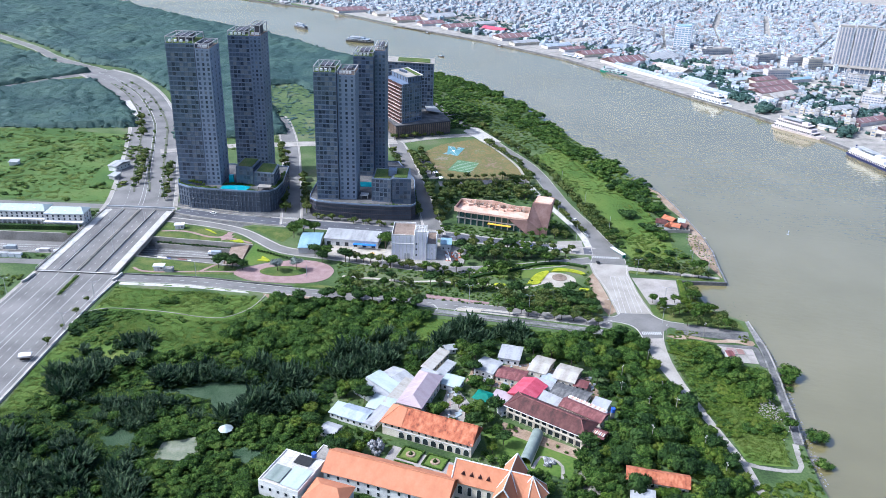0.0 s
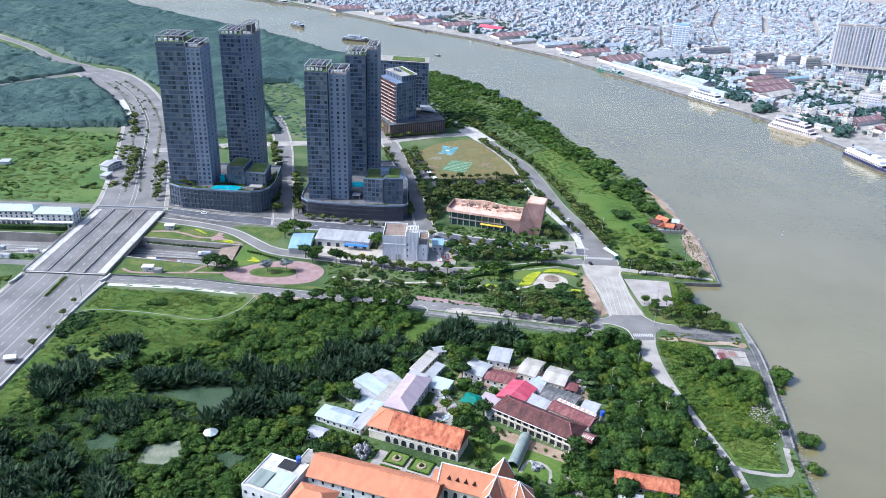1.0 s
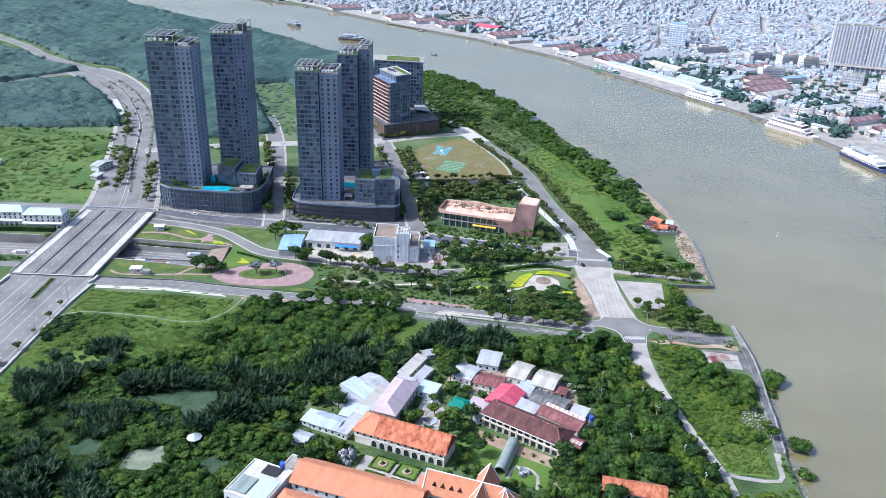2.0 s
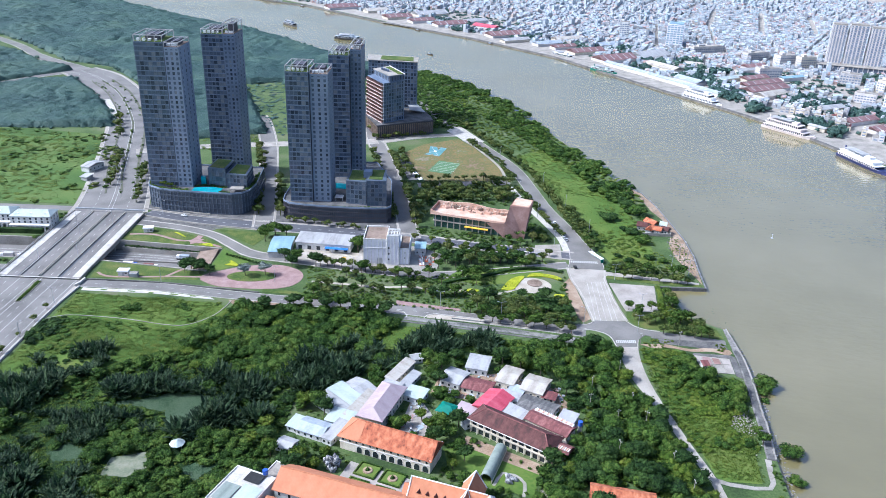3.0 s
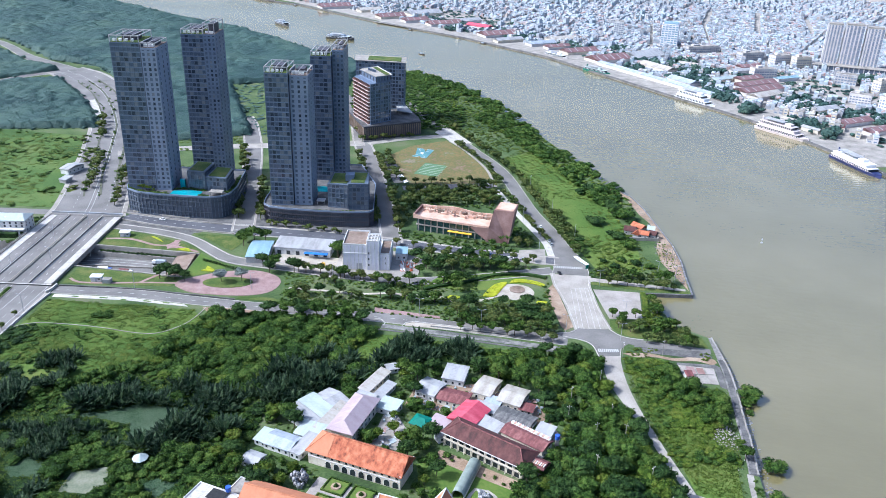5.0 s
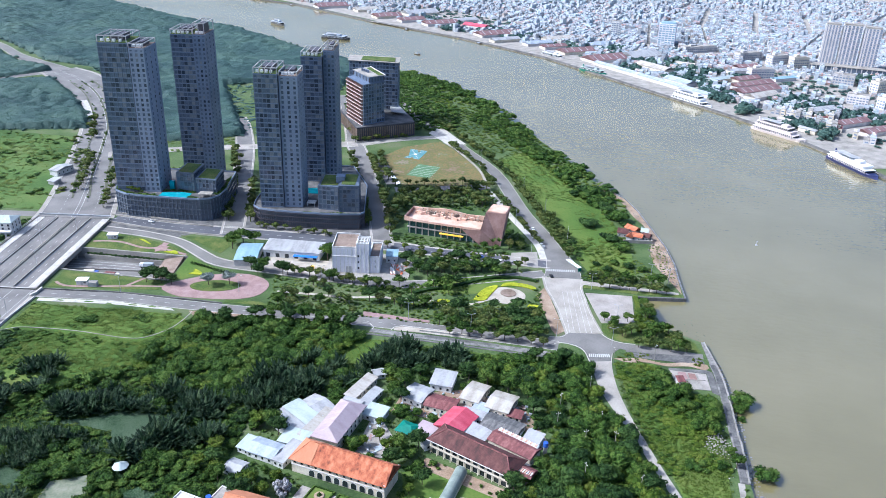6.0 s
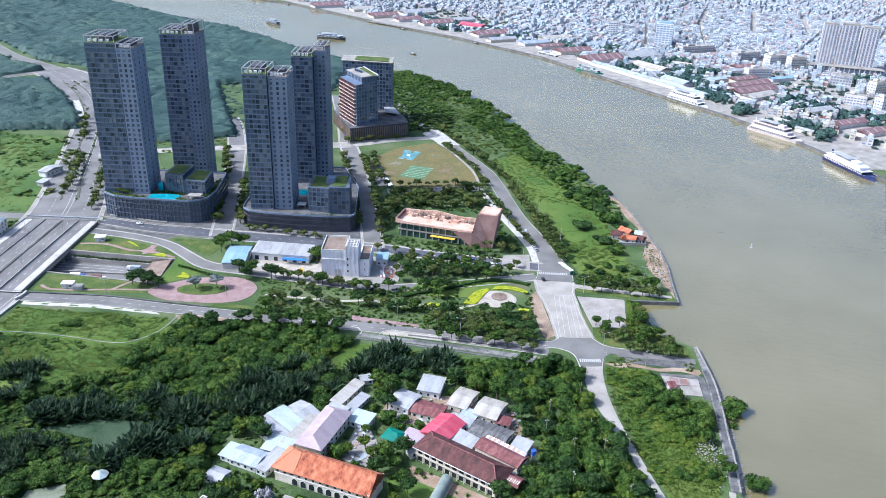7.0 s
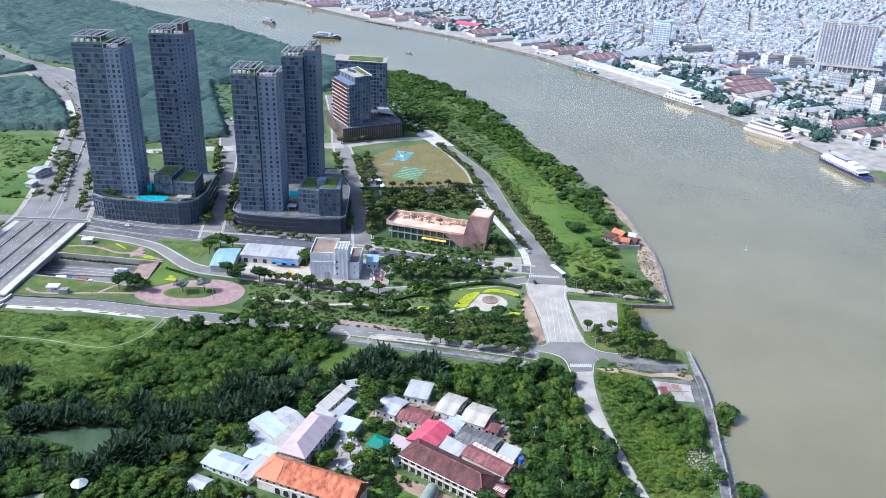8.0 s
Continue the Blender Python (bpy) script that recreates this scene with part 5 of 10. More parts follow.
for nm, pts in (("bed_yellow_west", [(46.5, 450), (52.8, 449.6), (56.2, 455), (58.6, 461), (61.4, 467), (61.2, 470), (55, 466.4), (50.6, 460)]), ("bed_yellow_north", [(63.4, 468.6), (67.4, 469.6), (73, 470), (80, 468), (84, 465), (85, 468.4), (80, 472.4), (72, 474.2), (66, 473)]), ("bed_yellow_south", [(78, 444), (84, 443.5), (85, 446), (79, 446.5)]), ("bed_yellow_wedge", [(-128.6, 468.8), (-120, 468), (-122.4, 472), (-126.8, 475.6), (-126, 471.8)]), ("bed_yellow_star", [(-177, 516.8), (-173, 515.6), (-166.6, 509.2), (-170, 511.4), (-172, 513)]), ("bed_yellow_corner", [(-154.4, 498.4), (-144.4, 496.2), (-147.6, 500.6)]), ("bed_yellow_mid", [(25, 446), (31, 445), (33, 448), (27, 449)])):
    patch(nm, [(q[0], q[1]) for q in smooth_line(pts + pts[:1], 1.5)][:-1], 0.55, M["flower_yellow"], "clipped bed of yellow-green shrubs", "flower bed", 0.45)
path_strip("path_meadow", [(-207, 393), (-198, 398), (-180, 398), (-161, 396), (-140, 392), (-128, 393), (-117.5, 403.5), (-113, 416), (-112, 423)], 0.48, "thin pale footpath across the meadow", M["concrete"], 0.35)
for k, (x, y, w) in enumerate(((-192, 430, 4), (-176, 429.6, 5), (-163, 428.6, 3), (-150, 427.8, 5), (-138, 426.6, 4))):
    patch(f"weeds_shoulder_{k + 1}", [(x, y - 0.9), (x + w, y - 1.1), (x + w + 0.4, y), (x + 0.6, y + 0.4)], 0.14, M["grass_bright"], "weeds breaking through the white shoulder", "weeds", 0.1)
path_strip("path_park", [(-70, 451), (-48, 449), (-26, 447), (-9, 449.2), (0, 447.6), (6, 448.2), (13, 446.8), (19, 450), (23, 445.8), (27, 443.4), (37, 442.4), (48, 446), (56, 452)], 2.2, "sandy winding park path", M["sand"])
path_strip("kerb_layby_east", [(40, 411.2), (26, 413.6), (14, 415.4), (6.6, 416.2), (2.8, 414.5), (1.3, 411.5)], 0.5, "white curved kerb of a lay-by", M["concrete_white"], 0.28)
path_strip("kerb_layby_west", [(-15.1, 418.4), (-10.8, 417.4), (-8.5, 413.6), (-9.1, 411.0)], 0.5, "white curved kerb of a lay-by", M["concrete_white"], 0.28)
patch("soil_layby", [(3, 414), (7, 415.6), (14, 414.8), (30, 412.4), (60, 407.3), (60, 404.5), (30, 408.5), (3, 411.5)], 0.21, M["sand"], "sandy lay-by strip beside the park road", "pavement")
patch("stain_layby", [(17, 412.6), (26, 411.6), (38, 409.6), (64, 405.6), (64, 404.6), (38, 408.2), (17, 411.2)], 0.24, M["concrete_dark"], "dark stained strip of the lay-by", "pavement", 0.02)
patch("pavement_pink_south", [(-16, 431), (4, 427), (22, 423.5), (22, 421), (-16, 426)], 0.15, M["pink"], "pink paved strip by the road", "pavement")
tagged(ribbon("pavement_south_side", smooth_line([(-10, 411), (17, 406.5), (66, 398), (88, 394)]), -1.6, 2.6, 0.16, 0.3, M["quay"]), "stained concrete pavement", "pavement", kind="structure")
tagged(ribbon("wall_drain", smooth_line([(-14, 407), (17, 402.2), (66, 393.6), (88, 390)]), -0.7, 0.7, 0.25, 1.0, M["concrete_dark"]), "dark mossy drain wall", "wall", kind="structure")
patch("soil_drain", [(20, 408), (60, 401), (60, 398.5), (20, 405.5)], 0.2, M["concrete_dark"], "dark stained strip on the pavement", "pavement")
patch("lawn_river_plaza", [(119, 428), (117.8, 420), (121.9, 412.3), (127.5, 409.3), (132, 408.5), (168, 401), (167, 411), (159, 419), (152, 428), (138, 428.5)], 0.12, M["lawn"], "green triangle by the river", "lawn")
patch("lawn_river_strip", [(113, 472), (142, 466.5), (173, 463.2), (173.5, 467), (142, 471), (114, 476)], 0.12, M["lawn"], "lawn strip beside the inlet", "lawn")
patch("lawn_river", [(66, 712), (100, 745), (124, 692), (143, 610), (156, 545), (150, 492), (121, 492), (108, 545), (96, 600), (84, 655)], 0.1, M["grass_bright"], "long bright meadow by the river", "meadow")
patch("soil_bank", [(173.9, 468), (171, 484), (168.4, 496), (165.6, 509), (167, 530), (171.6, 545), (172, 575.6), (167.4, 592), (164, 621), (154, 640), (153.4, 651.5), (167.3, 630), (172.6, 603), (176, 569), (178.9, 538), (178.6, 510), (176.2, 490)], 0.14, M["soil"], "bare rubble bank of broken slabs and earth", "bank")
patch("soil_spur", [(q[0], q[1]) for q in smooth_line([(120, 392), (127, 388.5), (136, 389.4), (147, 386.4), (158, 387), (166, 384), (168, 389), (156, 390.6), (146, 389.2), (134, 393), (126, 392.4), (120, 392)], 2)][:-1], 0.13, M["soil"], "bare earth by the river lane", "ground")
slab = patch("pavement_ruin", [(147, 382.6), (165, 380.2), (163.6, 365.6), (147.6, 366.8)], 0.3, M["pavement"], "old concrete floor slab with stains", "slab")
tagged(part("wall_ruin", boxes((150, 150.3, 365, 379.5, 0.31, 0.75), (155, 155.3, 365, 379.5, 0.31, 0.6), (159.5, 159.8, 366, 379, 0.31, 0.55), (150.31, 163, 374, 374.3, 0.31, 0.6)), M["concrete"]), "low concrete wall stumps on the old slab", "wall", kind="structure")
patch("stain_slab", [(151, 366), (154, 366), (154, 373), (151, 373)], 0.315, M["soil"], "earth stained room floor of the ruin", "slab", 0.01)
patch("stain_slab_east", [(155.6, 374.6), (159.2, 374.6), (159.2, 380), (155.6, 380.4)], 0.315, M["terracotta"], "earthy room floor of the ruin", "slab", 0.01)
patch("slab_room", [(160, 366.6), (163.2, 366.4), (164.4, 379), (160.2, 379.6)], 0.32, M["plot"], "pale swept room floor of the ruin", "slab", 0.015)
patch("soil_ruin", [(163.8, 364), (167.6, 361), (168.6, 382), (166.4, 384), (147, 385), (146.6, 383), (165.4, 380.8)], 0.14, M["concrete_dark"], "stained rubble ground between the slab and the river wall", "ground")
patch("slab_room_west", [(150.6, 375), (154.6, 374.7), (154.7, 380.8), (150.6, 381.4)], 0.32, M["pink"], "pinkish tiled room floor of the ruin", "slab", 0.015)
patch("slab_room_middle", [(155.6, 367), (159.2, 366.8), (159.2, 373.4), (155.6, 373.6)], 0.32, M["concrete"], "pale tiled room floor of the ruin", "slab", 0.015)
house("roofless_hut", "small hut with a rusty tin roof on a slab", "hut", 149.5, 371, 3.4, 4.6, 5, 2.2, 2.7, M["wall_grey"], M["tin_maroon"], "shed", over=0.3, z=0.3)
patch("field_sports", [(-34, 713), (-16, 744), (16.5, 765), (29, 744), (54, 685), (56, 657), (42, 646), (-10, 641)], 0.1, M["field"], "dry patchy sports field", "field")
patch("court_teal", [(-14.5, 713.6), (-10.2, 718), (-9.6, 739), (-3.4, 736.4), (-1.6, 728), (0.4, 736), (6.2, 734), (3, 722), (-0.4, 708.6), (-5, 710.6), (-6.4, 716), (-9, 711.6)], 0.16, M["court_teal"], "teal court with white figures", "court")
patch("court_centre", ell(-4.4, 723.6, 1.6, 1.6, 12), 0.2, M["white_paint"], "white court centre", "court")
for a, b in (((-12, 716), (3, 732)), ((-8, 736), (-1.4, 711)), ((-12.6, 714.6), (-2, 710.4)), ((-8.4, 737.6), (5, 733.4))):
    tagged(ribbon("court_line", [Vector(a), Vector(b)], -0.15, 0.15, 0.19, 0.02, M["paint"]), "white court line", "line", kind="structure")
patch("court_green", [(-8.6, 666.6), (10.8, 660.5), (19.5, 690), (0, 696.6)], 0.16, M["court_green"], "striped green court", "court")
for k in range(7):
    t = (k + 0.5) / 7
    a, b = Vector((-7, 669)).lerp(Vector((0, 694)), t), Vector((12.5, 661)).lerp(Vector((19.5, 691)), t)
    tagged(ribbon("court_line", [a, b], -0.18, 0.18, 0.19, 0.02, M["paint"]), "white court line", "line", kind="structure")
patch("pavement_tennis", [(-40, 703.5), (-30, 706.8), (-12.4, 645), (-23, 641.5)], 0.17, M["asphalt"], "grey paved strip", "pavement")
patch("court_white", [(-21.4, 662), (-18.4, 664), (-11.8, 645.8), (-14.7, 642.4)], 0.21, M["white_paint"], "white marked bay", "court")
path_strip("path_hall", [(93.5, 509), (91.5, 530), (86.6, 548), (76, 580), (67.2, 611), (61, 634)], 4.6, "pale footpath beside the riverside road", M["concrete_white"], 0.14)
path_strip("path_field", [(61, 636), (57.5, 660), (52, 690), (33, 740), (20, 764)], 2.4, "pale footpath along the sports field", M["pavement"], 0.13)
patch("pavement_hotel_corner", [(4.5, 791.9), (14.6, 819.9), (30.5, 782.6), (41.6, 759.5), (23.9, 757.3)], 0.16, M["concrete_white"], "bare pale ground at the bend of the riverside road", "pavement")
patch("pavement_layby_north", [(-372, 865), (-366.8, 868.3), (-331, 806), (-334, 793)], 0.14, M["concrete_white"], "pale lay-by beside the boulevard", "pavement")
patch("pavement_field_south", [(-16, 636), (56, 650), (62, 640), (-14, 626)], 0.12, M["asphalt"], "grey lane south of the field", "road")

# ---- school and chapel among red roofs ----
W, C = M["wall_white"], M["wall_cream"]
sem = house("school_wing", "cream school wing with a rusty orange tile roof", "school", -7.2, 292.8, 42.4, 13, -20, 7.2, 12.2, C, M["tile_rust"], "hip", 6.5, 0.8, rows=(("front", 13, 4.9, 1.1, 1.5), ("right", 3, 4.6, 1.1, 1.5)), hip_right=0.0, cap=M["tile_rust"])
window_row(sem, "front", 9, 0.3, 2.5, 3.2, 42.4, 13, -13.7, 21, True, W, "arch")
part("string_course", boxes((-21.3, 21.3, -6.75, -6.52, 4.0, 4.35)), W, sem)
part("bay_roof", gable_bm(8.8, 13, 7.35, 12.35, 0.95, 0.24, 6.5, 0.0), M["tile_orange"], sem, "newer orange tile bay").matrix_basis = pose(-16.9, 0, 0.05)
part("gable_end", prism([(21.0, -7.0), (21.45, -7.0), (21.45, 7.0), (21.0, 7.0)], 6.9, 7.25), W, sem)
house("long_school_house", "long school house with a bright orange tile roof", "school", -22.5, 258.5, 53, 15, -17, 7, 11.6, W, M["tile_orange"], over=0.8, rows=(("front", 12, 4, 1.1, 1.7), ("front", 12, 0.8, 1.1, 1.9), ("left", 3, 4, 1.1, 1.6), ("right", 3, 4, 1.1, 1.6)), cap=M["tile_orange"])
ch = thing("chapel", 4.7, 260.3, -17, 0, "cream chapel with steep orange roofs and white verges", "chapel")
part("nave", boxes((0, 30, -5.5, 5.5, 0.02, 8.5)), C, ch)
part("nave_roof", gable_bm(30, 11, 8.5, 14.6, 0.7, 0.25), M["tile_orange"], ch).matrix_basis = pose(15, 0, 0)
part("transept", boxes((17.8, 26.2, -10.6, 10.6, 0.02, 8.4)), C, ch)
part("transept_roof", gable_bm(21.6, 8.4, 8.4, 14.7, 0.6, 0.25), M["tile_orange"], ch).matrix_basis = pose(22, 0, 0, 0, 0, 90)
bm = bmesh.new()
for s in (-1, 1):
    bm.faces.new([bm.verts.new(p) for p in ((17.9, s * 10.62, 8.4), (26.1, s * 10.62, 8.4), (22, s * 10.62, 14.6))])
part("gable_wall", bm, M["wall_lilac"], ch)
for s in (-1, 1):
    for q in (17.2, 26.8):
        part("verge", tube(bmesh.new(), (q, s * 11.5, 7.8), (22, s * 11.5, 15.0), 0.3, 6), W, ch, "white verge")
        part("valley", tube(bmesh.new(), (q + (0.4 if q < 20 else -0.4), s * 5.2, 8.8), (22, 0, 14.95), 0.22, 6), W, ch, "white valley line")
part("ridge_cap", tube(bmesh.new(), (-0.7, 0, 14.9), (30, 0, 14.9), 0.25, 6), W, ch)
part("ridge_cap", tube(bmesh.new(), (22, -11.4, 15.0), (22, 11.4, 15.0), 0.25, 6), W, ch)
part("apse", tube(bmesh.new(), (31, 0, 0.02), (31, 0, 8.4), 6.2, 8), C, ch)
part("apse_roof", tube(bmesh.new(), (31, 0, 8.41), (31, 0, 14.8), 7.0, 8, 0.15), M["tile_orange"], ch)
for k in range(8):
    a = math.tau * k / 8
    part("apse_rib", tube(bmesh.new(), (31 + 7.0 * math.cos(a), 7.0 * math.sin(a), 8.5), (31, 0, 14.9), 0.22, 5), W, ch, "white roof rib")
for s in (-1, 1):
    part("verge", tube(bmesh.new(), (-0.75, s * 6.3, 7.9), (-0.75, 0, 14.9), 0.32, 6), W, ch, "white verge")
part("porch", boxes((-3.4, -0.05, -5, 5, 0.02, 6.5)), C, ch)
part("porch_roof", gable_bm(3.4, 10, 6.5, 10.6, 0.3, 0.2), M["tile_orange"], ch).matrix_basis = pose(-1.75, 0, 0)
dm = cached(("dormer",), lambda: gable_bm(1.6, 1.4, 0.1, 1.0, 0.1, 0.08), M["tile_maroon"])
for x in (3.5, 7, 10.5, 14):
    put("dormer", dm, ch, pose(x, -3.3, 10.9, 0, 0, 90))
for x in (3, 7, 11, 15):
    window("arch_window", ch, pose(x, -5.5, 2.2), 1.7, 4.2, True, W)
hall = house("verandah_hall", "two-storey cream hall with a maroon hipped tile roof", "hall", 46.9, 304.4, 39.5, 11.5, -33, 7.2, 10.4, C, M["tile_maroon"], "hip", 6, 1.2, rows=(("left", 2, 4.3, 1.3, 1.6),), cap=M["tin_maroon"])
window_row(hall, "front", 11, 4.0, 2.3, 2.1, 39.5, 11.5, -19, 19, False, C, "verandah_bay")
window_row(hall, "front", 11, 0.3, 2.4, 2.9, 39.5, 11.5, -19, 19, True, C, "arch")
part("gutter", boxes((-20.8, 20.8, -7.1, -6.85, 6.5, 6.8)), W, hall, "white gutter")
part("balcony", boxes((-19.4, 19.4, -6.75, -5.76, 3.5, 3.85)), M["concrete"], hall)
part("balcony_rail", boxes((-19.4, 19.4, -6.75, -6.65, 3.86, 4.7)), C, hall, "cream balcony wall")
pm = cached(("post", "hall"), lambda: boxes((-0.18, 0.18, -0.18, 0.18, 0.02, 6.45)), C)
for k in range(12):
    put("post", pm, hall, pose(-19 + 3.45 * k, -6.45, 0))
part("gable_porch_roof", gable_bm(6, 6, 5, 6.6, 0.4), M["tin_maroon"], hall).matrix_basis = pose(23.4, 2.5, 0)
for k in range(7):
    part("porch_slat", boxes((20.6 + 0.9 * k, 21.1 + 0.9 * k, -0.4, 2.3, 6.3, 6.5)), M["roof_peach"] if k % 2 else W, hall, "striped porch roof slat")
tb = thing("covered_walkway", 37.3, 286.3, 71, 0, "round grey-green covered walkway", "walkway")
bm = bmesh.new()
ring = []
for x in [-11 + 2 * k for k in range(12)]:
    ring.append([bm.verts.new((x, 2.6 * math.cos(math.pi * j / 10), 1.6 + 2.6 * math.sin(math.pi * j / 10))) for j in range(11)])
for a, b in zip(ring, ring[1:]):
    for j in range(10):
        bm.faces.new((a[j], b[j], b[j + 1], a[j + 1]))
part("shell", bm, M["tin_moss"], tb)
part("side_wall", boxes((-11, 11, -2.6, -2.4, 0.02, 1.6), (-11, 11, 2.4, 2.6, 0.02, 1.6)), C, tb)
house("dormitory", "dormitory with a lilac hipped tin roof", "dormitory", -13.6, 321.5, 28, 11.5, 71.5, 6.2, 8.8, C, M["tin_lilac"], "hip", 5, 0.8, rows=(("front", 7, 3.6, 1.3, 1.5), ("front", 7, 0.8, 1.3, 1.8)))
TIN = [
    ("white tin roofed workshop", -37.3, 322.4, 8.6, 16.5, 49, 3.2, 4.2, "tin_white", "shed"), ("pale teal tin roofed workshop", -31.4, 329.2, 8.4, 16.5, 49, 3.8, 4.7, "tin_teal", "shed"), ("white gabled tin roofed workshop", -25.5, 335.8, 8.2, 15, 49, 3.4, 4.8, "tin_white", "gable"), ("pale workshop roof beside the dormitory", -23.5, 322, 22, 5, 66, 3.2, 4.2, "tin_cream", "shed"),
    ("pale teal tin roofed store", -31.5, 311.5, 11, 9, -18, 3.4, 4.2, "tin_teal", "shed"), ("grey-blue tin roofed shed", -42.5, 304, 13, 9.5, -22, 3.2, 4.4, "tin_grey", "gable"),
    ("white tin roofed lean-to", -50.5, 307, 6, 8, -22, 2.8, 3.4, "tin_teal", "shed"), ("white tin roofed annex", -32.5, 302, 5, 14, -26, 3.4, 4.0, "tin_white", "shed"),
    ("small white tin roofed hut", -52.3, 292.5, 7, 7, -22, 2.6, 3.6, "tin_white", "gable"), ("white narrow tin roofed block", -7.5, 352, 20, 5, 64, 3.4, 4.2, "tin_cream", "shed"),
    ("narrow white tin roofed store", -2.2, 345, 14, 4, 64, 2.8, 3.4, "tin_white", "shed"), ("pale teal tin roofed canteen", 1.5, 333, 9, 8, -22, 3.2, 4.0, "tin_teal", "shed"), ("pale tin roofed porch", -10.5, 338.5, 9, 5, -22, 3.2, 3.9, "tin_white", "shed"),
    ("white tin roofed gatehouse", -0.5, 366, 5.5, 5, 20, 2.8, 4.0, "tin_white", "gable"), ("white tin roofed house", 19.8, 348.5, 10.5, 12, -28, 3.6, 4.8, "tin_white", "gable"),
    ("white tin roofed barn", 31.6, 361, 10.5, 11.5, -13, 3.6, 4.6, "tin_white", "shed"), ("rusty maroon tin roofed store", 31.3, 342, 14, 9.5, -18, 3.2, 4.2, "tin_maroon", "gable"),
    ("cream tin roofed cottage", 47, 351, 9, 15, -24, 3.6, 4.8, "tin_cream", "gable"), ("weathered cream tin roofed cottage", 59.5, 344, 11, 14, -24, 3.6, 5.0, "tin_cream", "gable"),
    ("bright crimson tin roofed hall", 38.2, 326.8, 16, 12.5, 58, 4.6, 6.6, "tin_red", "gable"), ("white tin roofed kitchen", 46.8, 319.8, 12.5, 8.6, -38, 3.6, 4.6, "tin_white", "shed"),
    ("white tin roofed passage", 46, 334, 10, 5, -25, 3.2, 4.0, "tin_white", "shed"), ("dark weathered roofed shed", 59, 326.5, 17, 12, -28, 3.0, 4.2, "tin_dark", "gable"),
    ("maroon tin roofed row house", 63.4, 311.6, 21, 8.5, -35.5, 5.0, 6.4, "tin_maroon", "gable"), ("white tin roofed shelter", 72.5, 319, 7, 7, -28, 3.0, 3.8, "tin_white", "shed"),
    ("pale pink tin roofed lean-to", 25.5, 322, 8, 6, -28, 3.0, 3.8, "tin_lilac", "shed"), ("white tin roofed porch", 27, 313.5, 7, 4, 30, 3.6, 4.4, "tin_white", "shed"), ("rusty tin roofed shack", 65.5, 336, 6, 5, -20, 2.6, 3.2, "tin_maroon", "shed"),
    ("grey tin roofed shack", 50, 340, 7, 5, -24, 2.6, 3.4, "tin_grey", "shed"), ("white tin roofed guard hut", 66, 300, 5, 5, -28, 2.6, 3.4, "tin_cream", "gable"),
]
for lab, x, y, w, d, r, h, rg, m, k in TIN:
    house("tin_roofed_house", lab, "house", x, y, w, d, r, h, rg, C if m in ("tin_cream", "tin_maroon") else W, M[m], k, over=0.6, rows=(("front", max(2, int(w / 3.2)), 1.0, 1.1, 1.3), ("right", max(1, int(d / 3.6)), 1.0, 1.0, 1.2)), group="tin roofed houses")
strip = thing("striped_skylight", 65.4, 314.4, -35.5, 0, "striped white and terracotta roof ridge on a row house", "roof strip")
for k in range(16):
    part("slat", boxes((-9.5 + 1.2 * k, -8.8 + 1.2 * k, -0.9, 0.9, 6.3, 6.55)), M["roof_peach"] if k % 2 else M["white_paint"], strip)
part("base", boxes((-10, 10, -0.8, 0.8, 5.0, 6.29)), W, strip)
e = house("white_block", "flat white building with grey roof panels", "building", -62.7, 258, 18.5, 21, -21, 7, 7.6, W, M["concrete_white"], "flat", rows=(("front", 5, 3.5, 1.2, 1.5), ("left", 5, 3.5, 1.2, 1.5)))
part("roof_panel", boxes((-7.5, -0.5, -9, 0.5, 7.62, 7.75)), M["tin_moss"], e, "grey ribbed roof panel")
part("roof_panel", boxes((0.2, 8.5, -9.5, 2.5, 7.62, 7.7)), M["tin_teal"], e, "pale tin roof panel")
# closed black slab whose colour stands in for the shade of a roof gap
part("roof_panel", boxes((-2, 5, 4, 9.5, 7.62, 7.7)), M["black"], e, "black panel painted for a shaded roof gap")
house("white_block", "pale grey flat roofed block", "building", -49.5, 268.5, 12, 12, -21, 6, 6.5, W, M["concrete"], "flat")
house("orange_wing", "small wing with an orange hipped roof", "school", -46, 247.5, 16, 12, -17, 6, 9, W, M["tile_orange"], "hip", 5, 0.7, rows=(("front", 4, 3.2, 1.1, 1.4),))
house("long_lodge", "long lodge with a rusty orange tile roof among trees", "lodge", 88.5, 267.5, 25, 8, -11, 3.8, 6.0, C, M["tile_rust"], rows=(("front", 6, 1.2, 1.1, 1.3),))
house("white_shed", "white tin roofed shed among trees", "shed", 80, 256, 9, 6, -11, 3.0, 4.0, W, M["tin_white"], "shed")
tk = thing("water_tank", 68, 292.5, 0, 0, "blue plastic water tank on a stand", "tank")
part("stand", boxes((-0.8, 0.8, -0.8, 0.8, 0.02, 4)), M["concrete"], tk)
part("body", tube(bmesh.new(), (0, 0, 4.01), (0, 0, 6), 1.1, 12), M["blue_paint"], tk)
copy_thing(tk, pose(77, 312, 0))
copy_thing(tk, pose(-55, 266, 4))
gz = thing("gazebo", 17, 322, -25, 0, "gazebo with a green tarpaulin roof", "gazebo")
part("roof", gable_bm(9, 8, 3.0, 4.6, 0.3, 0.12, 3.5), M["tarp_green"], gz)
for x, y in ((-4, -3.5), (4, -3.5), (-4, 3.5), (4, 3.5)):
    part("post", boxes((x - 0.1, x + 0.1, y - 0.1, y + 0.1, 0.02, 2.9)), M["steel"], gz)
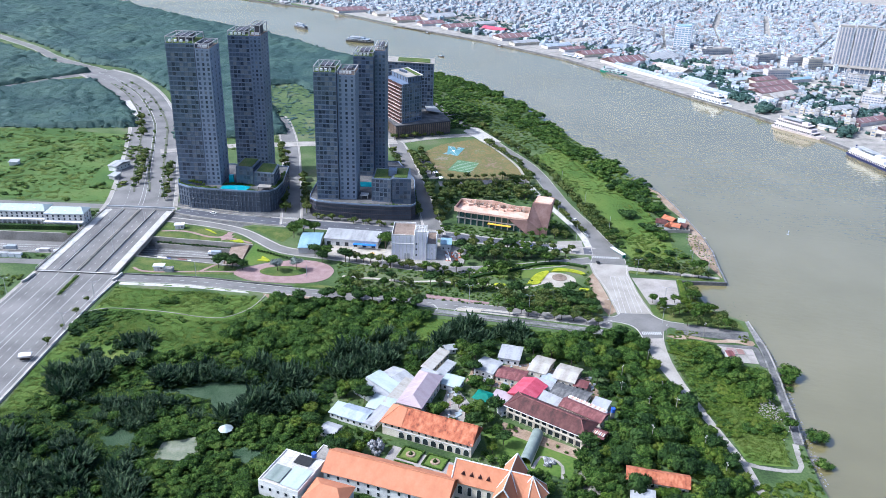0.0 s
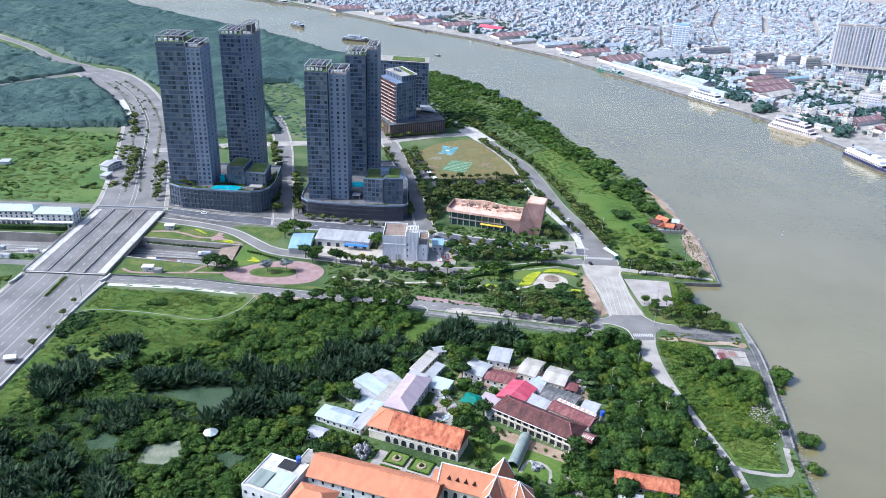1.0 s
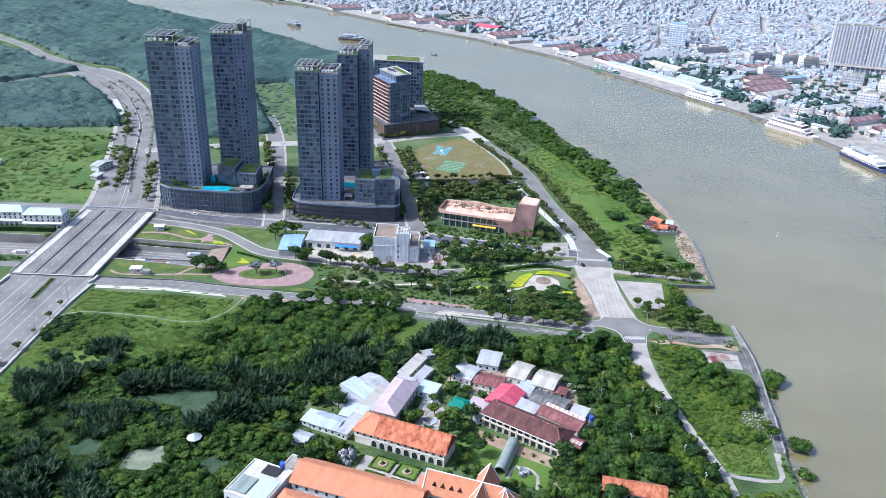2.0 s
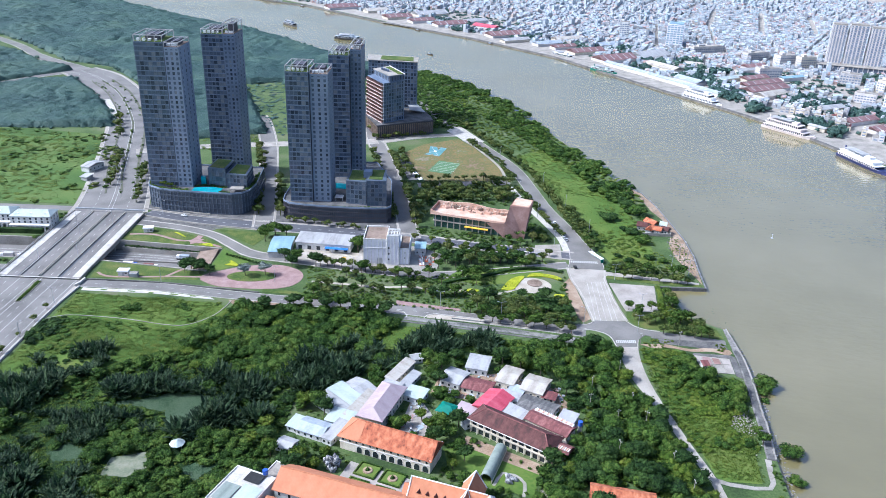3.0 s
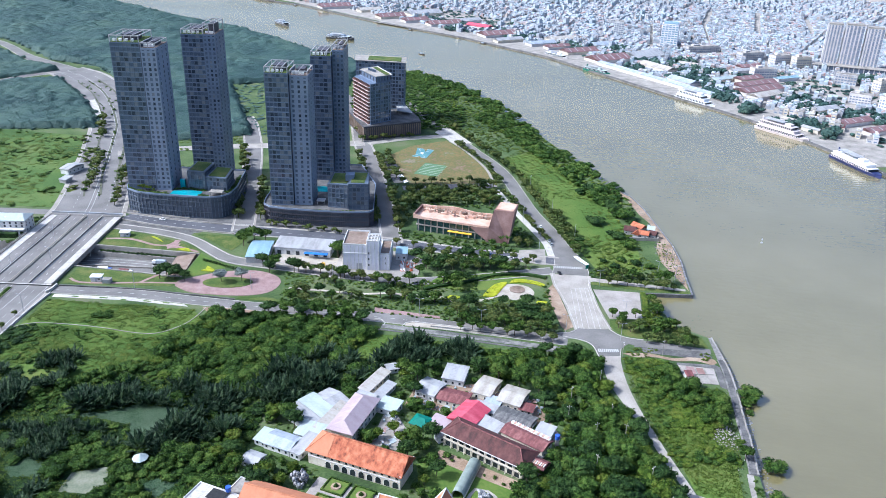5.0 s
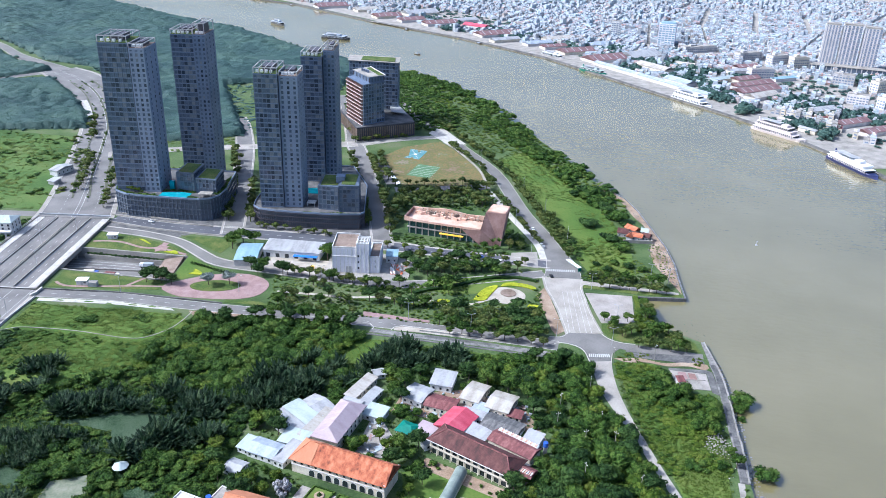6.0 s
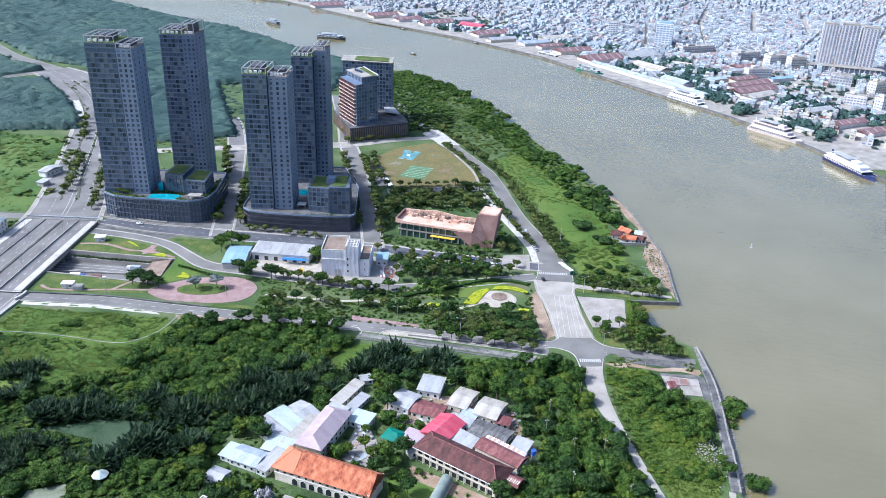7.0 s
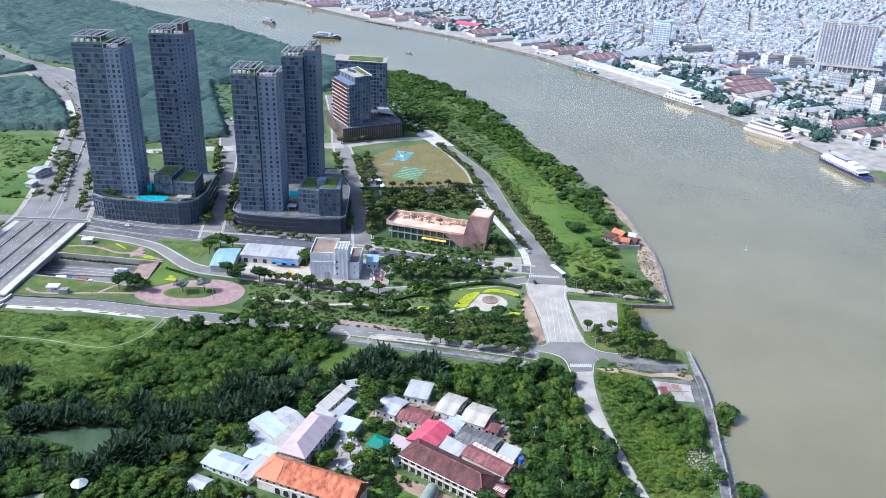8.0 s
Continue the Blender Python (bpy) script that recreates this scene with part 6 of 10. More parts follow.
gz = thing("garden_tent", -99, 289.6, 20, 0, "pale blue tent roof among bushes", "tent")
part("roof", tube(bmesh.new(), (0, 0, 2.4), (0, 0, 4.2), 3.4, 8, 0.1), M["tin_teal"], gz)
for k in range(4):
    a = math.tau * (k + 0.5) / 4
    part("post", boxes((2.2 * math.cos(a) - 0.06, 2.2 * math.cos(a) + 0.06, 2.2 * math.sin(a) - 0.06, 2.2 * math.sin(a) + 0.06, 0.0, 2.5)), M["steel"], gz)
# courtyard garden
patch("pavement_courtyard", [(-23.5, 285.5), (12, 272), (6, 257), (-29.5, 268.5)], 0.1, M["plot"], "sandy courtyard paths", "courtyard")
for x, y, w, d in ((-15.6, 279.8, 9.8, 8.6), (-4.8, 275.4, 9.8, 8.6), (-19, 271.6, 9, 5.4), (-7.8, 267.4, 9, 5.0)):
    p = thing("parterre", x, y, -20.5, 0.1, "clipped green parterre with a low hedge", "parterre", "courtyard parterres")
    part("lawn", boxes((-w / 2, w / 2, -d / 2, d / 2, 0.01, 0.12)), M["grass_bright"], p)
    part("hedge", boxes((-w / 2, w / 2, -d / 2, -d / 2 + 0.6, 0.125, 0.6), (-w / 2, w / 2, d / 2 - 0.6, d / 2, 0.125, 0.6), (-w / 2, -w / 2 + 0.6, -d / 2 + 0.61, d / 2 - 0.61, 0.125, 0.6), (w / 2 - 0.6, w / 2, -d / 2 + 0.61, d / 2 - 0.61, 0.125, 0.6)), M["leaf_mid"], p)
    if d > 6:
        part("bed", tube(bmesh.new(), (0, 0, 0.125), (0, 0, 0.5), 2.2, 16, 2.0), M["soil"], p)
        part("shrub", tube(bmesh.new(), (0, 0, 0.5), (0, 0, 1.9), 1.1, 9, 0.2), M["leaf_mid"], p)
patch("lawn_school", [(16, 296), (30, 300), (42, 290), (57, 283), (53, 268), (34, 273), (18, 283)], 0.08, M["grass_bright"], "mown school lawn", "lawn")
patch("soil_yard", [(22, 300), (26, 306), (66, 284), (62, 279)], 0.12, M["soil"], "bare earth in front of the hall", "yard")
patch("pavement_dorm", [(-5, 308), (7, 304), (11, 318), (4, 332), (-1, 330)], 0.1, M["pavement"], "grey dormitory yard", "yard")
patch("soil_village", [(8, 338), (28, 333), (40, 338), (68, 330), (74, 316), (80, 318), (70, 345), (45, 358), (12, 352)], 0.07, M["soil"], "littered village yard", "yard")
patch("pavement_east", [(56, 272), (63, 280), (70, 262), (66, 250), (58, 252)], 0.1, M["concrete"], "grey cracked yard", "yard")
rk = thing("rockery", -31, 281, 0, 0, "grey artificial rockery mound", "rockery")
rng = random.Random(3)
for k in range(34):
    bm = bmesh.new()
    bmesh.ops.create_icosphere(bm, subdivisions=1, radius=0.5 + rng.random() * 0.8)
    for v in bm.verts:
        v.co *= 0.7 + rng.random() * 0.6
        v.co.z *= 1.5
    part("rock", bm, M["stone"], rk).matrix_basis = pose(rng.uniform(-2.9, 2.9), rng.uniform(-2.7, 2.7), 0.4 + rng.random() * 4.0)
st = thing("grotto", 44.5, 277.5, 0, 0.08, "small grey garden grotto on the lawn", "grotto")
for k in range(7):
    bm = bmesh.new()
    bmesh.ops.create_icosphere(bm, subdivisions=1, radius=0.8 + rng.random() * 0.8)
    for v in bm.verts:
        v.co *= 0.7 + rng.random() * 0.6
    part("rock", bm, M["stone"], st).matrix_basis = pose(rng.uniform(-2, 2), rng.uniform(-2, 2), 0.4 + rng.random() * 1.2)
path_strip("path_garden", [(37, 274), (41, 282), (46, 281), (50, 276), (49, 268)], 1.4, "pale garden path", M["pavement"])

# ---- park kiosks, white villas, huts ----
for x, y, r in ((-195, 517, 10), (-186, 450.5, 5)):
    k = thing("kiosk", x, y, r, 0.1, "white service kiosk with a flat roof", "kiosk", "service kiosks")
    part("wall", boxes((-3, 3, -2, 2, 0, 3)), M["wall_white"], k)
    part("roof", boxes((-3.5, 3.5, -2.5, 2.5, 3.01, 3.3)), M["white_paint"], k)
    part("door", boxes((-0.6, 0.6, -2.08, -2.01, 0, 2.2)), M["steel"], k)
    part("louvre", boxes((1.2, 2.5, -2.06, -2.01, 1.2, 2.2)), M["concrete_dark"], k)
st = thing("market_stall", -216.5, 343, 12, 0.1, "dark awning stall with a white canvas roof", "stall")
part("counter", boxes((-2.4, 2.4, -1.5, -0.9, 0, 1.0)), M["bark"], st)
for x in (-2.6, 2.6):
    for y in (-1.6, 1.6):
        part("post", boxes((x - 0.07, x + 0.07, y - 0.07, y + 0.07, 0, 2.5)), M["steel"], st)
part("canopy", gable_bm(5.6, 3.6, 2.5, 3.2, 0.2, 0.08), M["white_paint"], st, "white canvas canopy")
part("awning", boxes((-3.4, 3.2, -3.4, -1.9, 2.2, 2.32)), M["tin_dark"], st, "dark awning")
house("grey_annex", "grey box annex beside a kiosk", "annex", -179, 448.5, 5, 3.6, 5, 2.4, 2.8, M["wall_grey"], M["concrete"], "flat")
for x, y, w in ((-314, 523, 46), (-275.5, 520.5, 27)):
    v = house("villa", "white villa with an arcade and a pale blue tin roof", "villa", x, y, w, 13, 3, 9.2, 11.6, M["wall_white"], M["tin_teal"], "hip", 4, 0.6, rows=(("front", int(w / 3.4), 6.6, 1.3, 1.5), ("front", int(w / 3.4), 4.3, 1.3, 1.5), ("right", 3, 6.6, 1.2, 1.5), ("right", 3, 4.3, 1.2, 1.5), ("right", 3, 1.0, 1.2, 1.6)), group="white villas")
    part("arcade", boxes((-w / 2, w / 2, -10, -6.55, 3.3, 4.0)), M["wall_white"], v)
    for k in range(int(w / 3.4) + 1):
        part("arcade_pier", boxes((-w / 2 + 3.35 * k, -w / 2 + 3.35 * k + 0.9, -10, -9.3, 0.02, 3.29)), M["wall_white"], v)
    for k in range(3):
        part("skylight", boxes((-w / 3 + k * w / 3 - 0.6, -w / 3 + k * w / 3 + 0.6, -4.4, -3.2, 9.9, 10.6)), M["white_paint"], v)
h = thing("hedge", -306, 506.0, 2, 0, "long dark clipped hedge before the villas", "hedge")
part("foliage", boxes((-44, 42, -1.5, 1.5, 0.02, 3.2)), M["leaf_dark"], h)
house("site_hut", "white site hut with a shallow roof", "hut", -287, 640, 8, 17, -20, 4.5, 6, M["wall_white"], M["tin_white"], rows=(("right", 4, 1.5, 1.2, 1.2),))
house("site_hut", "small white site hut", "hut", -281, 615, 6, 7, -20, 3, 4, M["wall_grey"], M["tin_white"], "shed")
house("ruined_hut", "broken white hut among weeds", "hut", -377, 640, 7, 6, 10, 3, 3.6, M["wall_white"], M["tin_white"], "shed")
for x, y, w, d, r, m in ((153.6, 556.5, 7, 8, -20, "tile_maroon"), (161, 562.5, 9, 6, -50, "tile_rust"), (168.4, 549.5, 5, 5, -30, "tile_maroon"), (162, 549.4, 7, 5, -25, "tile_rust"), (169, 558.4, 4.4, 3.6, -20, "tin_teal"), (156.8, 549, 4, 4, 60, "tile_rust")):
    house("river_house", "small riverside house with a worn red tile roof", "house", x, y, w, d, r, 3.4, 5.2, M["wall_grey"], M[m], rows=(("front", 2, 1, 1, 1.2),), group="riverside houses")
tagged(part("wall_compound", boxes((151, 171.4, 543, 543.5, 0.02, 2.4), (170.9, 171.4, 543.6, 560, 0.02, 2.4)), M["concrete"]), "grey compound wall of the riverside houses", "wall", kind="structure")
bs = thing("bus_shelter", 111.5, 500, -62, 0.12, "long white and teal bus shelter", "shelter")
part("roof", boxes((-7, 7, -1.3, 1.3, 2.7, 3.0)), M["white_paint"], bs)
part("back_panel", boxes((-7, 7, 1.1, 1.25, 0.2, 2.69)), M["tin_teal"], bs)
part("end_panel", boxes((6.8, 7, -1.2, 1.0, 0.2, 2.69)), M["tarp_green"], bs)

# ---- far bank: docks, ships, city ----
# the greyed maroon and red roofs have haze in their colour, no dust
DOCK = [
    ("haze-greyed maroon", 202, 1238, 55, 24, 28, "tin_dusty"), ("haze-greyed maroon", 237, 1188, 60, 32, 31, "tin_dusty"), ("broad white", 294, 1222, 58, 34, 34, "tin_white"), ("pale cream", 298, 1140, 54, 20, -56, "tin_cream"), ("low grey", 313, 1057, 40, 18, -57, "tin_grey"), ("very long pale", 277, 1070, 205, 11, -57.5, "tin_grey"),
    ("pale teal", 370, 1078, 43, 13, 32, "tin_teal"), ("maroon", 398, 1023, 68, 22, 31, "tin_dusty"), ("maroon", 402, 1054, 67, 18, 30, "tin_dusty"), ("maroon", 404, 1085, 40, 18, 28, "tin_dusty"), ("tan", 396, 994, 46, 18, 36, "tin_cream"), ("blue", 458, 1096, 36, 10, 26, "tin_blue"), ("white", 440, 933, 42, 15, 26, "tin_white"),
    ("maroon", 454, 883, 46, 16, 28, "tin_dusty"), ("maroon", 466, 852, 40, 16, 28, "tin_dusty"), ("white", 395, 846, 20, 7, -55, "tin_white"), ("cream", 384, 880, 18, 8, -55, "tin_cream"), ("haze-greyed red", -221, 1612, 60, 30, 30, "tin_dusty"), ("haze-greyed red", -104, 1512, 50, 26, 30, "tin_dusty"), ("haze-greyed red", -58, 1478, 46, 22, 30, "tin_dusty"),
    ("striped", -6, 1452, 60, 26, 28, "tin_dusty"), ("broad white", -47, 1562, 66, 30, 35, "tin_white"), ("pinkish red", 56, 1432, 46, 20, -38, "tin_red"), ("haze-greyed maroon", 84, 1362, 60, 28, 30, "tin_dusty"), ("white", 100, 1312, 48, 16, 30, "tin_white"), ("grey", 150, 1292, 46, 18, 28, "tin_grey"), ("haze-greyed maroon", 172, 1268, 40, 16, 28, "tin_dusty"),
    ("cream", 186, 1338, 50, 20, 26, "tin_cream"), ("grey", 246, 1300, 44, 18, 30, "tin_grey"), ("white", 36, 1492, 48, 20, 32, "tin_white"), ("cream", -150, 1580, 44, 22, 32, "tin_cream"), ("white", 410, 1135, 30, 12, 20, "tin_white"), ("brown", 430, 1165, 36, 16, 24, "tin_dusty"), ("cream", 346, 1164, 26, 14, -28, "tin_cream"), ("grey", 340, 1012, 26, 9, -57, "tin_grey"),
]
for k, (lab, x, y, w, d, r, m) in enumerate(DOCK):
    e = house("dock_shed", f"{lab} roofed dock shed with plain walls", "warehouse", x, y, w, d, r, 4.2, 4.2 + d * 0.17, M["wall_beige"] if k % 3 else M["wall_cream"], M[m], over=0.6, group="dock sheds")
    if m == "tin_dusty":
        # pale skylight strips down both slopes
        for j in range(int(w / 12)):
            for sy in (-1, 1):
                p = part("skylight", boxes((-0.7, 0.7, -d * 0.2, d * 0.2, 0, 0.12)), M["tin_white"], e)
                p.matrix_basis = pose(-w / 2 + 12 * (j + 0.55), sy * d * 0.26, 4.2 + d * 0.0816 + 0.26, -sy * math.degrees(math.atan(0.34)))
patch("pavement_quay", [(-130, 1462), (29, 1334), (153, 1199), (223, 1082), (272, 1001), (329, 912), (360, 856), (383, 796), (405, 732), (470, 740), (430, 815), (400, 880), (362, 945), (308, 1030), (262, 1110), (200, 1225), (110, 1330), (-60, 1480)], 0.12, M["concrete"], "pale dock apron along the quay", "quay")
patch("ground_city", [(-400, 1745), (-300, 1655), (-120, 1470), (40, 1335), (170, 1200), (240, 1085), (290, 1005), (345, 915), (380, 850), (400, 800), (425, 730), (900, 700), (1400, 2300), (-400, 2300)], 0.05, M["pavement"], "grey paved ground of the dense city", "ground")
for x, y, w, h in ((548, 1186, 20, 62), (571, 1177, 24, 63), (595, 1167, 22, 61)):
    e = thing("apartment_slab", x, y, -20, 0, "grey and beige apartment slab with rows of windows", "apartments", "apartment slabs")
    storeys(e, [(-w / 2, -8), (w / 2, -8), (w / 2, 8), (-w / 2, 8)], 0, h, 3.3, 4.4, M["tower_light"], M["wall_grey"], M["wall_beige"], (), 0.6, 0.4, 1.9)
    part("roof", boxes((-w / 2 + 1, w / 2 - 1, -7, 7, h + 0.01, h + 2)), M["concrete"], e)
e = thing("apartment_podium", 568, 1160, -20, 0, "dark glazed podium at the foot of the apartments", "podium")
part("body", boxes((-48, 46, -9, 8, 0, 9)), M["tower_mid"], e)
part("roof_slab", boxes((-49, 47, -10, 9, 9.01, 9.6)), M["concrete"], e)
for k in range(15):
    part("pier", boxes((-47 + 6.4 * k, -45.6 + 6.4 * k, -9.3, -9.01, 0, 9)), M["wall_grey"], e)
e = thing("office_block", 356, 1330, -18, 0, "blue and white office block", "office")
storeys(e, [(-13, -10), (13, -10), (13, 10), (-13, 10)], 0, 34, 3.4, 5.0, M["tin_blue"], M["wall_lilac"], M["wall_lilac"], (), 1.2, 0.3, 1.0)
part("roof", boxes((-11, 11, -8, 8, 34.01, 36)), M["tin_blue"], e)
CITY_BLOCKS = ((431, 1108, 32, 14, 13, 8, "wall_beige"), (482, 1192, 28, 14, 16, 22, "wall_beige"), (507, 1178, 24, 13, 17, 14, "wall_cream"), (395, 1282, 56, 14, 9, 20, "wall_grey"), (452, 1228, 40, 14, 12, 24, "wall_grey"), (286, 1392, 16, 12, 26, -12, "wall_white"), (532, 1086, 26, 12, 14, -30, "wall_grey"), (556, 1040, 20, 12, 16, 28, "wall_cream"), (504, 980, 24, 11, 12, -30, "wall_beige"), (528, 962, 18, 11, 14, 28, "wall_white"))
for x, y, w, d, h, r, m in CITY_BLOCKS:
    e = thing("city_block", x, y, r, 0, "pale flat roofed city block with window bands", "building", "city blocks")
    storeys(e, [(-w / 2, -d / 2), (w / 2, -d / 2), (w / 2, d / 2), (-w / 2, d / 2)], 0, h, 3.4, 3.6, M["tower_light"], M[m], M[m], (), 1.5, 0.35, 1.0)
    part("roof", boxes((-w / 2 + 0.5, w / 2 - 0.5, -d / 2 + 0.5, d / 2 - 0.5, h + 0.01, h + 0.5)), M["concrete"], e)
    part("stair_hut", boxes((-w * 0.3, -w * 0.1, -d * 0.2, d * 0.25, h + 0.51, h + 3.0)), M[m], e)


def in_poly(x, y, poly):
    """Which of the points lie in the polygon."""
    p = np.array(poly, float)
    inside = np.zeros(x.shape, bool)
    j = len(p) - 1
    for i in range(len(p)):
        hit = ((p[i, 1] > y) != (p[j, 1] > y)) & (x < (p[j, 0] - p[i, 0]) * (y - p[i, 1]) / (p[j, 1] - p[i, 1] + 1e-12) + p[i, 0])
        inside ^= hit
        j = i
    return inside


def big_mesh(name, verts, tris, mat, smooth=False):
    """One mesh object out of arrays of points and triangles."""
    me = bpy.data.meshes.new(name)
    me.vertices.add(len(verts))
    me.vertices.foreach_set("co", np.ascontiguousarray(verts, np.float32).ravel())
    n = len(tris)
    me.loops.add(3 * n)
    me.loops.foreach_set("vertex_index", np.ascontiguousarray(tris, np.int32).ravel())
    me.polygons.add(n)
    me.polygons.foreach_set("loop_start", np.arange(0, 3 * n, 3, dtype=np.int32))
    me.update(calc_edges=True)
    me.materials.append(mat)
    if smooth:
        me.shade_smooth()
    else:
        me.shade_flat()
    return new(name, me)


def strew(name, protos, pick, place, size, turn, mat, squash=None):
    """Copies of small meshes (points, triangles) joined into one object: pick, place, size and turn for each copy."""
    vs, ts, base = [], [], 0
    for k, (pv, pt) in enumerate(protos):
        idx = np.where(pick == k)[0]
        if not len(idx):
            continue
        c, s = np.cos(turn[idx])[:, None], np.sin(turn[idx])[:, None]
        sz = size[idx][:, None]
        sq = sz if squash is None else sz * squash[idx][:, None]
        x = (pv[None, :, 0] * c - pv[None, :, 1] * s) * sz + place[idx, 0][:, None]
        y = (pv[None, :, 0] * s + pv[None, :, 1] * c) * sz + place[idx, 1][:, None]
        z = pv[None, :, 2] * sq + place[idx, 2][:, None]
        vs.append(np.stack([x, y, z], 2).reshape(-1, 3))
        off = base + np.arange(len(idx)) * len(pv)
        ts.append((pt[None] + off[:, None, None]).reshape(-1, 3))
        base += len(idx) * len(pv)
    return big_mesh(name, np.concatenate(vs), np.concatenate(ts), mat)


BOX_T = np.array([(0, 1, 5), (0, 5, 4), (1, 2, 6), (1, 6, 5), (2, 3, 7), (2, 7, 6), (3, 0, 4), (3, 4, 7), (4, 5, 6), (4, 6, 7)])


def box_proto(w, d, h, z=0.0, dx=0.0, dy=0.0):
    v = [(dx + sx * w / 2, dy + sy * d / 2, zz) for zz in (z, z + h) for sx, sy in ((-1, -1), (1, -1), (1, 1), (-1, 1))]
    return np.array(v, float), BOX_T


def join_proto(*ps):
    v, t, n = [], [], 0
    for a, b in ps:
        v.append(a), t.append(b + n)
        n += len(a)
    return np.concatenate(v), np.concatenate(t)


def gable_proto(w, d, h, r):
    v = np.array([(-w / 2, -d / 2, 0), (w / 2, -d / 2, 0), (w / 2, d / 2, 0), (-w / 2, d / 2, 0), (-w / 2, -d / 2, h), (w / 2, -d / 2, h), (w / 2, d / 2, h), (-w / 2, d / 2, h), (-w / 2, 0, r), (w / 2, 0, r)], float)
    t = np.array([(0, 1, 5), (0, 5, 4), (1, 2, 6), (1, 6, 5), (2, 3, 7), (2, 7, 6), (3, 0, 4), (3, 4, 7), (4, 5, 9), (4, 9, 8), (6, 7, 8), (6, 8, 9), (7, 4, 8), (5, 6, 9)])
    return v, t


rs = np.random.RandomState(4)


def off_docks(x, y, margin):
    """Which of the points stand clear of the dock sheds."""
    ok = np.ones(x.shape, bool)
    for lab, cx, cy, w, d, r, m in DOCK:
        c, s = math.cos(radians(r)), math.sin(radians(r))
        ok &= ~((np.abs((x - cx) * c + (y - cy) * s) < w / 2 + margin) & (np.abs(-(x - cx) * s + (y - cy) * c) < d * 0.52 + margin))
    return ok


def keep_city(x, y):
    """Where the city stands: inland of the docks, clear of the sheds and blocks."""
    bank = np.interp(y, [700, 795, 855, 911, 1000, 1081, 1198, 1333, 1460, 1640, 1731, 2300], [460, 383, 360, 329, 272, 223, 153, 29, -120, -293, -451, -900])
    ok = (x - bank > 62) & (x < 500 + (y - 700) * 0.65) & (y < 2080)
    ok &= off_docks(x, y, 8.0)
    for cx, cy, rad in ((571, 1177, 42), (356, 1330, 22)) + tuple((q[0], q[1], q[2] * 0.5 + 5) for q in CITY_BLOCKS):
        ok &= np.hypot(x - cx, y - cy) > rad
    return ok, x - bank


# quarters of narrow row houses, back to back between lanes, each quarter with its own bearing
QUARTERS = [(330, 1150, -20), (520, 1000, -26), (200, 1380, -32), (420, 1420, -12), (60, 1600, -28), (300, 1650, -38), (560, 1600, -18), (700, 1350, -30), (480, 1880, -25), (150, 1880, -15), (750, 1850, -35), (-100, 1850, -40), (640, 1150, -22), (-180, 1680, -30)]
qc = np.array([(x, y) for x, y, _ in QUARTERS], float)
hx_, hy_, ht_ = [], [], []
for k, (cx, cy, deg) in enumerate(QUARTERS):
    u, row_ = np.meshgrid(np.arange(-260, 260, 5.4), np.arange(-16, 17))
    v = row_ * 14.2 + np.where(row_ % 2 == 0, 1.0, -1.0)
    u, v = u.ravel(), v.ravel() + rs.normal(0, 0.8, v.size)
    ok = np.mod(u + 260 + 30 * k, 92) > 7
    u, v = u[ok], v[ok]
    c, s = math.cos(radians(deg)), math.sin(radians(deg))
    x, y = cx + u * c - v * s, cy + u * s + v * c
    near = np.argmin(np.hypot(x[:, None] - qc[None, :, 0], y[:, None] - qc[None, :, 1]), axis=1) == k
    hx_.append(x[near]), hy_.append(y[near]), ht_.append(np.full(near.sum(), radians(deg)))
gx, gy, turn = np.concatenate(hx_), np.concatenate(hy_), np.concatenate(ht_)
city_ok, inland = keep_city(gx, gy)
green = np.sin(gx * 0.013 + 1) + np.sin(gy * 0.017 + gx * 0.004) + rs.normal(0, 0.5, gx.size)
houses = city_ok & ((green < 0.55) | (inland > 280)) & (rs.rand(gx.size) > 0.1)
hx_, hy_, turn = gx[houses], gy[houses], turn[houses] + rs.normal(0, 0.03, houses.sum()) + math.pi * rs.randint(0, 2, houses.sum())
# the houses nearest the docks stand as things of their own


def town_house(label, d, h, wall, roof):
    e = thing("town_house", 0, 0, 0, 0, label, "house", "town houses")
    part("body", boxes((-2.6, 2.6, -d / 2, d / 2, 0, h)), wall, e)
    part("roof", boxes((-2.75, 2.75, -d / 2 - 0.2, d / 2 + 0.2, h + 0.004, h + 0.45)), roof, e)
    part("stair_hut", boxes((-0.6, 1.8, d * 0.1, d * 0.34, h + 0.46, h + 2.3)), wall, e)
    for k in range(max(1, int(h / 3.2))):
        part("window", boxes((-1.5, 1.5, -d / 2 - 0.06, d / 2 + 0.06, 0.9 + 3.1 * k, 2.2 + 3.1 * k)), M["tower_light"], e)
    return e


HOUSE_KINDS = [("pale grey narrow town house with a flat roof", 12, 4.0, "wall_grey", "concrete"), ("beige two-storey town house with a tin roof", 13, 6.6, "wall_beige", "tin_grey"), ("cream town house with a rusty roof", 12, 4.4, "wall_cream", "tin_maroon"), ("bluish town house with a pale roof", 13, 7.0, "wall_grey", "tin_teal"), ("tall grey town house with a roof terrace", 14, 9.0, "wall_grey", "concrete"), ("tall cream town house with a flat roof", 13, 7.5, "wall_cream", "wall_grey"), ("three-storey white town house with a red roof", 12, 6.4, "wall_white", "tin_dusty")]
protos_ = [town_house(lab, d, h, M[a], M[b]) for lab, d, h, a, b in HOUSE_KINDS]
order = np.argsort(np.hypot(hx_, hy_))
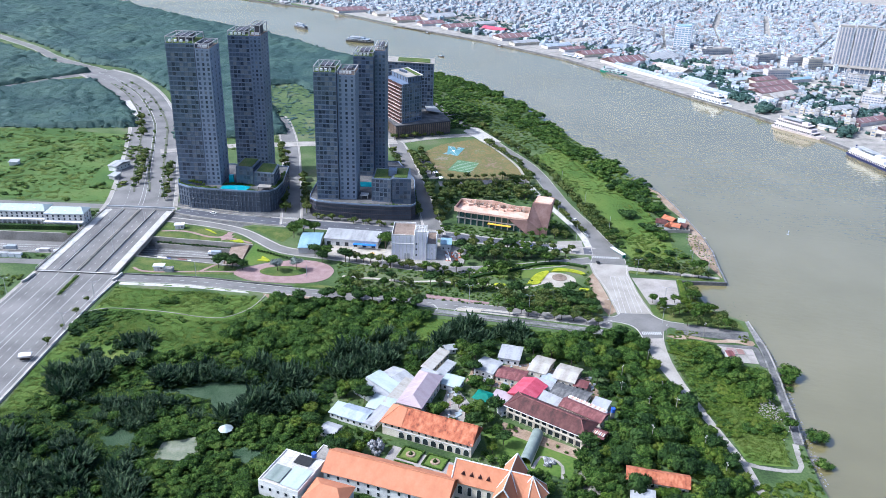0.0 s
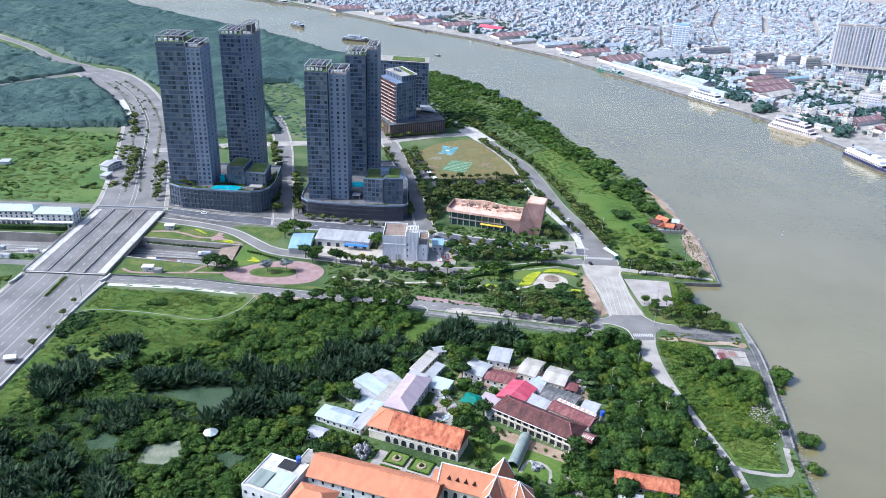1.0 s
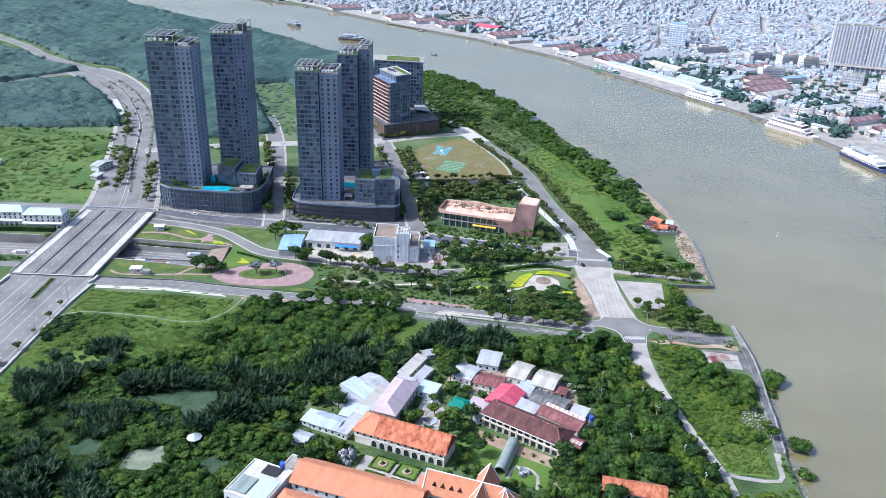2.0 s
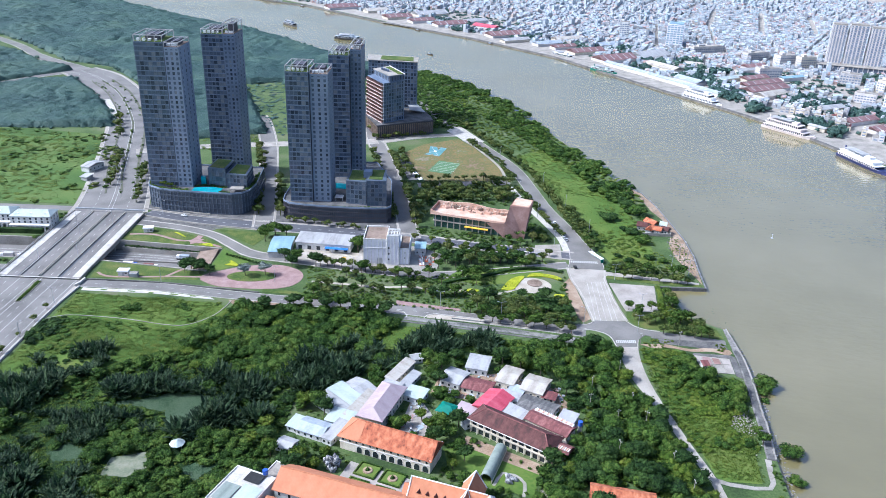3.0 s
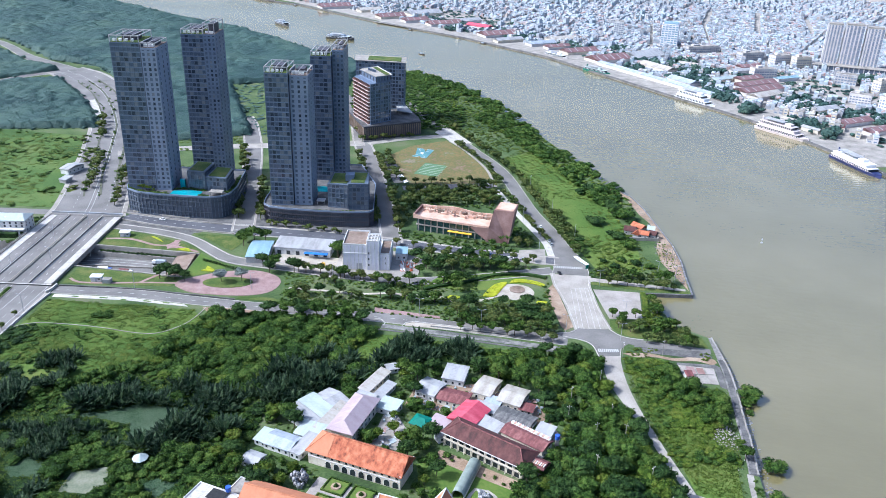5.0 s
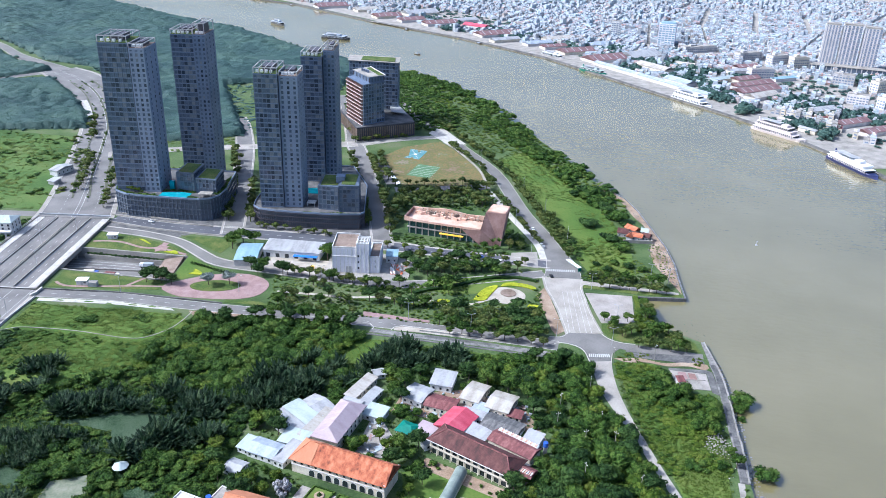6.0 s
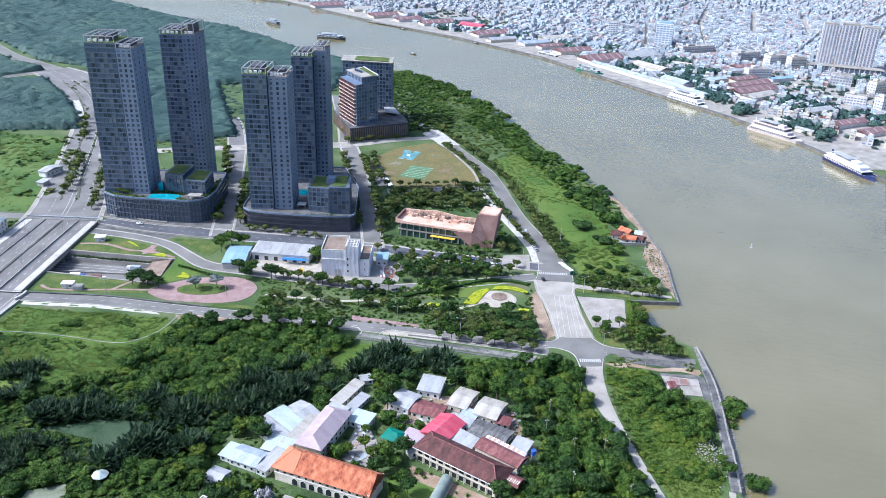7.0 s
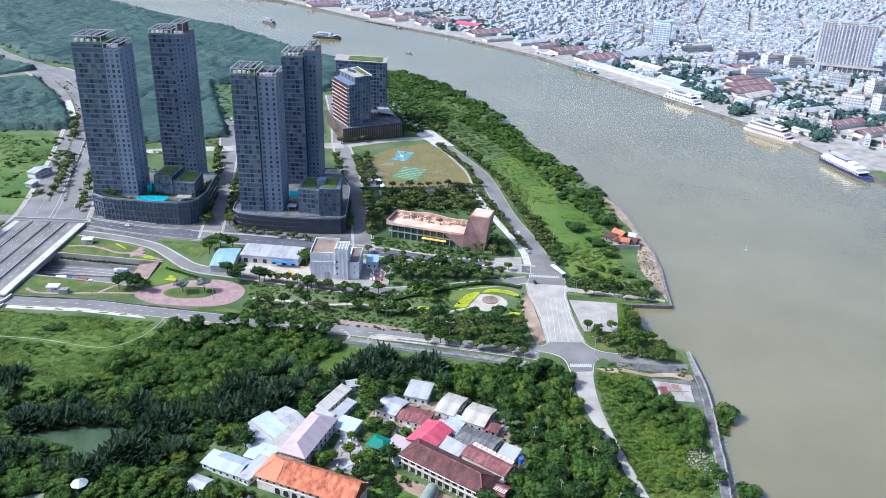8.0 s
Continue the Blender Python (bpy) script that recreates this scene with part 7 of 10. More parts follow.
for k, i in enumerate(order[:56]):
    m_ = pose(float(hx_[i]), float(hy_[i]), 0.05, 0, 0, math.degrees(float(turn[i])))
    if k < 7:
        protos_[k].matrix_basis = m_
    else:
        copy_thing(protos_[(k * 5 + k // 7) % 7], m_)
rest = np.sort(order[56:])
hx_, hy_, turn = hx_[rest], hy_[rest], turn[rest]
nh = len(hx_)
flat = [join_proto(box_proto(5.2, d, h), box_proto(2.4, 3.4, 1.6, h, 0.6, d * 0.22), box_proto(5.0, d * 0.3, 0.45 * k, h, 0, -d * 0.3)) for k, (h, d) in enumerate(((3.2, 12), (4.4, 13), (6, 13), (8, 14), (11, 14)), 1)]
pick = rs.choice(5, nh, p=[0.3, 0.34, 0.22, 0.1, 0.04])
place = np.stack([hx_, hy_, np.zeros(nh)], 1)
low = rs.rand(nh) < 0.5
M["city"] = material("city_plaster", [(0.2891, 0.2957, 0.3053), (0.3277, 0.3815, 0.4256), (0.3854, 0.391, 0.3885), (0.4432, 0.4578, 0.4534), (0.4047, 0.3243, 0.2684), (0.2698, 0.3815, 0.4256), (0.4047, 0.4388, 0.4626)], 0.02, 0.3, 0.8, 0, island=True, vary=0.8)
M["city_roof"] = material("city_tin_roofs", [(0.2601, 0.2833, 0.302), (0.318, 0.1795, 0.1373), (0.3084, 0.3777, 0.4302), (0.4625, 0.4911, 0.4943), (0.2891, 0.2172, 0.1831), (0.3468, 0.3966, 0.4209)], 0.02, 0.3, 0.6, 0, island=True, vary=0.8)
size = rs.uniform(0.88, 1.08, nh)
tagged(strew("city_houses", flat, pick[~low], place[~low], size[~low], turn[~low], M["city"]), "dense pale flat-roofed city houses across the river", "houses", kind="stuff")
gab = [gable_proto(5.3, 13, 4, 5.4), gable_proto(5.3, 14, 5.5, 7), gable_proto(5.3, 11, 3.4, 4.6)]
tagged(strew("city_tin_roofs", gab, rs.randint(0, 3, low.sum()), place[low], size[low], turn[low], M["city_roof"]), "dense tin-roofed city houses across the river", "houses", kind="stuff")

# ---- ships ----


def hull_bm(L, W, z0, z1, taper=0.25, stern=0.85):
    bm = bmesh.new()
    sec = []
    for k in range(13):
        t = k / 12
        x = -L / 2 + L * t
        w = W / 2 * (stern + (1 - stern) * min(1, t * 5)) * (1 if t < 1 - taper else max(0.04, math.cos((t - 1 + taper) / taper * math.pi / 2) ** 0.7))
        rise = 1.2 * max(0, (t - 0.75) / 0.25) ** 2
        sec.append([bm.verts.new(p) for p in ((x, -w * 0.7, z0), (x, -w, z1 + rise), (x, w, z1 + rise), (x, w * 0.7, z0))])
    for a, b in zip(sec, sec[1:]):
        for j in range(4):
            bm.faces.new((a[j], b[j], b[(j + 1) % 4], a[(j + 1) % 4]))
    bm.faces.new(sec[0]), bm.faces.new(sec[-1][::-1])
    bmesh.ops.recalc_face_normals(bm, faces=bm.faces[:])
    return bm


def ship(label, a, b, width, decks, hull, deckm, name="cruise_ship"):
    a, b = Vector(a), Vector(b)
    c = (a + b) / 2
    L = (b - a).length
    e = thing(name, c[0], c[1], math.degrees(math.atan2(b[1] - a[1], b[0] - a[0])), -1.6, label, "ship", "moored ships")
    part("hull", hull_bm(L, width, -0.8, 2.6), hull, e)
    z = 2.62
    for k in range(decks):
        x0, x1 = -L * 0.46 + k * L * 0.03, L * (0.34 - 0.06 * k)
        part("deck_house", boxes((x0 + 0.6, x1 - 0.6, -width * 0.42, width * 0.42, z, z + 2.3)), M["glass"] if k % 2 == 0 else deckm, e)
        part("deck_slab", boxes((x0, x1, -width * 0.47, width * 0.47, z + 2.31, z + 2.75)), deckm, e)
        n = max(3, int((x1 - x0) / 2.3))
        pm = cached(("mullion", name, round(width, 1), k), lambda: boxes((-0.3, 0.3, -width * 0.44, width * 0.44, 0, 2.28)), deckm)
        for i in range(n):
            put("mullion", pm, e, pose(x0 + 1.6 + (x1 - x0 - 3.2) * i / (n - 1), 0, z + 0.01))
        z += 2.77
    for s in (-1, 1):
        part("rail", boxes((-L * 0.45, L * 0.42, s * width * 0.46 - 0.05, s * width * 0.46 + 0.05, 3.5, 3.62)), M["white_paint"], e)
    part("sun_canopy", boxes((-L * 0.36, L * 0.02, -width * 0.36, width * 0.36, z + 2.3, z + 2.5)), M["tin_white"], e)
    part("canopy_post", boxes(*[(x, x + 0.2, y - 0.1, y + 0.1, z, z + 2.29) for x in (-L * 0.35, -L * 0.2, -L * 0.02) for y in (-width * 0.33, width * 0.33)]), M["steel"], e)
    part("funnel", tube(bmesh.new(), (-L * 0.4, 0, z), (-L * 0.41, 0, z + 3.2), 0.9, 10, 0.7), hull, e)
    part("wheelhouse", boxes((L * 0.05, L * 0.16, -width * 0.25, width * 0.25, z, z + 2.2)), deckm, e)
    part("mast", boxes((L * 0.1 - 0.15, L * 0.1 + 0.15, -0.15, 0.15, z + 2.21, z + 6)), M["steel"], e)
    return e


ship("white three-deck river cruise ship", (288, 985), (320, 936), 11, 3, M["white_paint"], M["white_paint"])
ship("cream and red restaurant ship with many windows", (344, 862), (379, 811), 12, 3, M["wall_blush"], M["wall_blush"])
ship("navy and white river cruise ship", (385, 766), (402, 705), 12, 2, M["navy_paint"], M["white_paint"])
ship("dark grey ferry with a pale deck", (-184, 1297), (-140, 1284), 15, 1, M["concrete_dark"], M["tin_grey"], "ferry")
ship("grey tug in midstream", (-290, 1417), (-264, 1388), 9, 1, M["concrete_dark"], M["tin_grey"], "tug")
ship("green barge moored at the docks", (196, 1126), (225, 1093), 8, 1, M["tarp_green"], M["tin_teal"], "barge")
ship("pale barge moored at the docks", (152, 1222), (180, 1190), 8, 1, M["wall_grey"], M["white_paint"], "barge")
ship("grey barge moored at the docks", (-410, 1735), (-350, 1675), 14, 1, M["steel"], M["wall_grey"], "barge")
for k, (x, y) in enumerate(((-30, 1190), (-350, 1700), (-300, 1628), (-60, 1395), (60, 1292))):
    b = thing("small_boat", x, y, -40, -1.6, "small dark wooden boat on the river", "boat", "small boats")
    part("hull", hull_bm(11, 3, -0.3, 0.9), M["bark"], b)
    part("cabin", boxes((-3.5, 0.5, -1, 1, 0.92, 2.2)), M["tin_grey"], b)
by = thing("buoy", 246.5, 551.5, 0, -1.6, "pale river buoy with a mast", "buoy")
part("float", tube(bmesh.new(), (0, 0, -0.6), (0, 0, 0.6), 0.9, 14, 0.75), M["wall_grey"], by)
part("mast", tube(bmesh.new(), (0, 0, 0.6), (0, 0, 3.6), 0.18, 8, 0.1), M["steel"], by)
part("topmark", tube(bmesh.new(), (0, 0, 2.6), (0, 0, 3.3), 0.45, 8, 0.2), M["wall_grey"], by)

# ---- plants ----

def ico_arrays(sub=1):
    bm = bmesh.new()
    bmesh.ops.create_icosphere(bm, subdivisions=sub, radius=1.0)
    bm.verts.ensure_lookup_table()
    v = np.array([p.co[:] for p in bm.verts])
    t = np.array([[q.index for q in f.verts] for f in bm.faces])
    bm.free()
    return v, t


IV1, IT1 = ico_arrays(1)


def crown_proto(seed, r=1.0, h=1.0, lumps=7, leaves=160, leaf=0.16, low=0.25, core=0.86):
    """A crown of lumps, each a rough core set with small leaf sprays that face outwards. Unit size; its foot is at z 0."""
    g = np.random.RandomState(seed)
    vs, ts, n = [], [], 0
    cs, rad = [], []
    for k in range(lumps):
        t = math.tau * (k + g.rand() * 0.6) / lumps
        q = 0 if k == 0 else 0.35 + 0.3 * g.rand()
        cs.append((math.cos(t) * q * r, math.sin(t) * q * r, low + h * (0.55 if k == 0 else 0.2 + 0.4 * g.rand())))
        rad.append(r * (0.5 if k == 0 else 0.28 + 0.2 * g.rand()))
    for c, q in zip(cs, rad):
        w = IV1 * (q * core) * (0.8 + 0.4 * g.rand(len(IV1), 1))
        w[:, 2] *= 0.85 * h
        vs.append(w + np.array(c)), ts.append(IT1 + n)
        n += len(w)
    pick = g.choice(lumps, leaves, p=np.array(rad) ** 2 / (np.array(rad) ** 2).sum())
    d = g.normal(size=(leaves, 3))
    d[:, 2] = np.abs(d[:, 2]) * 0.9 - 0.25
    d /= np.linalg.norm(d, axis=1)[:, None]
    pos = np.array(cs)[pick] + d * np.array(rad)[pick][:, None] * np.array([1, 1, 0.85 * h]) * (0.85 + 0.35 * g.rand(leaves, 1))
    nrm = d + g.normal(0, 0.55, (leaves, 3))
    nrm /= np.linalg.norm(nrm, axis=1)[:, None]
    u = np.cross(nrm, g.normal(size=(leaves, 3)))
    u /= np.linalg.norm(u, axis=1)[:, None]
    v = np.cross(nrm, u)
    s = leaf * (0.6 + 0.8 * g.rand(leaves, 1))
    quad = np.stack([pos - u * s, pos - v * s * 0.7 - nrm * s * 0.25, pos + u * s, pos + v * s * 0.7 - nrm * s * 0.25], 1).reshape(-1, 3)
    f = np.arange(leaves)[:, None] * 4 + n
    vs.append(quad)
    ts.append(np.concatenate([f + np.array([0, 1, 2]), f + np.array([0, 2, 3])]))
    return np.concatenate(vs), np.concatenate(ts)


def nipa_proto(seed, fronds=15, segs=3):
    """A clump of arching palm fronds, each a folded strip."""
    g = np.random.RandomState(seed)
    vs, ts, n = [], [], 0
    for k in range(fronds):
        a = math.tau * (k + g.rand() * 0.8) / fronds
        up = 0.75 + 0.5 * g.rand()
        bend = 0.25 + 0.45 * g.rand()
        L = 0.8 + 0.4 * g.rand()
        w = 0.1 + 0.04 * g.rand()
        dx, dy = math.cos(a), math.sin(a)
        rows = []
        for i in range(segs + 1):
            t = i / segs
            out, z = L * (0.12 + bend * t ** 1.5), L * up * (t - 0.32 * bend * t * t * 1.6)
            ww = w * (0.35 + 1.3 * t) * (1 - 0.85 * max(0, t - 0.6) / 0.4)
            rows += [(dx * out - dy * ww, dy * out + dx * ww, z - ww * 0.5), (dx * out, dy * out, z), (dx * out + dy * ww, dy * out - dx * ww, z - ww * 0.5)]
        vs.append(np.array(rows))
        for i in range(segs):
            o = n + 3 * i
            for j in (0, 1):
                ts += [(o + j, o + j + 3, o + j + 4), (o + j, o + j + 4, o + j + 1)]
        n += len(rows)
    return np.concatenate(vs), np.array(ts)


def tuft_proto(seed, blades=18):
    """A low clump of grass or creeper leaves."""
    g = np.random.RandomState(seed)
    pos = g.normal(0, 0.4, (blades, 3))
    pos[:, 2] = 0.12 + 0.3 * g.rand(blades) * np.exp(-2 * (pos[:, 0] ** 2 + pos[:, 1] ** 2))
    nrm = g.normal(0, 0.5, (blades, 3)) + np.array([0, 0, 1.0])
    nrm /= np.linalg.norm(nrm, axis=1)[:, None]
    u = np.cross(nrm, g.normal(size=(blades, 3)))
    u /= np.linalg.norm(u, axis=1)[:, None]
    v = np.cross(nrm, u)
    s = 0.1 + 0.13 * g.rand(blades, 1)
    quad = np.stack([pos - u * s, pos - v * s * 0.8 - nrm * s * 0.2, pos + u * s, pos + v * s * 0.8 - nrm * s * 0.2], 1).reshape(-1, 3)
    f = np.arange(blades)[:, None] * 4
    return quad, np.concatenate([f + np.array([0, 1, 2]), f + np.array([0, 2, 3])])


NEAR = [crown_proto(k, 1.0, 0.8, 9, 230, 0.096, core=0.95) for k in range(5)]
BUSH = [crown_proto(20 + k, 1.0, 0.55, 5, 70, 0.11, 0.05, 0.98) for k in range(4)]
SHRUB = [crown_proto(25 + k, 1.0, 0.6, 2, 26, 0.16, 0.05, 1.0) for k in range(5)]
LOWB = [crown_proto(50 + k, 1.0, 0.55, 3, 16, 0.14, 0.05, 1.0) for k in range(5)]
FAR = [crown_proto(40 + k, 1.0, 0.75, 4, 20, 0.24, 0.1, 1.0) for k in range(4)]
NIPA = [nipa_proto(60 + k) for k in range(4)]
TUFT = [tuft_proto(80 + k) for k in range(4)]

# things that plants keep clear of: x, y, half extents along the turned axes, turn
CLEAR = [(-7.2, 292.8, 23, 8, -20), (-22.5, 258.5, 28, 9, -17), (22, 252.5, 26, 9, -17), (46.9, 304.4, 23, 8.5, -33), (-13.6, 321.5, 15.5, 7, 71.5), (-62.7, 258, 10.5, 12, -21), (-49.5, 268.5, 7.5, 7.5, -21), (-46, 247.5, 9, 7, -17),
         (88.5, 267.5, 14, 5, -11), (37.3, 286.3, 12, 4, 71), (-8.5, 276, 17, 12, -20.5), (17, 322, 5.5, 5, -25), (-31, 281, 4, 4, 0), (-99, 289.6, 4, 4, 0), (80, 256, 5, 4, -11)] + [(x, y, w / 2 + 1.2, d / 2 + 1.2, r) for _, x, y, w, d, r, *_ in TIN]


def is_clear(x, y, margin=0.0):
    ok = np.ones(x.shape, bool)
    for cx, cy, hw, hd, r in CLEAR:
        c, s = math.cos(radians(r)), math.sin(radians(r))
        u, v = (x - cx) * c + (y - cy) * s, -(x - cx) * s + (y - cy) * c
        ok &= ~((np.abs(u) < hw + margin) & (np.abs(v) < hd + margin))
    return ok


def spots(seed, poly, step, jitter=0.45):
    """Scattered places in a polygon."""
    g = np.random.RandomState(seed)
    p = np.array(poly, float)
    x, y = np.meshgrid(np.arange(p[:, 0].min(), p[:, 0].max(), step), np.arange(p[:, 1].min(), p[:, 1].max(), step))
    x, y = x.ravel() + g.uniform(-jitter, jitter, x.size) * step, y.ravel() + g.uniform(-jitter, jitter, x.size) * step
    k = in_poly(x, y, poly)
    return x[k], y[k], g


def grow(name, label, seed, poly, step, protos, lo, hi, mat, avoid=(), squash=(0.8, 1.2), gap=0.0, margin=1.0, lines=(), clump=0.0, category="plants", sink=0.0):
    """A thicket: clumps of the sizes lo to hi strewn in a polygon, clear of buildings and of the polygons in avoid. gap: how patchy."""
    x, y, g = spots(seed, poly, step)
    ok = is_clear(x, y, margin)
    for q in avoid:
        ok &= ~in_poly(x, y, q)
    for line_, clear_ in lines:
        for q in line_:
            ok &= np.hypot(x - q[0], y - q[1]) > clear_
    if clump:
        v = np.array([noise.noise(Vector((a * clump, b * clump, seed + 0.5))) for a, b in zip(x, y)])
        ok &= v > -0.22
        x, y, v = x[ok], y[ok], v[ok]
        n = len(x)
        return tagged(strew(name, protos, g.randint(0, len(protos), n), np.stack([x, y, np.full(n, -sink)], 1), lo + (hi - lo) * np.clip(0.35 + 1.1 * v + 0.25 * g.rand(n), 0, 1.15), g.rand(n) * math.tau, mat, squash[0] + (squash[1] - squash[0]) * g.rand(n)), label, category, kind="stuff")
    if gap:
        v = np.array([noise.noise(Vector((a * 0.045, b * 0.045, seed))) for a, b in zip(x, y)])
        ok &= v > -0.5 + gap
    x, y = x[ok], y[ok]
    n = len(x)
    if not n:
        return None
    return tagged(strew(name, protos, g.randint(0, len(protos), n), np.stack([x, y, np.full(n, -sink)], 1), lo + (hi - lo) * g.rand(n) ** 1.3, g.rand(n) * math.tau, mat, squash[0] + (squash[1] - squash[0]) * g.rand(n)), label, category, kind="stuff")


POND = [[(-148, 318.6), (-127, 323), (-116, 329), (-96, 328.5), (-97, 315), (-101.5, 305), (-110.5, 306), (-113, 314), (-130, 318)], [(-153, 282), (-146.7, 289), (-138, 286.7), (-136.5, 278), (-147.5, 277)], [(-125, 270), (-124.5, 281.3), (-111.5, 285.7), (-107.3, 276.3), (-110.6, 269.4)], [(-94, 275.5), (-88.4, 280.2), (-79, 278.2), (-85.5, 269)]]
POND_RIM = [[(sum(q[0] for q in p) / len(p) * -0.16 + x * 1.16, (sum(q[1] for q in p) / len(p)) * -0.16 + y * 1.16 - 2.5) for x, y in p] for p in POND]
CENTRE = [(-56, 277), (-53, 324), (-31, 346), (-15, 375), (7, 365), (31, 375), (64, 366), (80, 328), (68, 293), (58, 254), (40, 240), (-80, 238)]
MEADOW = [(-203, 425), (-118, 419), (-108, 409), (-111, 372), (-126, 360), (-150, 344), (-160, 330), (-190, 312), (-200, 284), (-205, 262), (-208, 330)]
GROVE = [(-116, 415), (-81, 418), (-34, 416), (-14, 404), (-19, 392), (-42, 345), (-67, 338), (-106, 345), (-125, 372)]
NIPAS = [[(-192, 352.5), (-178, 362.5), (-162, 368.5), (-155, 362.5), (-157, 344.5), (-162, 334.5), (-171, 334.5), (-188, 345.5)], [(-199, 332.5), (-186, 338.5), (-171, 334.5), (-162, 315.5), (-176, 307.5), (-189, 311.5)], [(-150, 332.5), (-144, 338.5), (-130, 346.5), (-119, 339.5), (-107, 350.5), (-90, 345.5), (-67, 347.5), (-52, 368.5), (-34, 382.5), (-30, 370.5), (-43, 349.5), (-57, 333.5), (-80, 327.5), (-96, 327.5), (-116, 327.5), (-127, 321.5), (-140, 322.5)], [(-201, 286.5), (-193, 297.5), (-176, 306.5), (-155, 310.5), (-129, 312.5), (-113, 307.5), (-110.5, 297.5), (-130, 295.5), (-143, 286.5), (-154, 278.5), (-160, 272.5), (-180, 274.5), (-197, 279.5)], [(-197, 281), (-179, 276), (-156, 266), (-146, 275), (-129, 270), (-121, 255), (-121, 236), (-180, 230)], [(-105, 293.5), (-94, 320.5), (-70, 328.5), (-63, 319.5), (-65, 311.5), (-88, 298.5), (-93, 290.5)], [(-60, 334), (-52, 346), (-36, 362), (-22, 378), (-16, 372), (-24, 354), (-36, 342), (-48, 332)], [(-21, 362.5), (-4, 379.5), (-3, 394.5), (42, 389.5), (42, 375.5), (-2, 370.5), (-18, 351.5)]]
GRASS_NE = [(-34, 397), (-14, 402), (60, 390), (89, 385), (89, 380), (41, 378), (-12, 372), (-22, 352)]
for k, p in enumerate(POND):
    patch(f"ground_pond_{k + 1}", p, 0.12, M["marsh"] if k == 2 else M["reed"], "marshy clearing of grey-green reeds", "marsh", 0.2)
    grow("reeds", "grey-green marsh reeds in a clearing", 100 + k, p, 1.3, TUFT, 0.7, 1.2, M["reed"], gap=0.3 if k == 2 else 0.0)
for k, p in enumerate(NIPAS):
    grow("nipa_palms", "dark dense nipa palm thicket", 110 + k, p, 2.7, NIPA, 3.4 if k != 3 else 2.6, 7.4 if k != 3 else 5.0, M["leaf_nipa"], avoid=POND + POND_RIM, clump=0.085)
    grow("nipa_undergrowth", "dark undergrowth between nipa palms", 115 + k, p, 4.8, SHRUB, 1.6, 3.2, M["leaf_dark"], avoid=POND + POND_RIM)
# flat sheet in the dark foliage colour below the palms
patch("ground_thicket", [(-207, 236), (-207, 300), (-190, 340), (-130, 350), (-80, 345), (-56, 325), (-58, 277), (-84, 238)], 0.06, M["leaf_dark"], "dark green ground sheet under the thicket", "ground", 0.1)
patch("ground_meadow", MEADOW, 0.09, M["grass_bright"], "rough bright grass ground of a meadow", "meadow", 0.12)
patch("ground_bank_meadow", [(121, 389), (140, 388), (144, 381), (144, 362), (163, 361), (158, 330), (153, 300), (150, 282), (132, 283), (129, 305), (123, 335), (121, 364)], 0.09, M["grass_bright"], "rank grass ground of the river bank", "meadow", 0.12)
MEADOW_PATH = smooth_line([(-207, 393), (-198, 398), (-180, 398), (-161, 396), (-140, 392), (-128, 393), (-117.5, 403.5), (-113, 416), (-112, 423)], 1.0)
grow("meadow_creeper", "bright creeper and grass meadow", 120, MEADOW, 1.85, TUFT, 1.1, 2.3, M["leaf_meadow"], avoid=NIPAS, lines=[(MEADOW_PATH, 1.6)], squash=(0.35, 0.7))
grow("meadow_bushes", "light green bushes in a rough meadow", 121, MEADOW, 3.8, BUSH, 0.7, 2.6, M["leaf_meadow"], avoid=NIPAS, clump=0.07, squash=(0.2, 0.42), lines=[(MEADOW_PATH, 3.6)])
grow("meadow_shrubs", "dark shrubs in a rough meadow", 122, MEADOW, 4.4, BUSH, 1.0, 3.2, M["leaf_mid"], avoid=NIPAS, gap=0.62, squash=(0.6, 1.0), lines=[(MEADOW_PATH, 4.0)])
DARK_SCRUB = [[(-211, 376), (-207, 391), (-196, 399), (-192, 387), (-201, 366)], [(-190, 391), (-185, 391), (-185, 384), (-190, 384)], [(-123, 385), (-116, 385), (-116, 377), (-123, 377)], [(-170, 412), (-160, 413), (-160, 406), (-170, 406)], [(-142, 415), (-130, 416), (-130, 409), (-142, 409)]]
for k, q in enumerate(DARK_SCRUB):
    grow("dark_scrub", "dark leafy scrub standing in the meadow", 210 + k, q, 3.0, BUSH, 1.8, 3.6, M["leaf_dark"] if k == 0 else M["leaf_mid"], squash=(0.7, 1.2), margin=0.0)
grow("pond_scrub", "dense dark bushes between the ponds", 216, [(-140, 292), (-130, 298), (-110, 303), (-107, 293), (-113, 287), (-125, 283), (-135, 286)], 3.2, BUSH, 2.0, 3.8, M["leaf_mid"], squash=(0.7, 1.1))
grow("grove_trees", "leafy green trees in a dense grove", 123, GROVE, 5.0, NEAR, 2.2, 6.4, M["leaf_mid"], avoid=NIPAS, squash=(0.7, 1.15), lines=[(MEADOW_PATH, 8.0)])
grow("grove_light_trees", "fine-leaved light green trees of the grove", 249, GROVE, 7.5, NEAR, 2.2, 5.6, M["leaf_light"], avoid=NIPAS, squash=(0.6, 0.95), lines=[(MEADOW_PATH, 8.0)], gap=0.2)
grow("grove_bushes", "leafy green undergrowth of a grove", 124, GROVE, 4.6, SHRUB, 1.8, 3.2, M["leaf_light"], lines=[(MEADOW_PATH, 4.5)])
UNDER = [(-188, 236), (-199, 292), (-190, 335), (-160, 340), (-120, 372), (-60, 345), (-56, 325), (-58, 277), (-84, 238)]
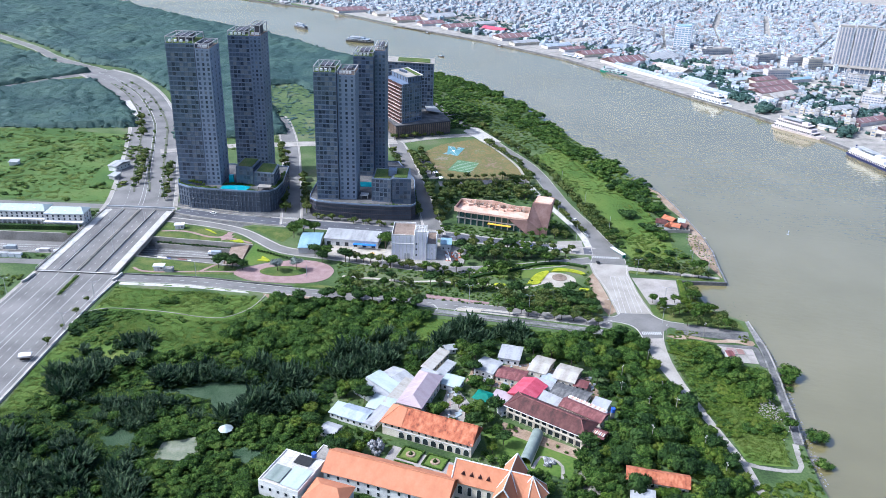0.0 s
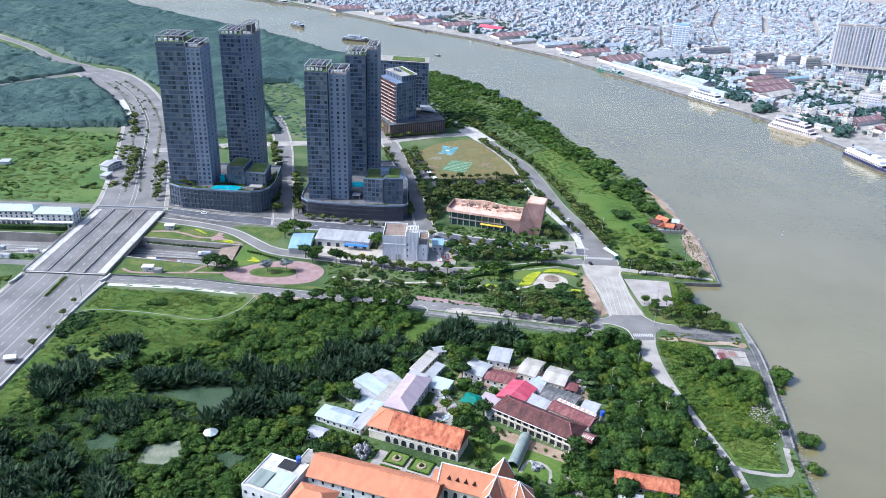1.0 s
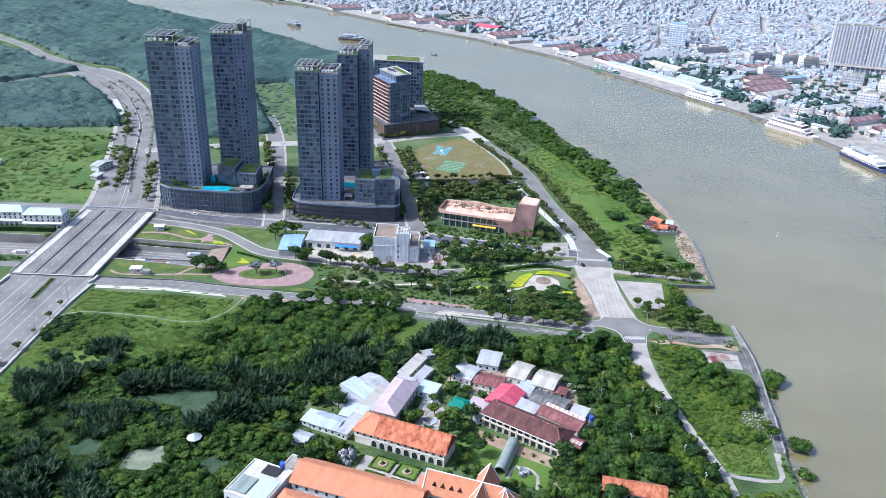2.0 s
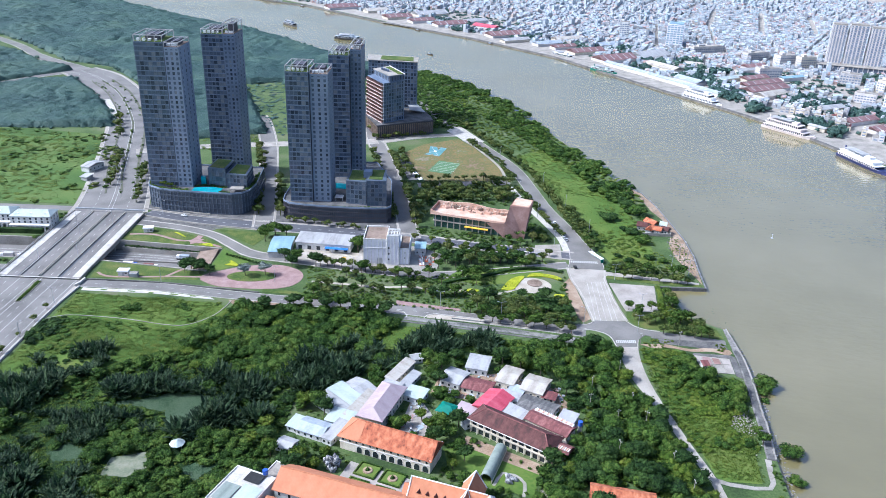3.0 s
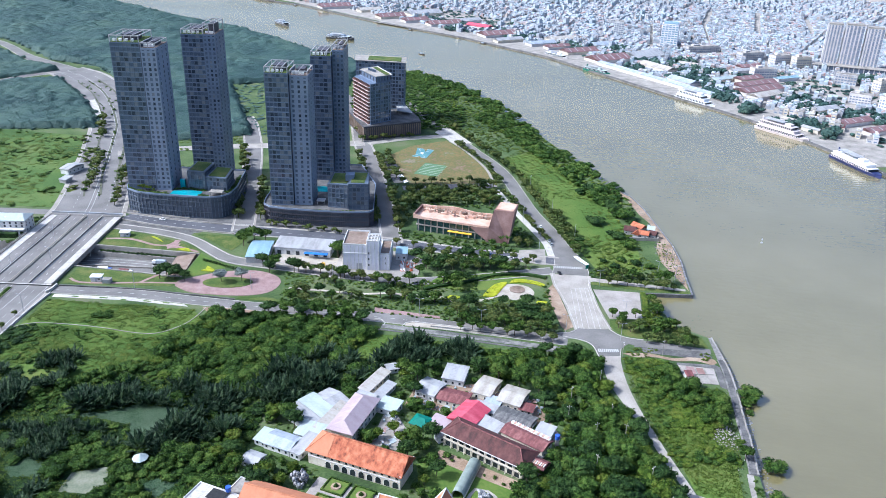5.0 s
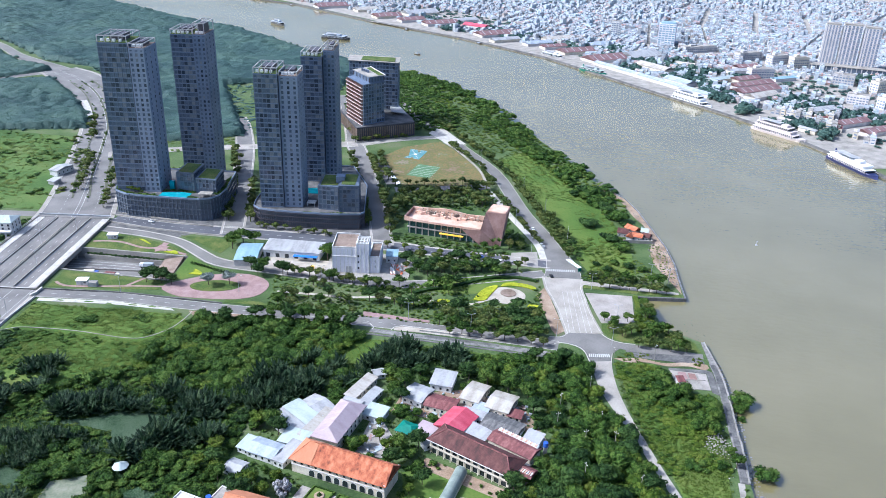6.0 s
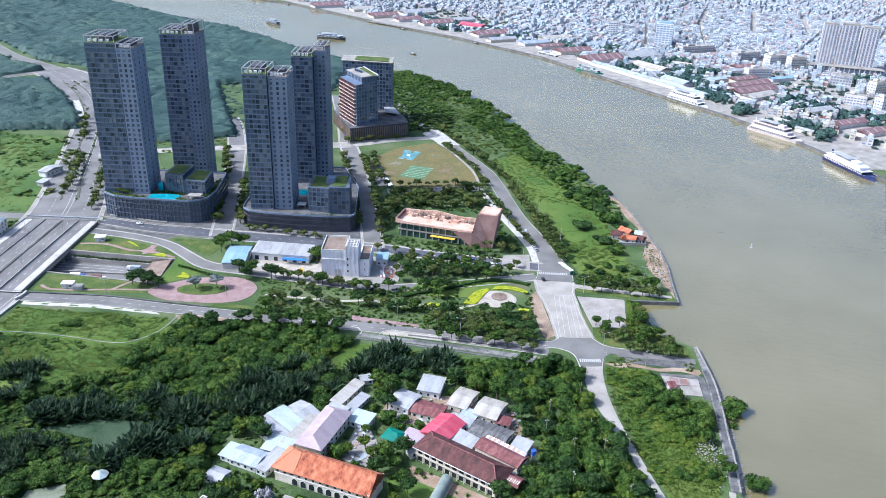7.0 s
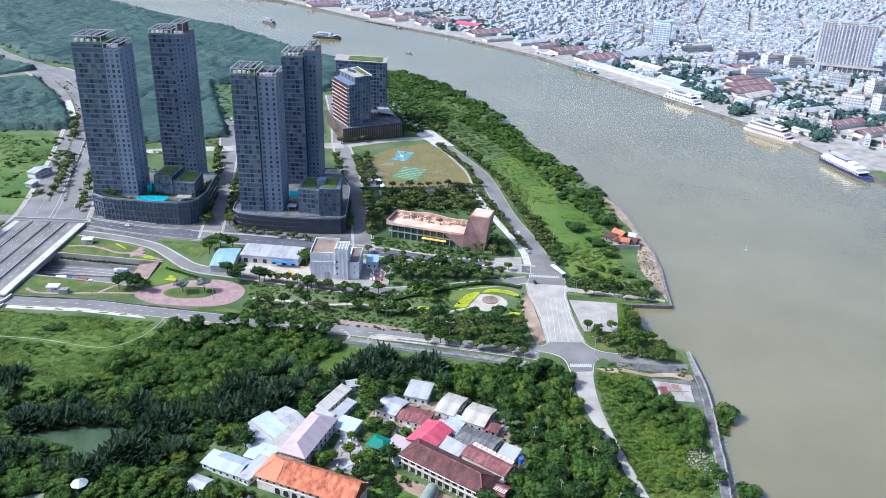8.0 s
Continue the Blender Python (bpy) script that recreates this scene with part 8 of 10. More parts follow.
grow("thicket_bushes", "mixed green bushes between nipa palms", 125, UNDER, 4.2, BUSH, 1.6, 4.0, M["leaf_mid"], avoid=POND + POND_RIM + NIPAS, gap=0.1)
grow("thicket_grass", "rank grass between the nipa clumps", 217, UNDER, 3.1, TUFT, 1.3, 2.7, M["leaf_meadow"], avoid=POND, margin=1.0)
grow("thicket_trees", "dark trees standing in the nipa thicket", 126, UNDER, 10, NEAR, 2.6, 5.2, M["leaf_mid"], avoid=POND + POND_RIM, gap=0.45)
grow("pond_trees", "bright green trees round the ponds", 127, [(-100, 300), (-60, 300), (-56, 270), (-70, 240), (-120, 240), (-130, 268), (-108, 285)], 5.8, NEAR, 1.8, 4.8, M["leaf_mid"], avoid=POND + POND_RIM, gap=0.25)
patch("ground_verge", GRASS_NE, 0.09, M["grass_bright"], "green grass ground south of the park road", "meadow", 0.12)
grow("verge_grass", "green grass strip south of the park road", 128, GRASS_NE, 1.6, TUFT, 0.8, 1.5, M["leaf_light"], avoid=NIPAS)
EAST = [(42, 388), (90, 388), (103, 384), (104.5, 364), (109.5, 346), (114, 330), (119, 311), (124, 290), (126.5, 268), (127, 236), (60, 236), (60, 285), (80, 316), (82, 335), (70, 356), (44, 372)]
grow("wood_trees", "tall leafy trees of the riverside wood", 130, EAST, 6.4, NEAR, 2.6, 7.0, M["leaf_mid"], squash=(0.8, 1.3))
grow("wood_dark_trees", "dark leafy trees of the riverside wood", 131, EAST, 10, NEAR, 3.5, 7.0, M["leaf_dark"], squash=(0.8, 1.3), gap=0.35)
grow("wood_undergrowth", "undergrowth of the riverside wood", 132, EAST, 3.8, SHRUB, 1.5, 2.8, M["leaf_light"])
grow("wood_light_trees", "bright green trees of the riverside wood", 138, EAST, 9.0, NEAR, 2.6, 5.6, M["leaf_light"], squash=(0.8, 1.2), gap=0.25)
grow("spur_weeds", "weeds beside the river lane", 188, [(120, 386), (140, 383), (145, 388), (166, 385), (168, 394), (140, 398), (124, 399)], 2.2, BUSH, 0.5, 1.5, M["leaf_meadow"], gap=0.38)
CLEARING = [(129, 302), (142, 304), (155, 302), (153, 282), (132, 284)]
HEAP = [(148, 318), (156, 314.5), (161, 324), (158, 333), (150.5, 328.5)]
SOUTHBANK = [(119.5, 388), (140, 386), (144, 381), (144, 362), (164, 361), (160.5, 330), (155, 302), (151, 283), (133, 285), (127, 308), (121, 332), (118.5, 364)]
grow("bank_grass", "rank grass and creeper on the river bank", 133, SOUTHBANK, 1.5, TUFT, 0.9, 1.9, M["leaf_meadow"])
grow("bank_bushes", "green bushes on the river bank", 134, SOUTHBANK, 3.2, BUSH, 1.0, 4.0, M["leaf_light"], clump=0.08, squash=(0.5, 0.9), avoid=[CLEARING, HEAP])
grow("bank_shrubs", "dark shrubs on the river bank", 139, SOUTHBANK, 4.6, BUSH, 1.4, 3.6, M["leaf_mid"], gap=0.35, avoid=[CLEARING, HEAP])
grow("path_thicket", "bright bushes below the river footpath", 196, [(130, 271), (150, 271.5), (157, 274), (157, 250), (131, 250)], 3.2, BUSH, 1.2, 3.2, M["leaf_light"], squash=(0.5, 0.9))
grow("shore_bushes", "bushes on the bank below the river wall", 251, [(156.5, 276), (158.6, 278), (160.6, 296), (158.8, 297), (157, 288)], 2.2, BUSH, 0.8, 1.8, M["leaf_mid"], margin=0.0)
grow("boulevard_weeds", "rank bushes beside the boulevard and motorway", 197, [(-330, 370), (-264, 370), (-264, 436), (-330, 436)], 4.0, LOWB, 1.2, 3.6, M["leaf_meadow"], squash=(0.5, 0.9))
grow("motorway_weeds", "bushes on the motorway verge", 198, [(-345, 460), (-262, 460), (-262, 466.5), (-345, 466.5)], 3.6, LOWB, 1.0, 2.6, M["leaf_mid"], gap=0.2)
grow("villa_bushes", "bushes between the villas and the bridge", 199, [(-272, 498), (-262, 498), (-262, 545), (-268, 540), (-270, 512)], 3.4, BUSH, 1.2, 3.0, M["leaf_mid"])
grow("bank_trees", "dark trees on the river bank", 135, [(134, 384), (143, 381), (144, 361), (162, 360), (162, 340), (156, 334), (146, 332), (140, 345), (132, 365)], 5.0, NEAR, 2.2, 5.4, M["leaf_mid"], gap=0.1)
grow("garden_trees", "leafy trees between the school roofs", 136, CENTRE, 6.2, NEAR, 1.8, 5.0, M["leaf_mid"], gap=0.14, margin=2.4, avoid=[[(16, 296), (30, 300), (42, 290), (57, 283), (53, 268), (34, 273), (18, 283)], [(-5, 308), (7, 304), (11, 318), (4, 332), (-1, 330)]])
grow("garden_bushes", "bushes between the school roofs", 137, CENTRE, 4.0, SHRUB, 0.9, 2.2, M["leaf_mid"], gap=0.1, margin=1.2, avoid=[[(20, 296), (30, 298), (42, 290), (57, 283), (53, 270), (34, 275), (20, 285)], [(-5, 308), (7, 304), (11, 318), (4, 332), (-1, 330)]])
for k, q in enumerate(([(-66, 322), (-58, 338), (-46, 352), (-34, 350), (-40, 334), (-52, 326)], [(-24, 336), (-20, 352), (-10, 368), (-4, 362), (-14, 344), (-18, 330)], [(72, 344), (84, 342), (84, 326), (76, 328)], [(8, 290), (20, 300), (27, 298), (16, 286)])):
    grow("shed_trees", "leafy trees crowding the school sheds", 240 + k, q, 4.6, NEAR, 1.8, 4.2, M["leaf_mid"] if k % 2 else M["leaf_dark"], margin=1.6, squash=(0.7, 1.1))
    grow("shed_bushes", "bushes crowding the school sheds", 244 + k, q, 3.0, BUSH, 1.0, 2.4, M["leaf_mid"], margin=0.8)
grow("garden_grass", "rough grass between the school houses", 189, CENTRE, 2.3, TUFT, 0.6, 1.2, M["leaf_meadow"], margin=0.8, avoid=[[(16, 296), (30, 300), (42, 290), (57, 283), (53, 268), (34, 273), (18, 283)], [(-5, 308), (7, 304), (11, 318), (4, 332), (-1, 330)], [(8, 338), (28, 333), (40, 338), (68, 330), (74, 316), (80, 318), (70, 345), (45, 358), (12, 352)], [(22, 300), (26, 306), (66, 284), (62, 279)]])
# riverside strip north
BELT = [(-32, 1066), (28, 1004), (78, 893), (111, 790), (142, 702), (166, 642), (163, 590), (150, 588), (140, 612), (117, 684), (80, 775), (38, 858), (-17, 955), (-60, 1020)]
grow("belt_trees", "dense dark green trees along the river bank", 140, BELT, 5.2, FAR, 2.0, 6.2, M["leaf_mid"], squash=(0.6, 1.2), clump=0.05)
grow("belt_thicket", "lighter green thicket along the river bank", 146, BELT, 5.4, LOWB, 1.6, 3.9, M["leaf_light"], squash=(0.5, 0.9))
STRIP = [(66, 712), (92, 752), (122, 690), (142, 610), (150, 585), (160, 545), (152, 492), (121, 492), (108, 545), (96, 600), (84, 655)]
grow("strip_grass", "tall bright grass of the riverside meadow", 142, STRIP, 2.9, TUFT, 0.9, 1.7, M["leaf_meadow"], squash=(0.25, 0.5))
STRIP_CROWNS = [(130.9, 570, 5.4), (155.6, 583, 6.0), (149.2, 600, 4.6), (143.2, 636, 6.4), (137, 640, 4.5), (146.8, 676, 3.4), (143.4, 546, 4.4), (148.3, 529, 4.4), (161.4, 642, 3.0), (150, 586, 4.0), (158, 574, 4.0), (140, 615, 4.4), (147, 612, 4.0), (152, 540, 3.0), (139, 552, 2.6), (136, 628, 4.6), (128, 634, 3.8), (117, 512, 1.8), (127, 505, 2.2), (139, 508, 2.8), (148, 503, 3.0), (156, 499, 2.4), (133, 497, 2.6), (122, 530, 1.6)]
sc_ = np.array(STRIP_CROWNS)
for k in range(2):
    cs_ = sc_[k::2]
    g = np.random.RandomState(230 + k)
    n = len(cs_)
    tagged(strew("strip_clumps", NEAR, g.randint(0, len(NEAR), n), np.stack([cs_[:, 0], cs_[:, 1], np.full(n, -0.4)], 1), cs_[:, 2] * 1.5, g.rand(n) * 6, M["leaf_mid"] if k else M["leaf_dark"], g.uniform(0.65, 0.9, n)), "rounded dark trees standing in the riverside meadow", "trees", kind="stuff")
grow("strip_swathes", "swathes of taller grass and creeper in the riverside meadow", 233, STRIP, 4.4, LOWB, 0.9, 3.2, M["leaf_meadow"], clump=0.045, squash=(0.2, 0.36))
grow("strip_weeds", "low green bushes by the inlet and the river houses", 231, [(118, 484), (164, 480), (164, 505), (150, 520), (140, 535), (126, 520)], 3.4, BUSH, 0.8, 2.4, M["leaf_light"], gap=0.2, squash=(0.5, 0.8))


grow("strip_thicket", "mixed bushes north of the riverside meadow", 148, [(62, 725), (92, 752), (62, 850), (20, 930), (-10, 900), (30, 800)], 4.4, LOWB, 1.2, 3.6, M["leaf_meadow"], squash=(0.4, 0.8))

grow("hotel_wood", "dark wood behind the hotel", 145, [(-8, 800), (28, 800), (36, 860), (-18, 960), (-36, 1056), (-80, 1075), (-100, 960), (-88, 865), (-30, 862)], 5.5, LOWB, 2.8, 5.2, M["leaf_mid"], squash=(0.8, 1.3))
# meadows and woods of the north-west
LEFT_MEADOW = [(-520, 742), (-392, 748), (-310, 735), (-284, 665), (-268, 600), (-268, 562), (-520, 562)]
patch("ground_west_meadow", LEFT_MEADOW, 0.09, M["grass_meadow"], "rough bright grass ground beyond the motorway", "meadow", 0.12)
grow("west_meadow", "rough bright meadow beyond the motorway", 150, LEFT_MEADOW, 5.0, TUFT, 1.2, 2.4, M["leaf_meadow"], squash=(0.3, 0.6), avoid=[[(-295, 605), (-274, 605), (-274, 655), (-300, 655)]], gap=0.1)
grow("west_bushes", "bushes of a rough meadow", 151, LEFT_MEADOW, 8.0, LOWB, 1.4, 5.2, M["leaf_meadow"], clump=0.028, squash=(0.1, 0.2), avoid=[[(-300, 600), (-270, 600), (-270, 660), (-305, 660)]])
grow("west_shrubs", "dark shrubs of a rough meadow", 153, LEFT_MEADOW, 7.0, LOWB, 1.5, 4.2, M["leaf_mid"], gap=0.58, squash=(0.6, 0.9), avoid=[[(-300, 600), (-270, 600), (-270, 660), (-305, 660)]])
WOODS = [[(-540, 745), (-392, 752), (-322, 765), (-345, 815), (-395, 890), (-450, 960), (-480, 945), (-600, 800)], [(-560, 880), (-505, 958), (-470, 1000), (-560, 1068), (-760, 1235), (-900, 1150), (-700, 880)], [(-430, 1030), (-500, 1058), (-600, 1160), (-780, 1310), (-900, 1420), (-920, 1640), (-712, 1660), (-548, 1500), (-412, 1395), (-292, 1300), (-168, 1160), (-98, 1092), (-110, 960), (-125, 850), (-200, 980), (-245, 960), (-200, 840), (-170, 760), (-260, 725), (-272, 735), (-300, 860), (-345, 930)]]
def canopy(name, label, seed, poly, cell, step, height, mat, leaves, leaf):
    """A closed canopy: domed crowns that grow into one another over a wood, set with leaf sprays, falling to the ground at its edge."""
    g = np.random.RandomState(seed)
    p = np.array(poly, float)
    x0, y0 = p.min(0) - cell
    nx, ny = int((p[:, 0].max() - x0) / step) + 3, int((p[:, 1].max() - y0) / step) + 3
    X, Y = np.meshgrid(x0 + step * np.arange(nx), y0 + step * np.arange(ny))
    X, Y = X + g.uniform(-0.3, 0.3, X.shape) * step, Y + g.uniform(-0.3, 0.3, Y.shape) * step
    cx, cy = int((p[:, 0].max() - x0) / cell) + 4, int((p[:, 1].max() - y0) / cell) + 4
    jx, jy, jh = g.rand(cy, cx), g.rand(cy, cx), 0.55 + 0.6 * g.rand(cy, cx)
    I, J = np.clip(((X - x0) / cell).astype(int), 0, cx - 1), np.clip(((Y - y0) / cell).astype(int), 0, cy - 1)
    Z = np.zeros(X.shape)
    for a in (-1, 0, 1):
        for b in (-1, 0, 1):
            ii, jj = np.clip(I + a, 0, cx - 1), np.clip(J + b, 0, cy - 1)
            d = np.hypot(X - x0 - (ii + jx[jj, ii]) * cell, Y - y0 - (jj + jy[jj, ii]) * cell) / (cell * 0.85)
            Z = np.maximum(Z, jh[jj, ii] * height * np.sqrt(np.clip(1 - d * d, 0, 1)))
    Z *= 0.72 + 0.5 * np.sin(X * 0.043 + 1.3 * np.sin(Y * 0.021) + seed) * np.sin(Y * 0.037 + X * 0.011)
    Z += height * (0.25 + 0.12 * np.sin(X * 0.031 + seed) * np.sin(Y * 0.027)) + g.normal(0, 0.05 * height, X.shape)
    inside = in_poly(X.ravel(), Y.ravel(), poly).reshape(X.shape)
    Z = np.where(inside, Z, -0.5)
    idx = np.arange(nx * ny).reshape(ny, nx)
    any_in = inside[:-1, :-1] | inside[1:, :-1] | inside[:-1, 1:] | inside[1:, 1:]
    a, b, c, d = idx[:-1, :-1][any_in], idx[:-1, 1:][any_in], idx[1:, 1:][any_in], idx[1:, :-1][any_in]
    tris = np.concatenate([np.stack([a, b, c], 1), np.stack([a, c, d], 1)])
    verts = np.stack([X.ravel(), Y.ravel(), Z.ravel()], 1)
    pick = g.choice(np.where(inside.ravel())[0], leaves)
    pos = verts[pick] + g.normal(0, 0.3, (leaves, 3))
    nrm = g.normal(0, 0.6, (leaves, 3)) + np.array([0, 0, 1.0])
    nrm /= np.linalg.norm(nrm, axis=1)[:, None]
    u = np.cross(nrm, g.normal(size=(leaves, 3)))
    u /= np.linalg.norm(u, axis=1)[:, None]
    v = np.cross(nrm, u)
    s = leaf * (0.5 + g.rand(leaves, 1))
    quad = np.stack([pos - u * s, pos - v * s * 0.8 - nrm * s * 0.3, pos + u * s, pos + v * s * 0.8 - nrm * s * 0.3], 1).reshape(-1, 3)
    f = len(verts) + np.arange(leaves)[:, None] * 4
    tris = np.concatenate([tris, f + np.array([0, 1, 2]), f + np.array([0, 2, 3])])
    return tagged(big_mesh(name, np.concatenate([verts, quad]), tris, mat, True), label, "wood", kind="stuff")


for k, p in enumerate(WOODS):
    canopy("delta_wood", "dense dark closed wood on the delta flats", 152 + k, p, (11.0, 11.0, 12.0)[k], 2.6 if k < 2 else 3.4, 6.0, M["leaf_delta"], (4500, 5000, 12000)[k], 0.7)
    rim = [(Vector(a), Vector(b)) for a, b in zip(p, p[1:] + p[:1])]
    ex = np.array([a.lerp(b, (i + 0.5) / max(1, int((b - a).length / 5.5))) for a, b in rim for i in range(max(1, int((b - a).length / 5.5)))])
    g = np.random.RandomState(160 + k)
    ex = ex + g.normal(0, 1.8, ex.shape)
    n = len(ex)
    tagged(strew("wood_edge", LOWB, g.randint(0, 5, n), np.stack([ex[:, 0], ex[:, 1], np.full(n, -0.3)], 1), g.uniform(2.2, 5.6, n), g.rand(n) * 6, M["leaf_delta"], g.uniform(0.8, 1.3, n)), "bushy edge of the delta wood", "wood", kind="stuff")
grow("boulevard_trees", "dark round trees beside the boulevard", 250, [(-330, 735), (-316, 770), (-300, 730), (-268, 640), (-258, 600), (-270, 600), (-284, 660)], 9.0, LOWB, 3.0, 6.0, M["leaf_street"], gap=0.3, squash=(0.7, 1.0), avoid=[[(-300, 600), (-270, 600), (-270, 660), (-305, 660)]])
grow("tower_meadow", "bushes behind the towers", 158, [(-250, 700), (-215, 700), (-165, 715), (-200, 830), (-248, 940), (-270, 740)], 6, LOWB, 1.6, 4.4, M["leaf_meadow"], clump=0.05, squash=(0.2, 0.4))
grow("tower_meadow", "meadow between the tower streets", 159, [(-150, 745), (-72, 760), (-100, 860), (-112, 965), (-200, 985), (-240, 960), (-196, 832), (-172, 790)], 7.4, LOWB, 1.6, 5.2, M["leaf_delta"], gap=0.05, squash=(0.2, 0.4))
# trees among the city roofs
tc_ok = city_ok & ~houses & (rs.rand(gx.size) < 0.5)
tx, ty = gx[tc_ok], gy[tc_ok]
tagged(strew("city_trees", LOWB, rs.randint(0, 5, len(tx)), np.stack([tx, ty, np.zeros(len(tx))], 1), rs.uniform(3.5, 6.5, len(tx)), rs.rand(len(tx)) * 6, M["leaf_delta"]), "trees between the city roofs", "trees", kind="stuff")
dx, dy, g = spots(170, [(95, 1345), (215, 1240), (300, 1150), (345, 1080), (330, 1030), (400, 935), (470, 900), (500, 930), (420, 1000), (420, 1110), (320, 1180), (230, 1300), (120, 1400), (-60, 1540)], 8)
ok = np.ones(dx.shape, bool)
ok &= off_docks(dx, dy, 2.5) & (np.array([noise.noise(Vector((a * 0.02, b * 0.02, 3.0))) for a, b in zip(dx, dy)]) > -0.12)
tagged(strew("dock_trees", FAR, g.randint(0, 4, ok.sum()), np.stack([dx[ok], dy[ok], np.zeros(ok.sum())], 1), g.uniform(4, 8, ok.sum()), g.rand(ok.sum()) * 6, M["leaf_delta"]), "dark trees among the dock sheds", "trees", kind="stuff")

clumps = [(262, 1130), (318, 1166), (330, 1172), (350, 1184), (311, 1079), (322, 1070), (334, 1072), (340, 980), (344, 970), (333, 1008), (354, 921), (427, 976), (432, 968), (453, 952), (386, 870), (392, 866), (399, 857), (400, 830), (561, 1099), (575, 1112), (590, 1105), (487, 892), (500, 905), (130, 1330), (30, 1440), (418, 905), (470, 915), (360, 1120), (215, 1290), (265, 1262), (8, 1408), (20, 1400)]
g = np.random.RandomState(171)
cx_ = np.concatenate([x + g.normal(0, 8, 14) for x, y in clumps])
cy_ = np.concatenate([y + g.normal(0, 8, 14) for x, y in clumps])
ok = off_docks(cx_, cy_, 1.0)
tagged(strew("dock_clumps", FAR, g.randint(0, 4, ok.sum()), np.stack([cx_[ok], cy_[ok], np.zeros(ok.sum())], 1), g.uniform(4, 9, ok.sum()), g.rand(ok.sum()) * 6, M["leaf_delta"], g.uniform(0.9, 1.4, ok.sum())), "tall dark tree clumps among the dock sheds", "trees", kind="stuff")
median_x = np.array([q[0] for q in north_line for _ in (0, 1, 2)]) + np.tile([-11.5, 0, 11.5], len(north_line))
median_y = np.array([q[1] for q in north_line for _ in (0, 1, 2)])
thin = rs.rand(len(median_x)) < np.where(median_y < 680, 0.85, 0.4)
median_x, median_y = median_x[thin] + rs.normal(0, 1.0, thin.sum()), median_y[thin] + rs.uniform(-3, 3, thin.sum())
nm_ = len(median_x)
tagged(strew("median_shrubs", SHRUB, rs.randint(0, 5, nm_), np.stack([median_x, median_y + rs.uniform(-2, 2, nm_), np.full(nm_, 0.3)], 1), rs.uniform(0.8, 3.0, nm_), rs.rand(nm_) * 6, M["leaf_mid"]), "shrubs planted along the boulevard medians", "shrubs", kind="stuff")
for pts_ in ([(29.8, 463.1), (41.8, 470.2), (54.3, 477.9), (65.8, 480.5), (78, 480), (86, 477)], [(11, 454.5), (19, 459.5), (27.5, 462.9)]):
    hedge = thing("hedge", 0, 0, 0, 0, "dark curved clipped hedge round the plaza", "hedge", "plaza hedges")
    ribbon("foliage", smooth_line(pts_, 2), -1.1, 1.1, 1.5, 1.45, M["leaf_dark"], hedge)
for k, (pl_, step_) in enumerate((([(46.5, 450), (52.8, 449.6), (56.2, 455), (58.6, 461), (61.4, 467), (61.2, 470), (55, 466.4), (50.6, 460)], 1.1), ([(63.4, 468.6), (67.4, 469.6), (73, 470), (80, 468), (84, 465), (85, 468.4), (80, 472.4), (72, 474.2), (66, 473)], 1.1), ([(-128.6, 468.8), (-120, 468), (-122.4, 472), (-126.8, 475.6), (-126, 471.8)], 1.3))):
    grow("yellow_shrubs", "clipped yellow-green shrubs in a bed", 190 + k, pl_, step_ * 0.8, SHRUB, 0.7, 1.0, M["leaf_yellow"], margin=0.0, sink=-0.35, squash=(0.35, 0.5))
grow("lawn_bushes", "leafy bushes on the plaza lawn", 194, [(-22, 454), (10, 456), (30, 466), (50, 478), (30, 472), (6, 463), (-20, 461)], 3.4, BUSH, 0.9, 2.4, M["leaf_mid"], gap=0.15, margin=0.0)
grow("path_bushes", "mixed bushes along the park path", 195, [(-70, 446), (-20, 443), (20, 440), (50, 440), (84, 432), (84, 442), (50, 446), (40, 440), (20, 444), (-20, 446)], 3.2, BUSH, 0.8, 2.0, M["leaf_light"], gap=0.1, margin=0.0)
PARK = [(-72, 428), (-16, 424), (22, 419), (84, 408), (88, 440), (88, 482), (60, 484), (20, 470), (-4, 462), (-40, 464), (-76, 472)]
PAVED = [ell(68, 461, 16, 14), [(45, 455), (56, 455), (56, 471), (45, 471)], [(58, 473), (86, 470), (86, 480), (58, 480)], [(-72, 449), (-14, 444), (38, 449), (38, 455), (6, 451), (-40, 455), (-72, 455)], [(-16, 431), (4, 427), (22, 423.5), (22, 421), (-16, 426)]]
grow("park_shrubs", "clipped and wild shrubs under the park trees", 180, PARK, 2.7, SHRUB, 0.7, 1.7, M["leaf_light"], gap=0.0, squash=(0.4, 0.8), avoid=PAVED)
grow("park_hedges", "dark hedge shrubs of the park", 181, PARK, 3.6, SHRUB, 0.9, 2.0, M["leaf_mid"], gap=0.2, avoid=PAVED)
GARDEN_N = [(-14, 585), (40, 575), (66, 566), (72, 600), (58, 645), (-14, 625)]
grow("hall_shrubs", "dense shrubs behind the hall", 182, GARDEN_N, 4.6, SHRUB, 1.2, 2.8, M["leaf_mid"], gap=0.15, avoid=[[(20, 572), (58, 562), (60, 590), (24, 594)]])
patch("pavement_hall", [(70, 501), (88.6, 497), (90, 522), (72.5, 519)], 0.13, M["pavement"], "paved parking court beside the hall", "pavement")
grow("hall_side_garden", "mixed shrubs between the hall and the footpath", 232, [(70, 524), (86, 526), (80, 552), (71, 580), (62, 606), (64, 570), (70, 545)], 2.8, BUSH, 0.9, 2.6, M["leaf_mid"], gap=0.05)
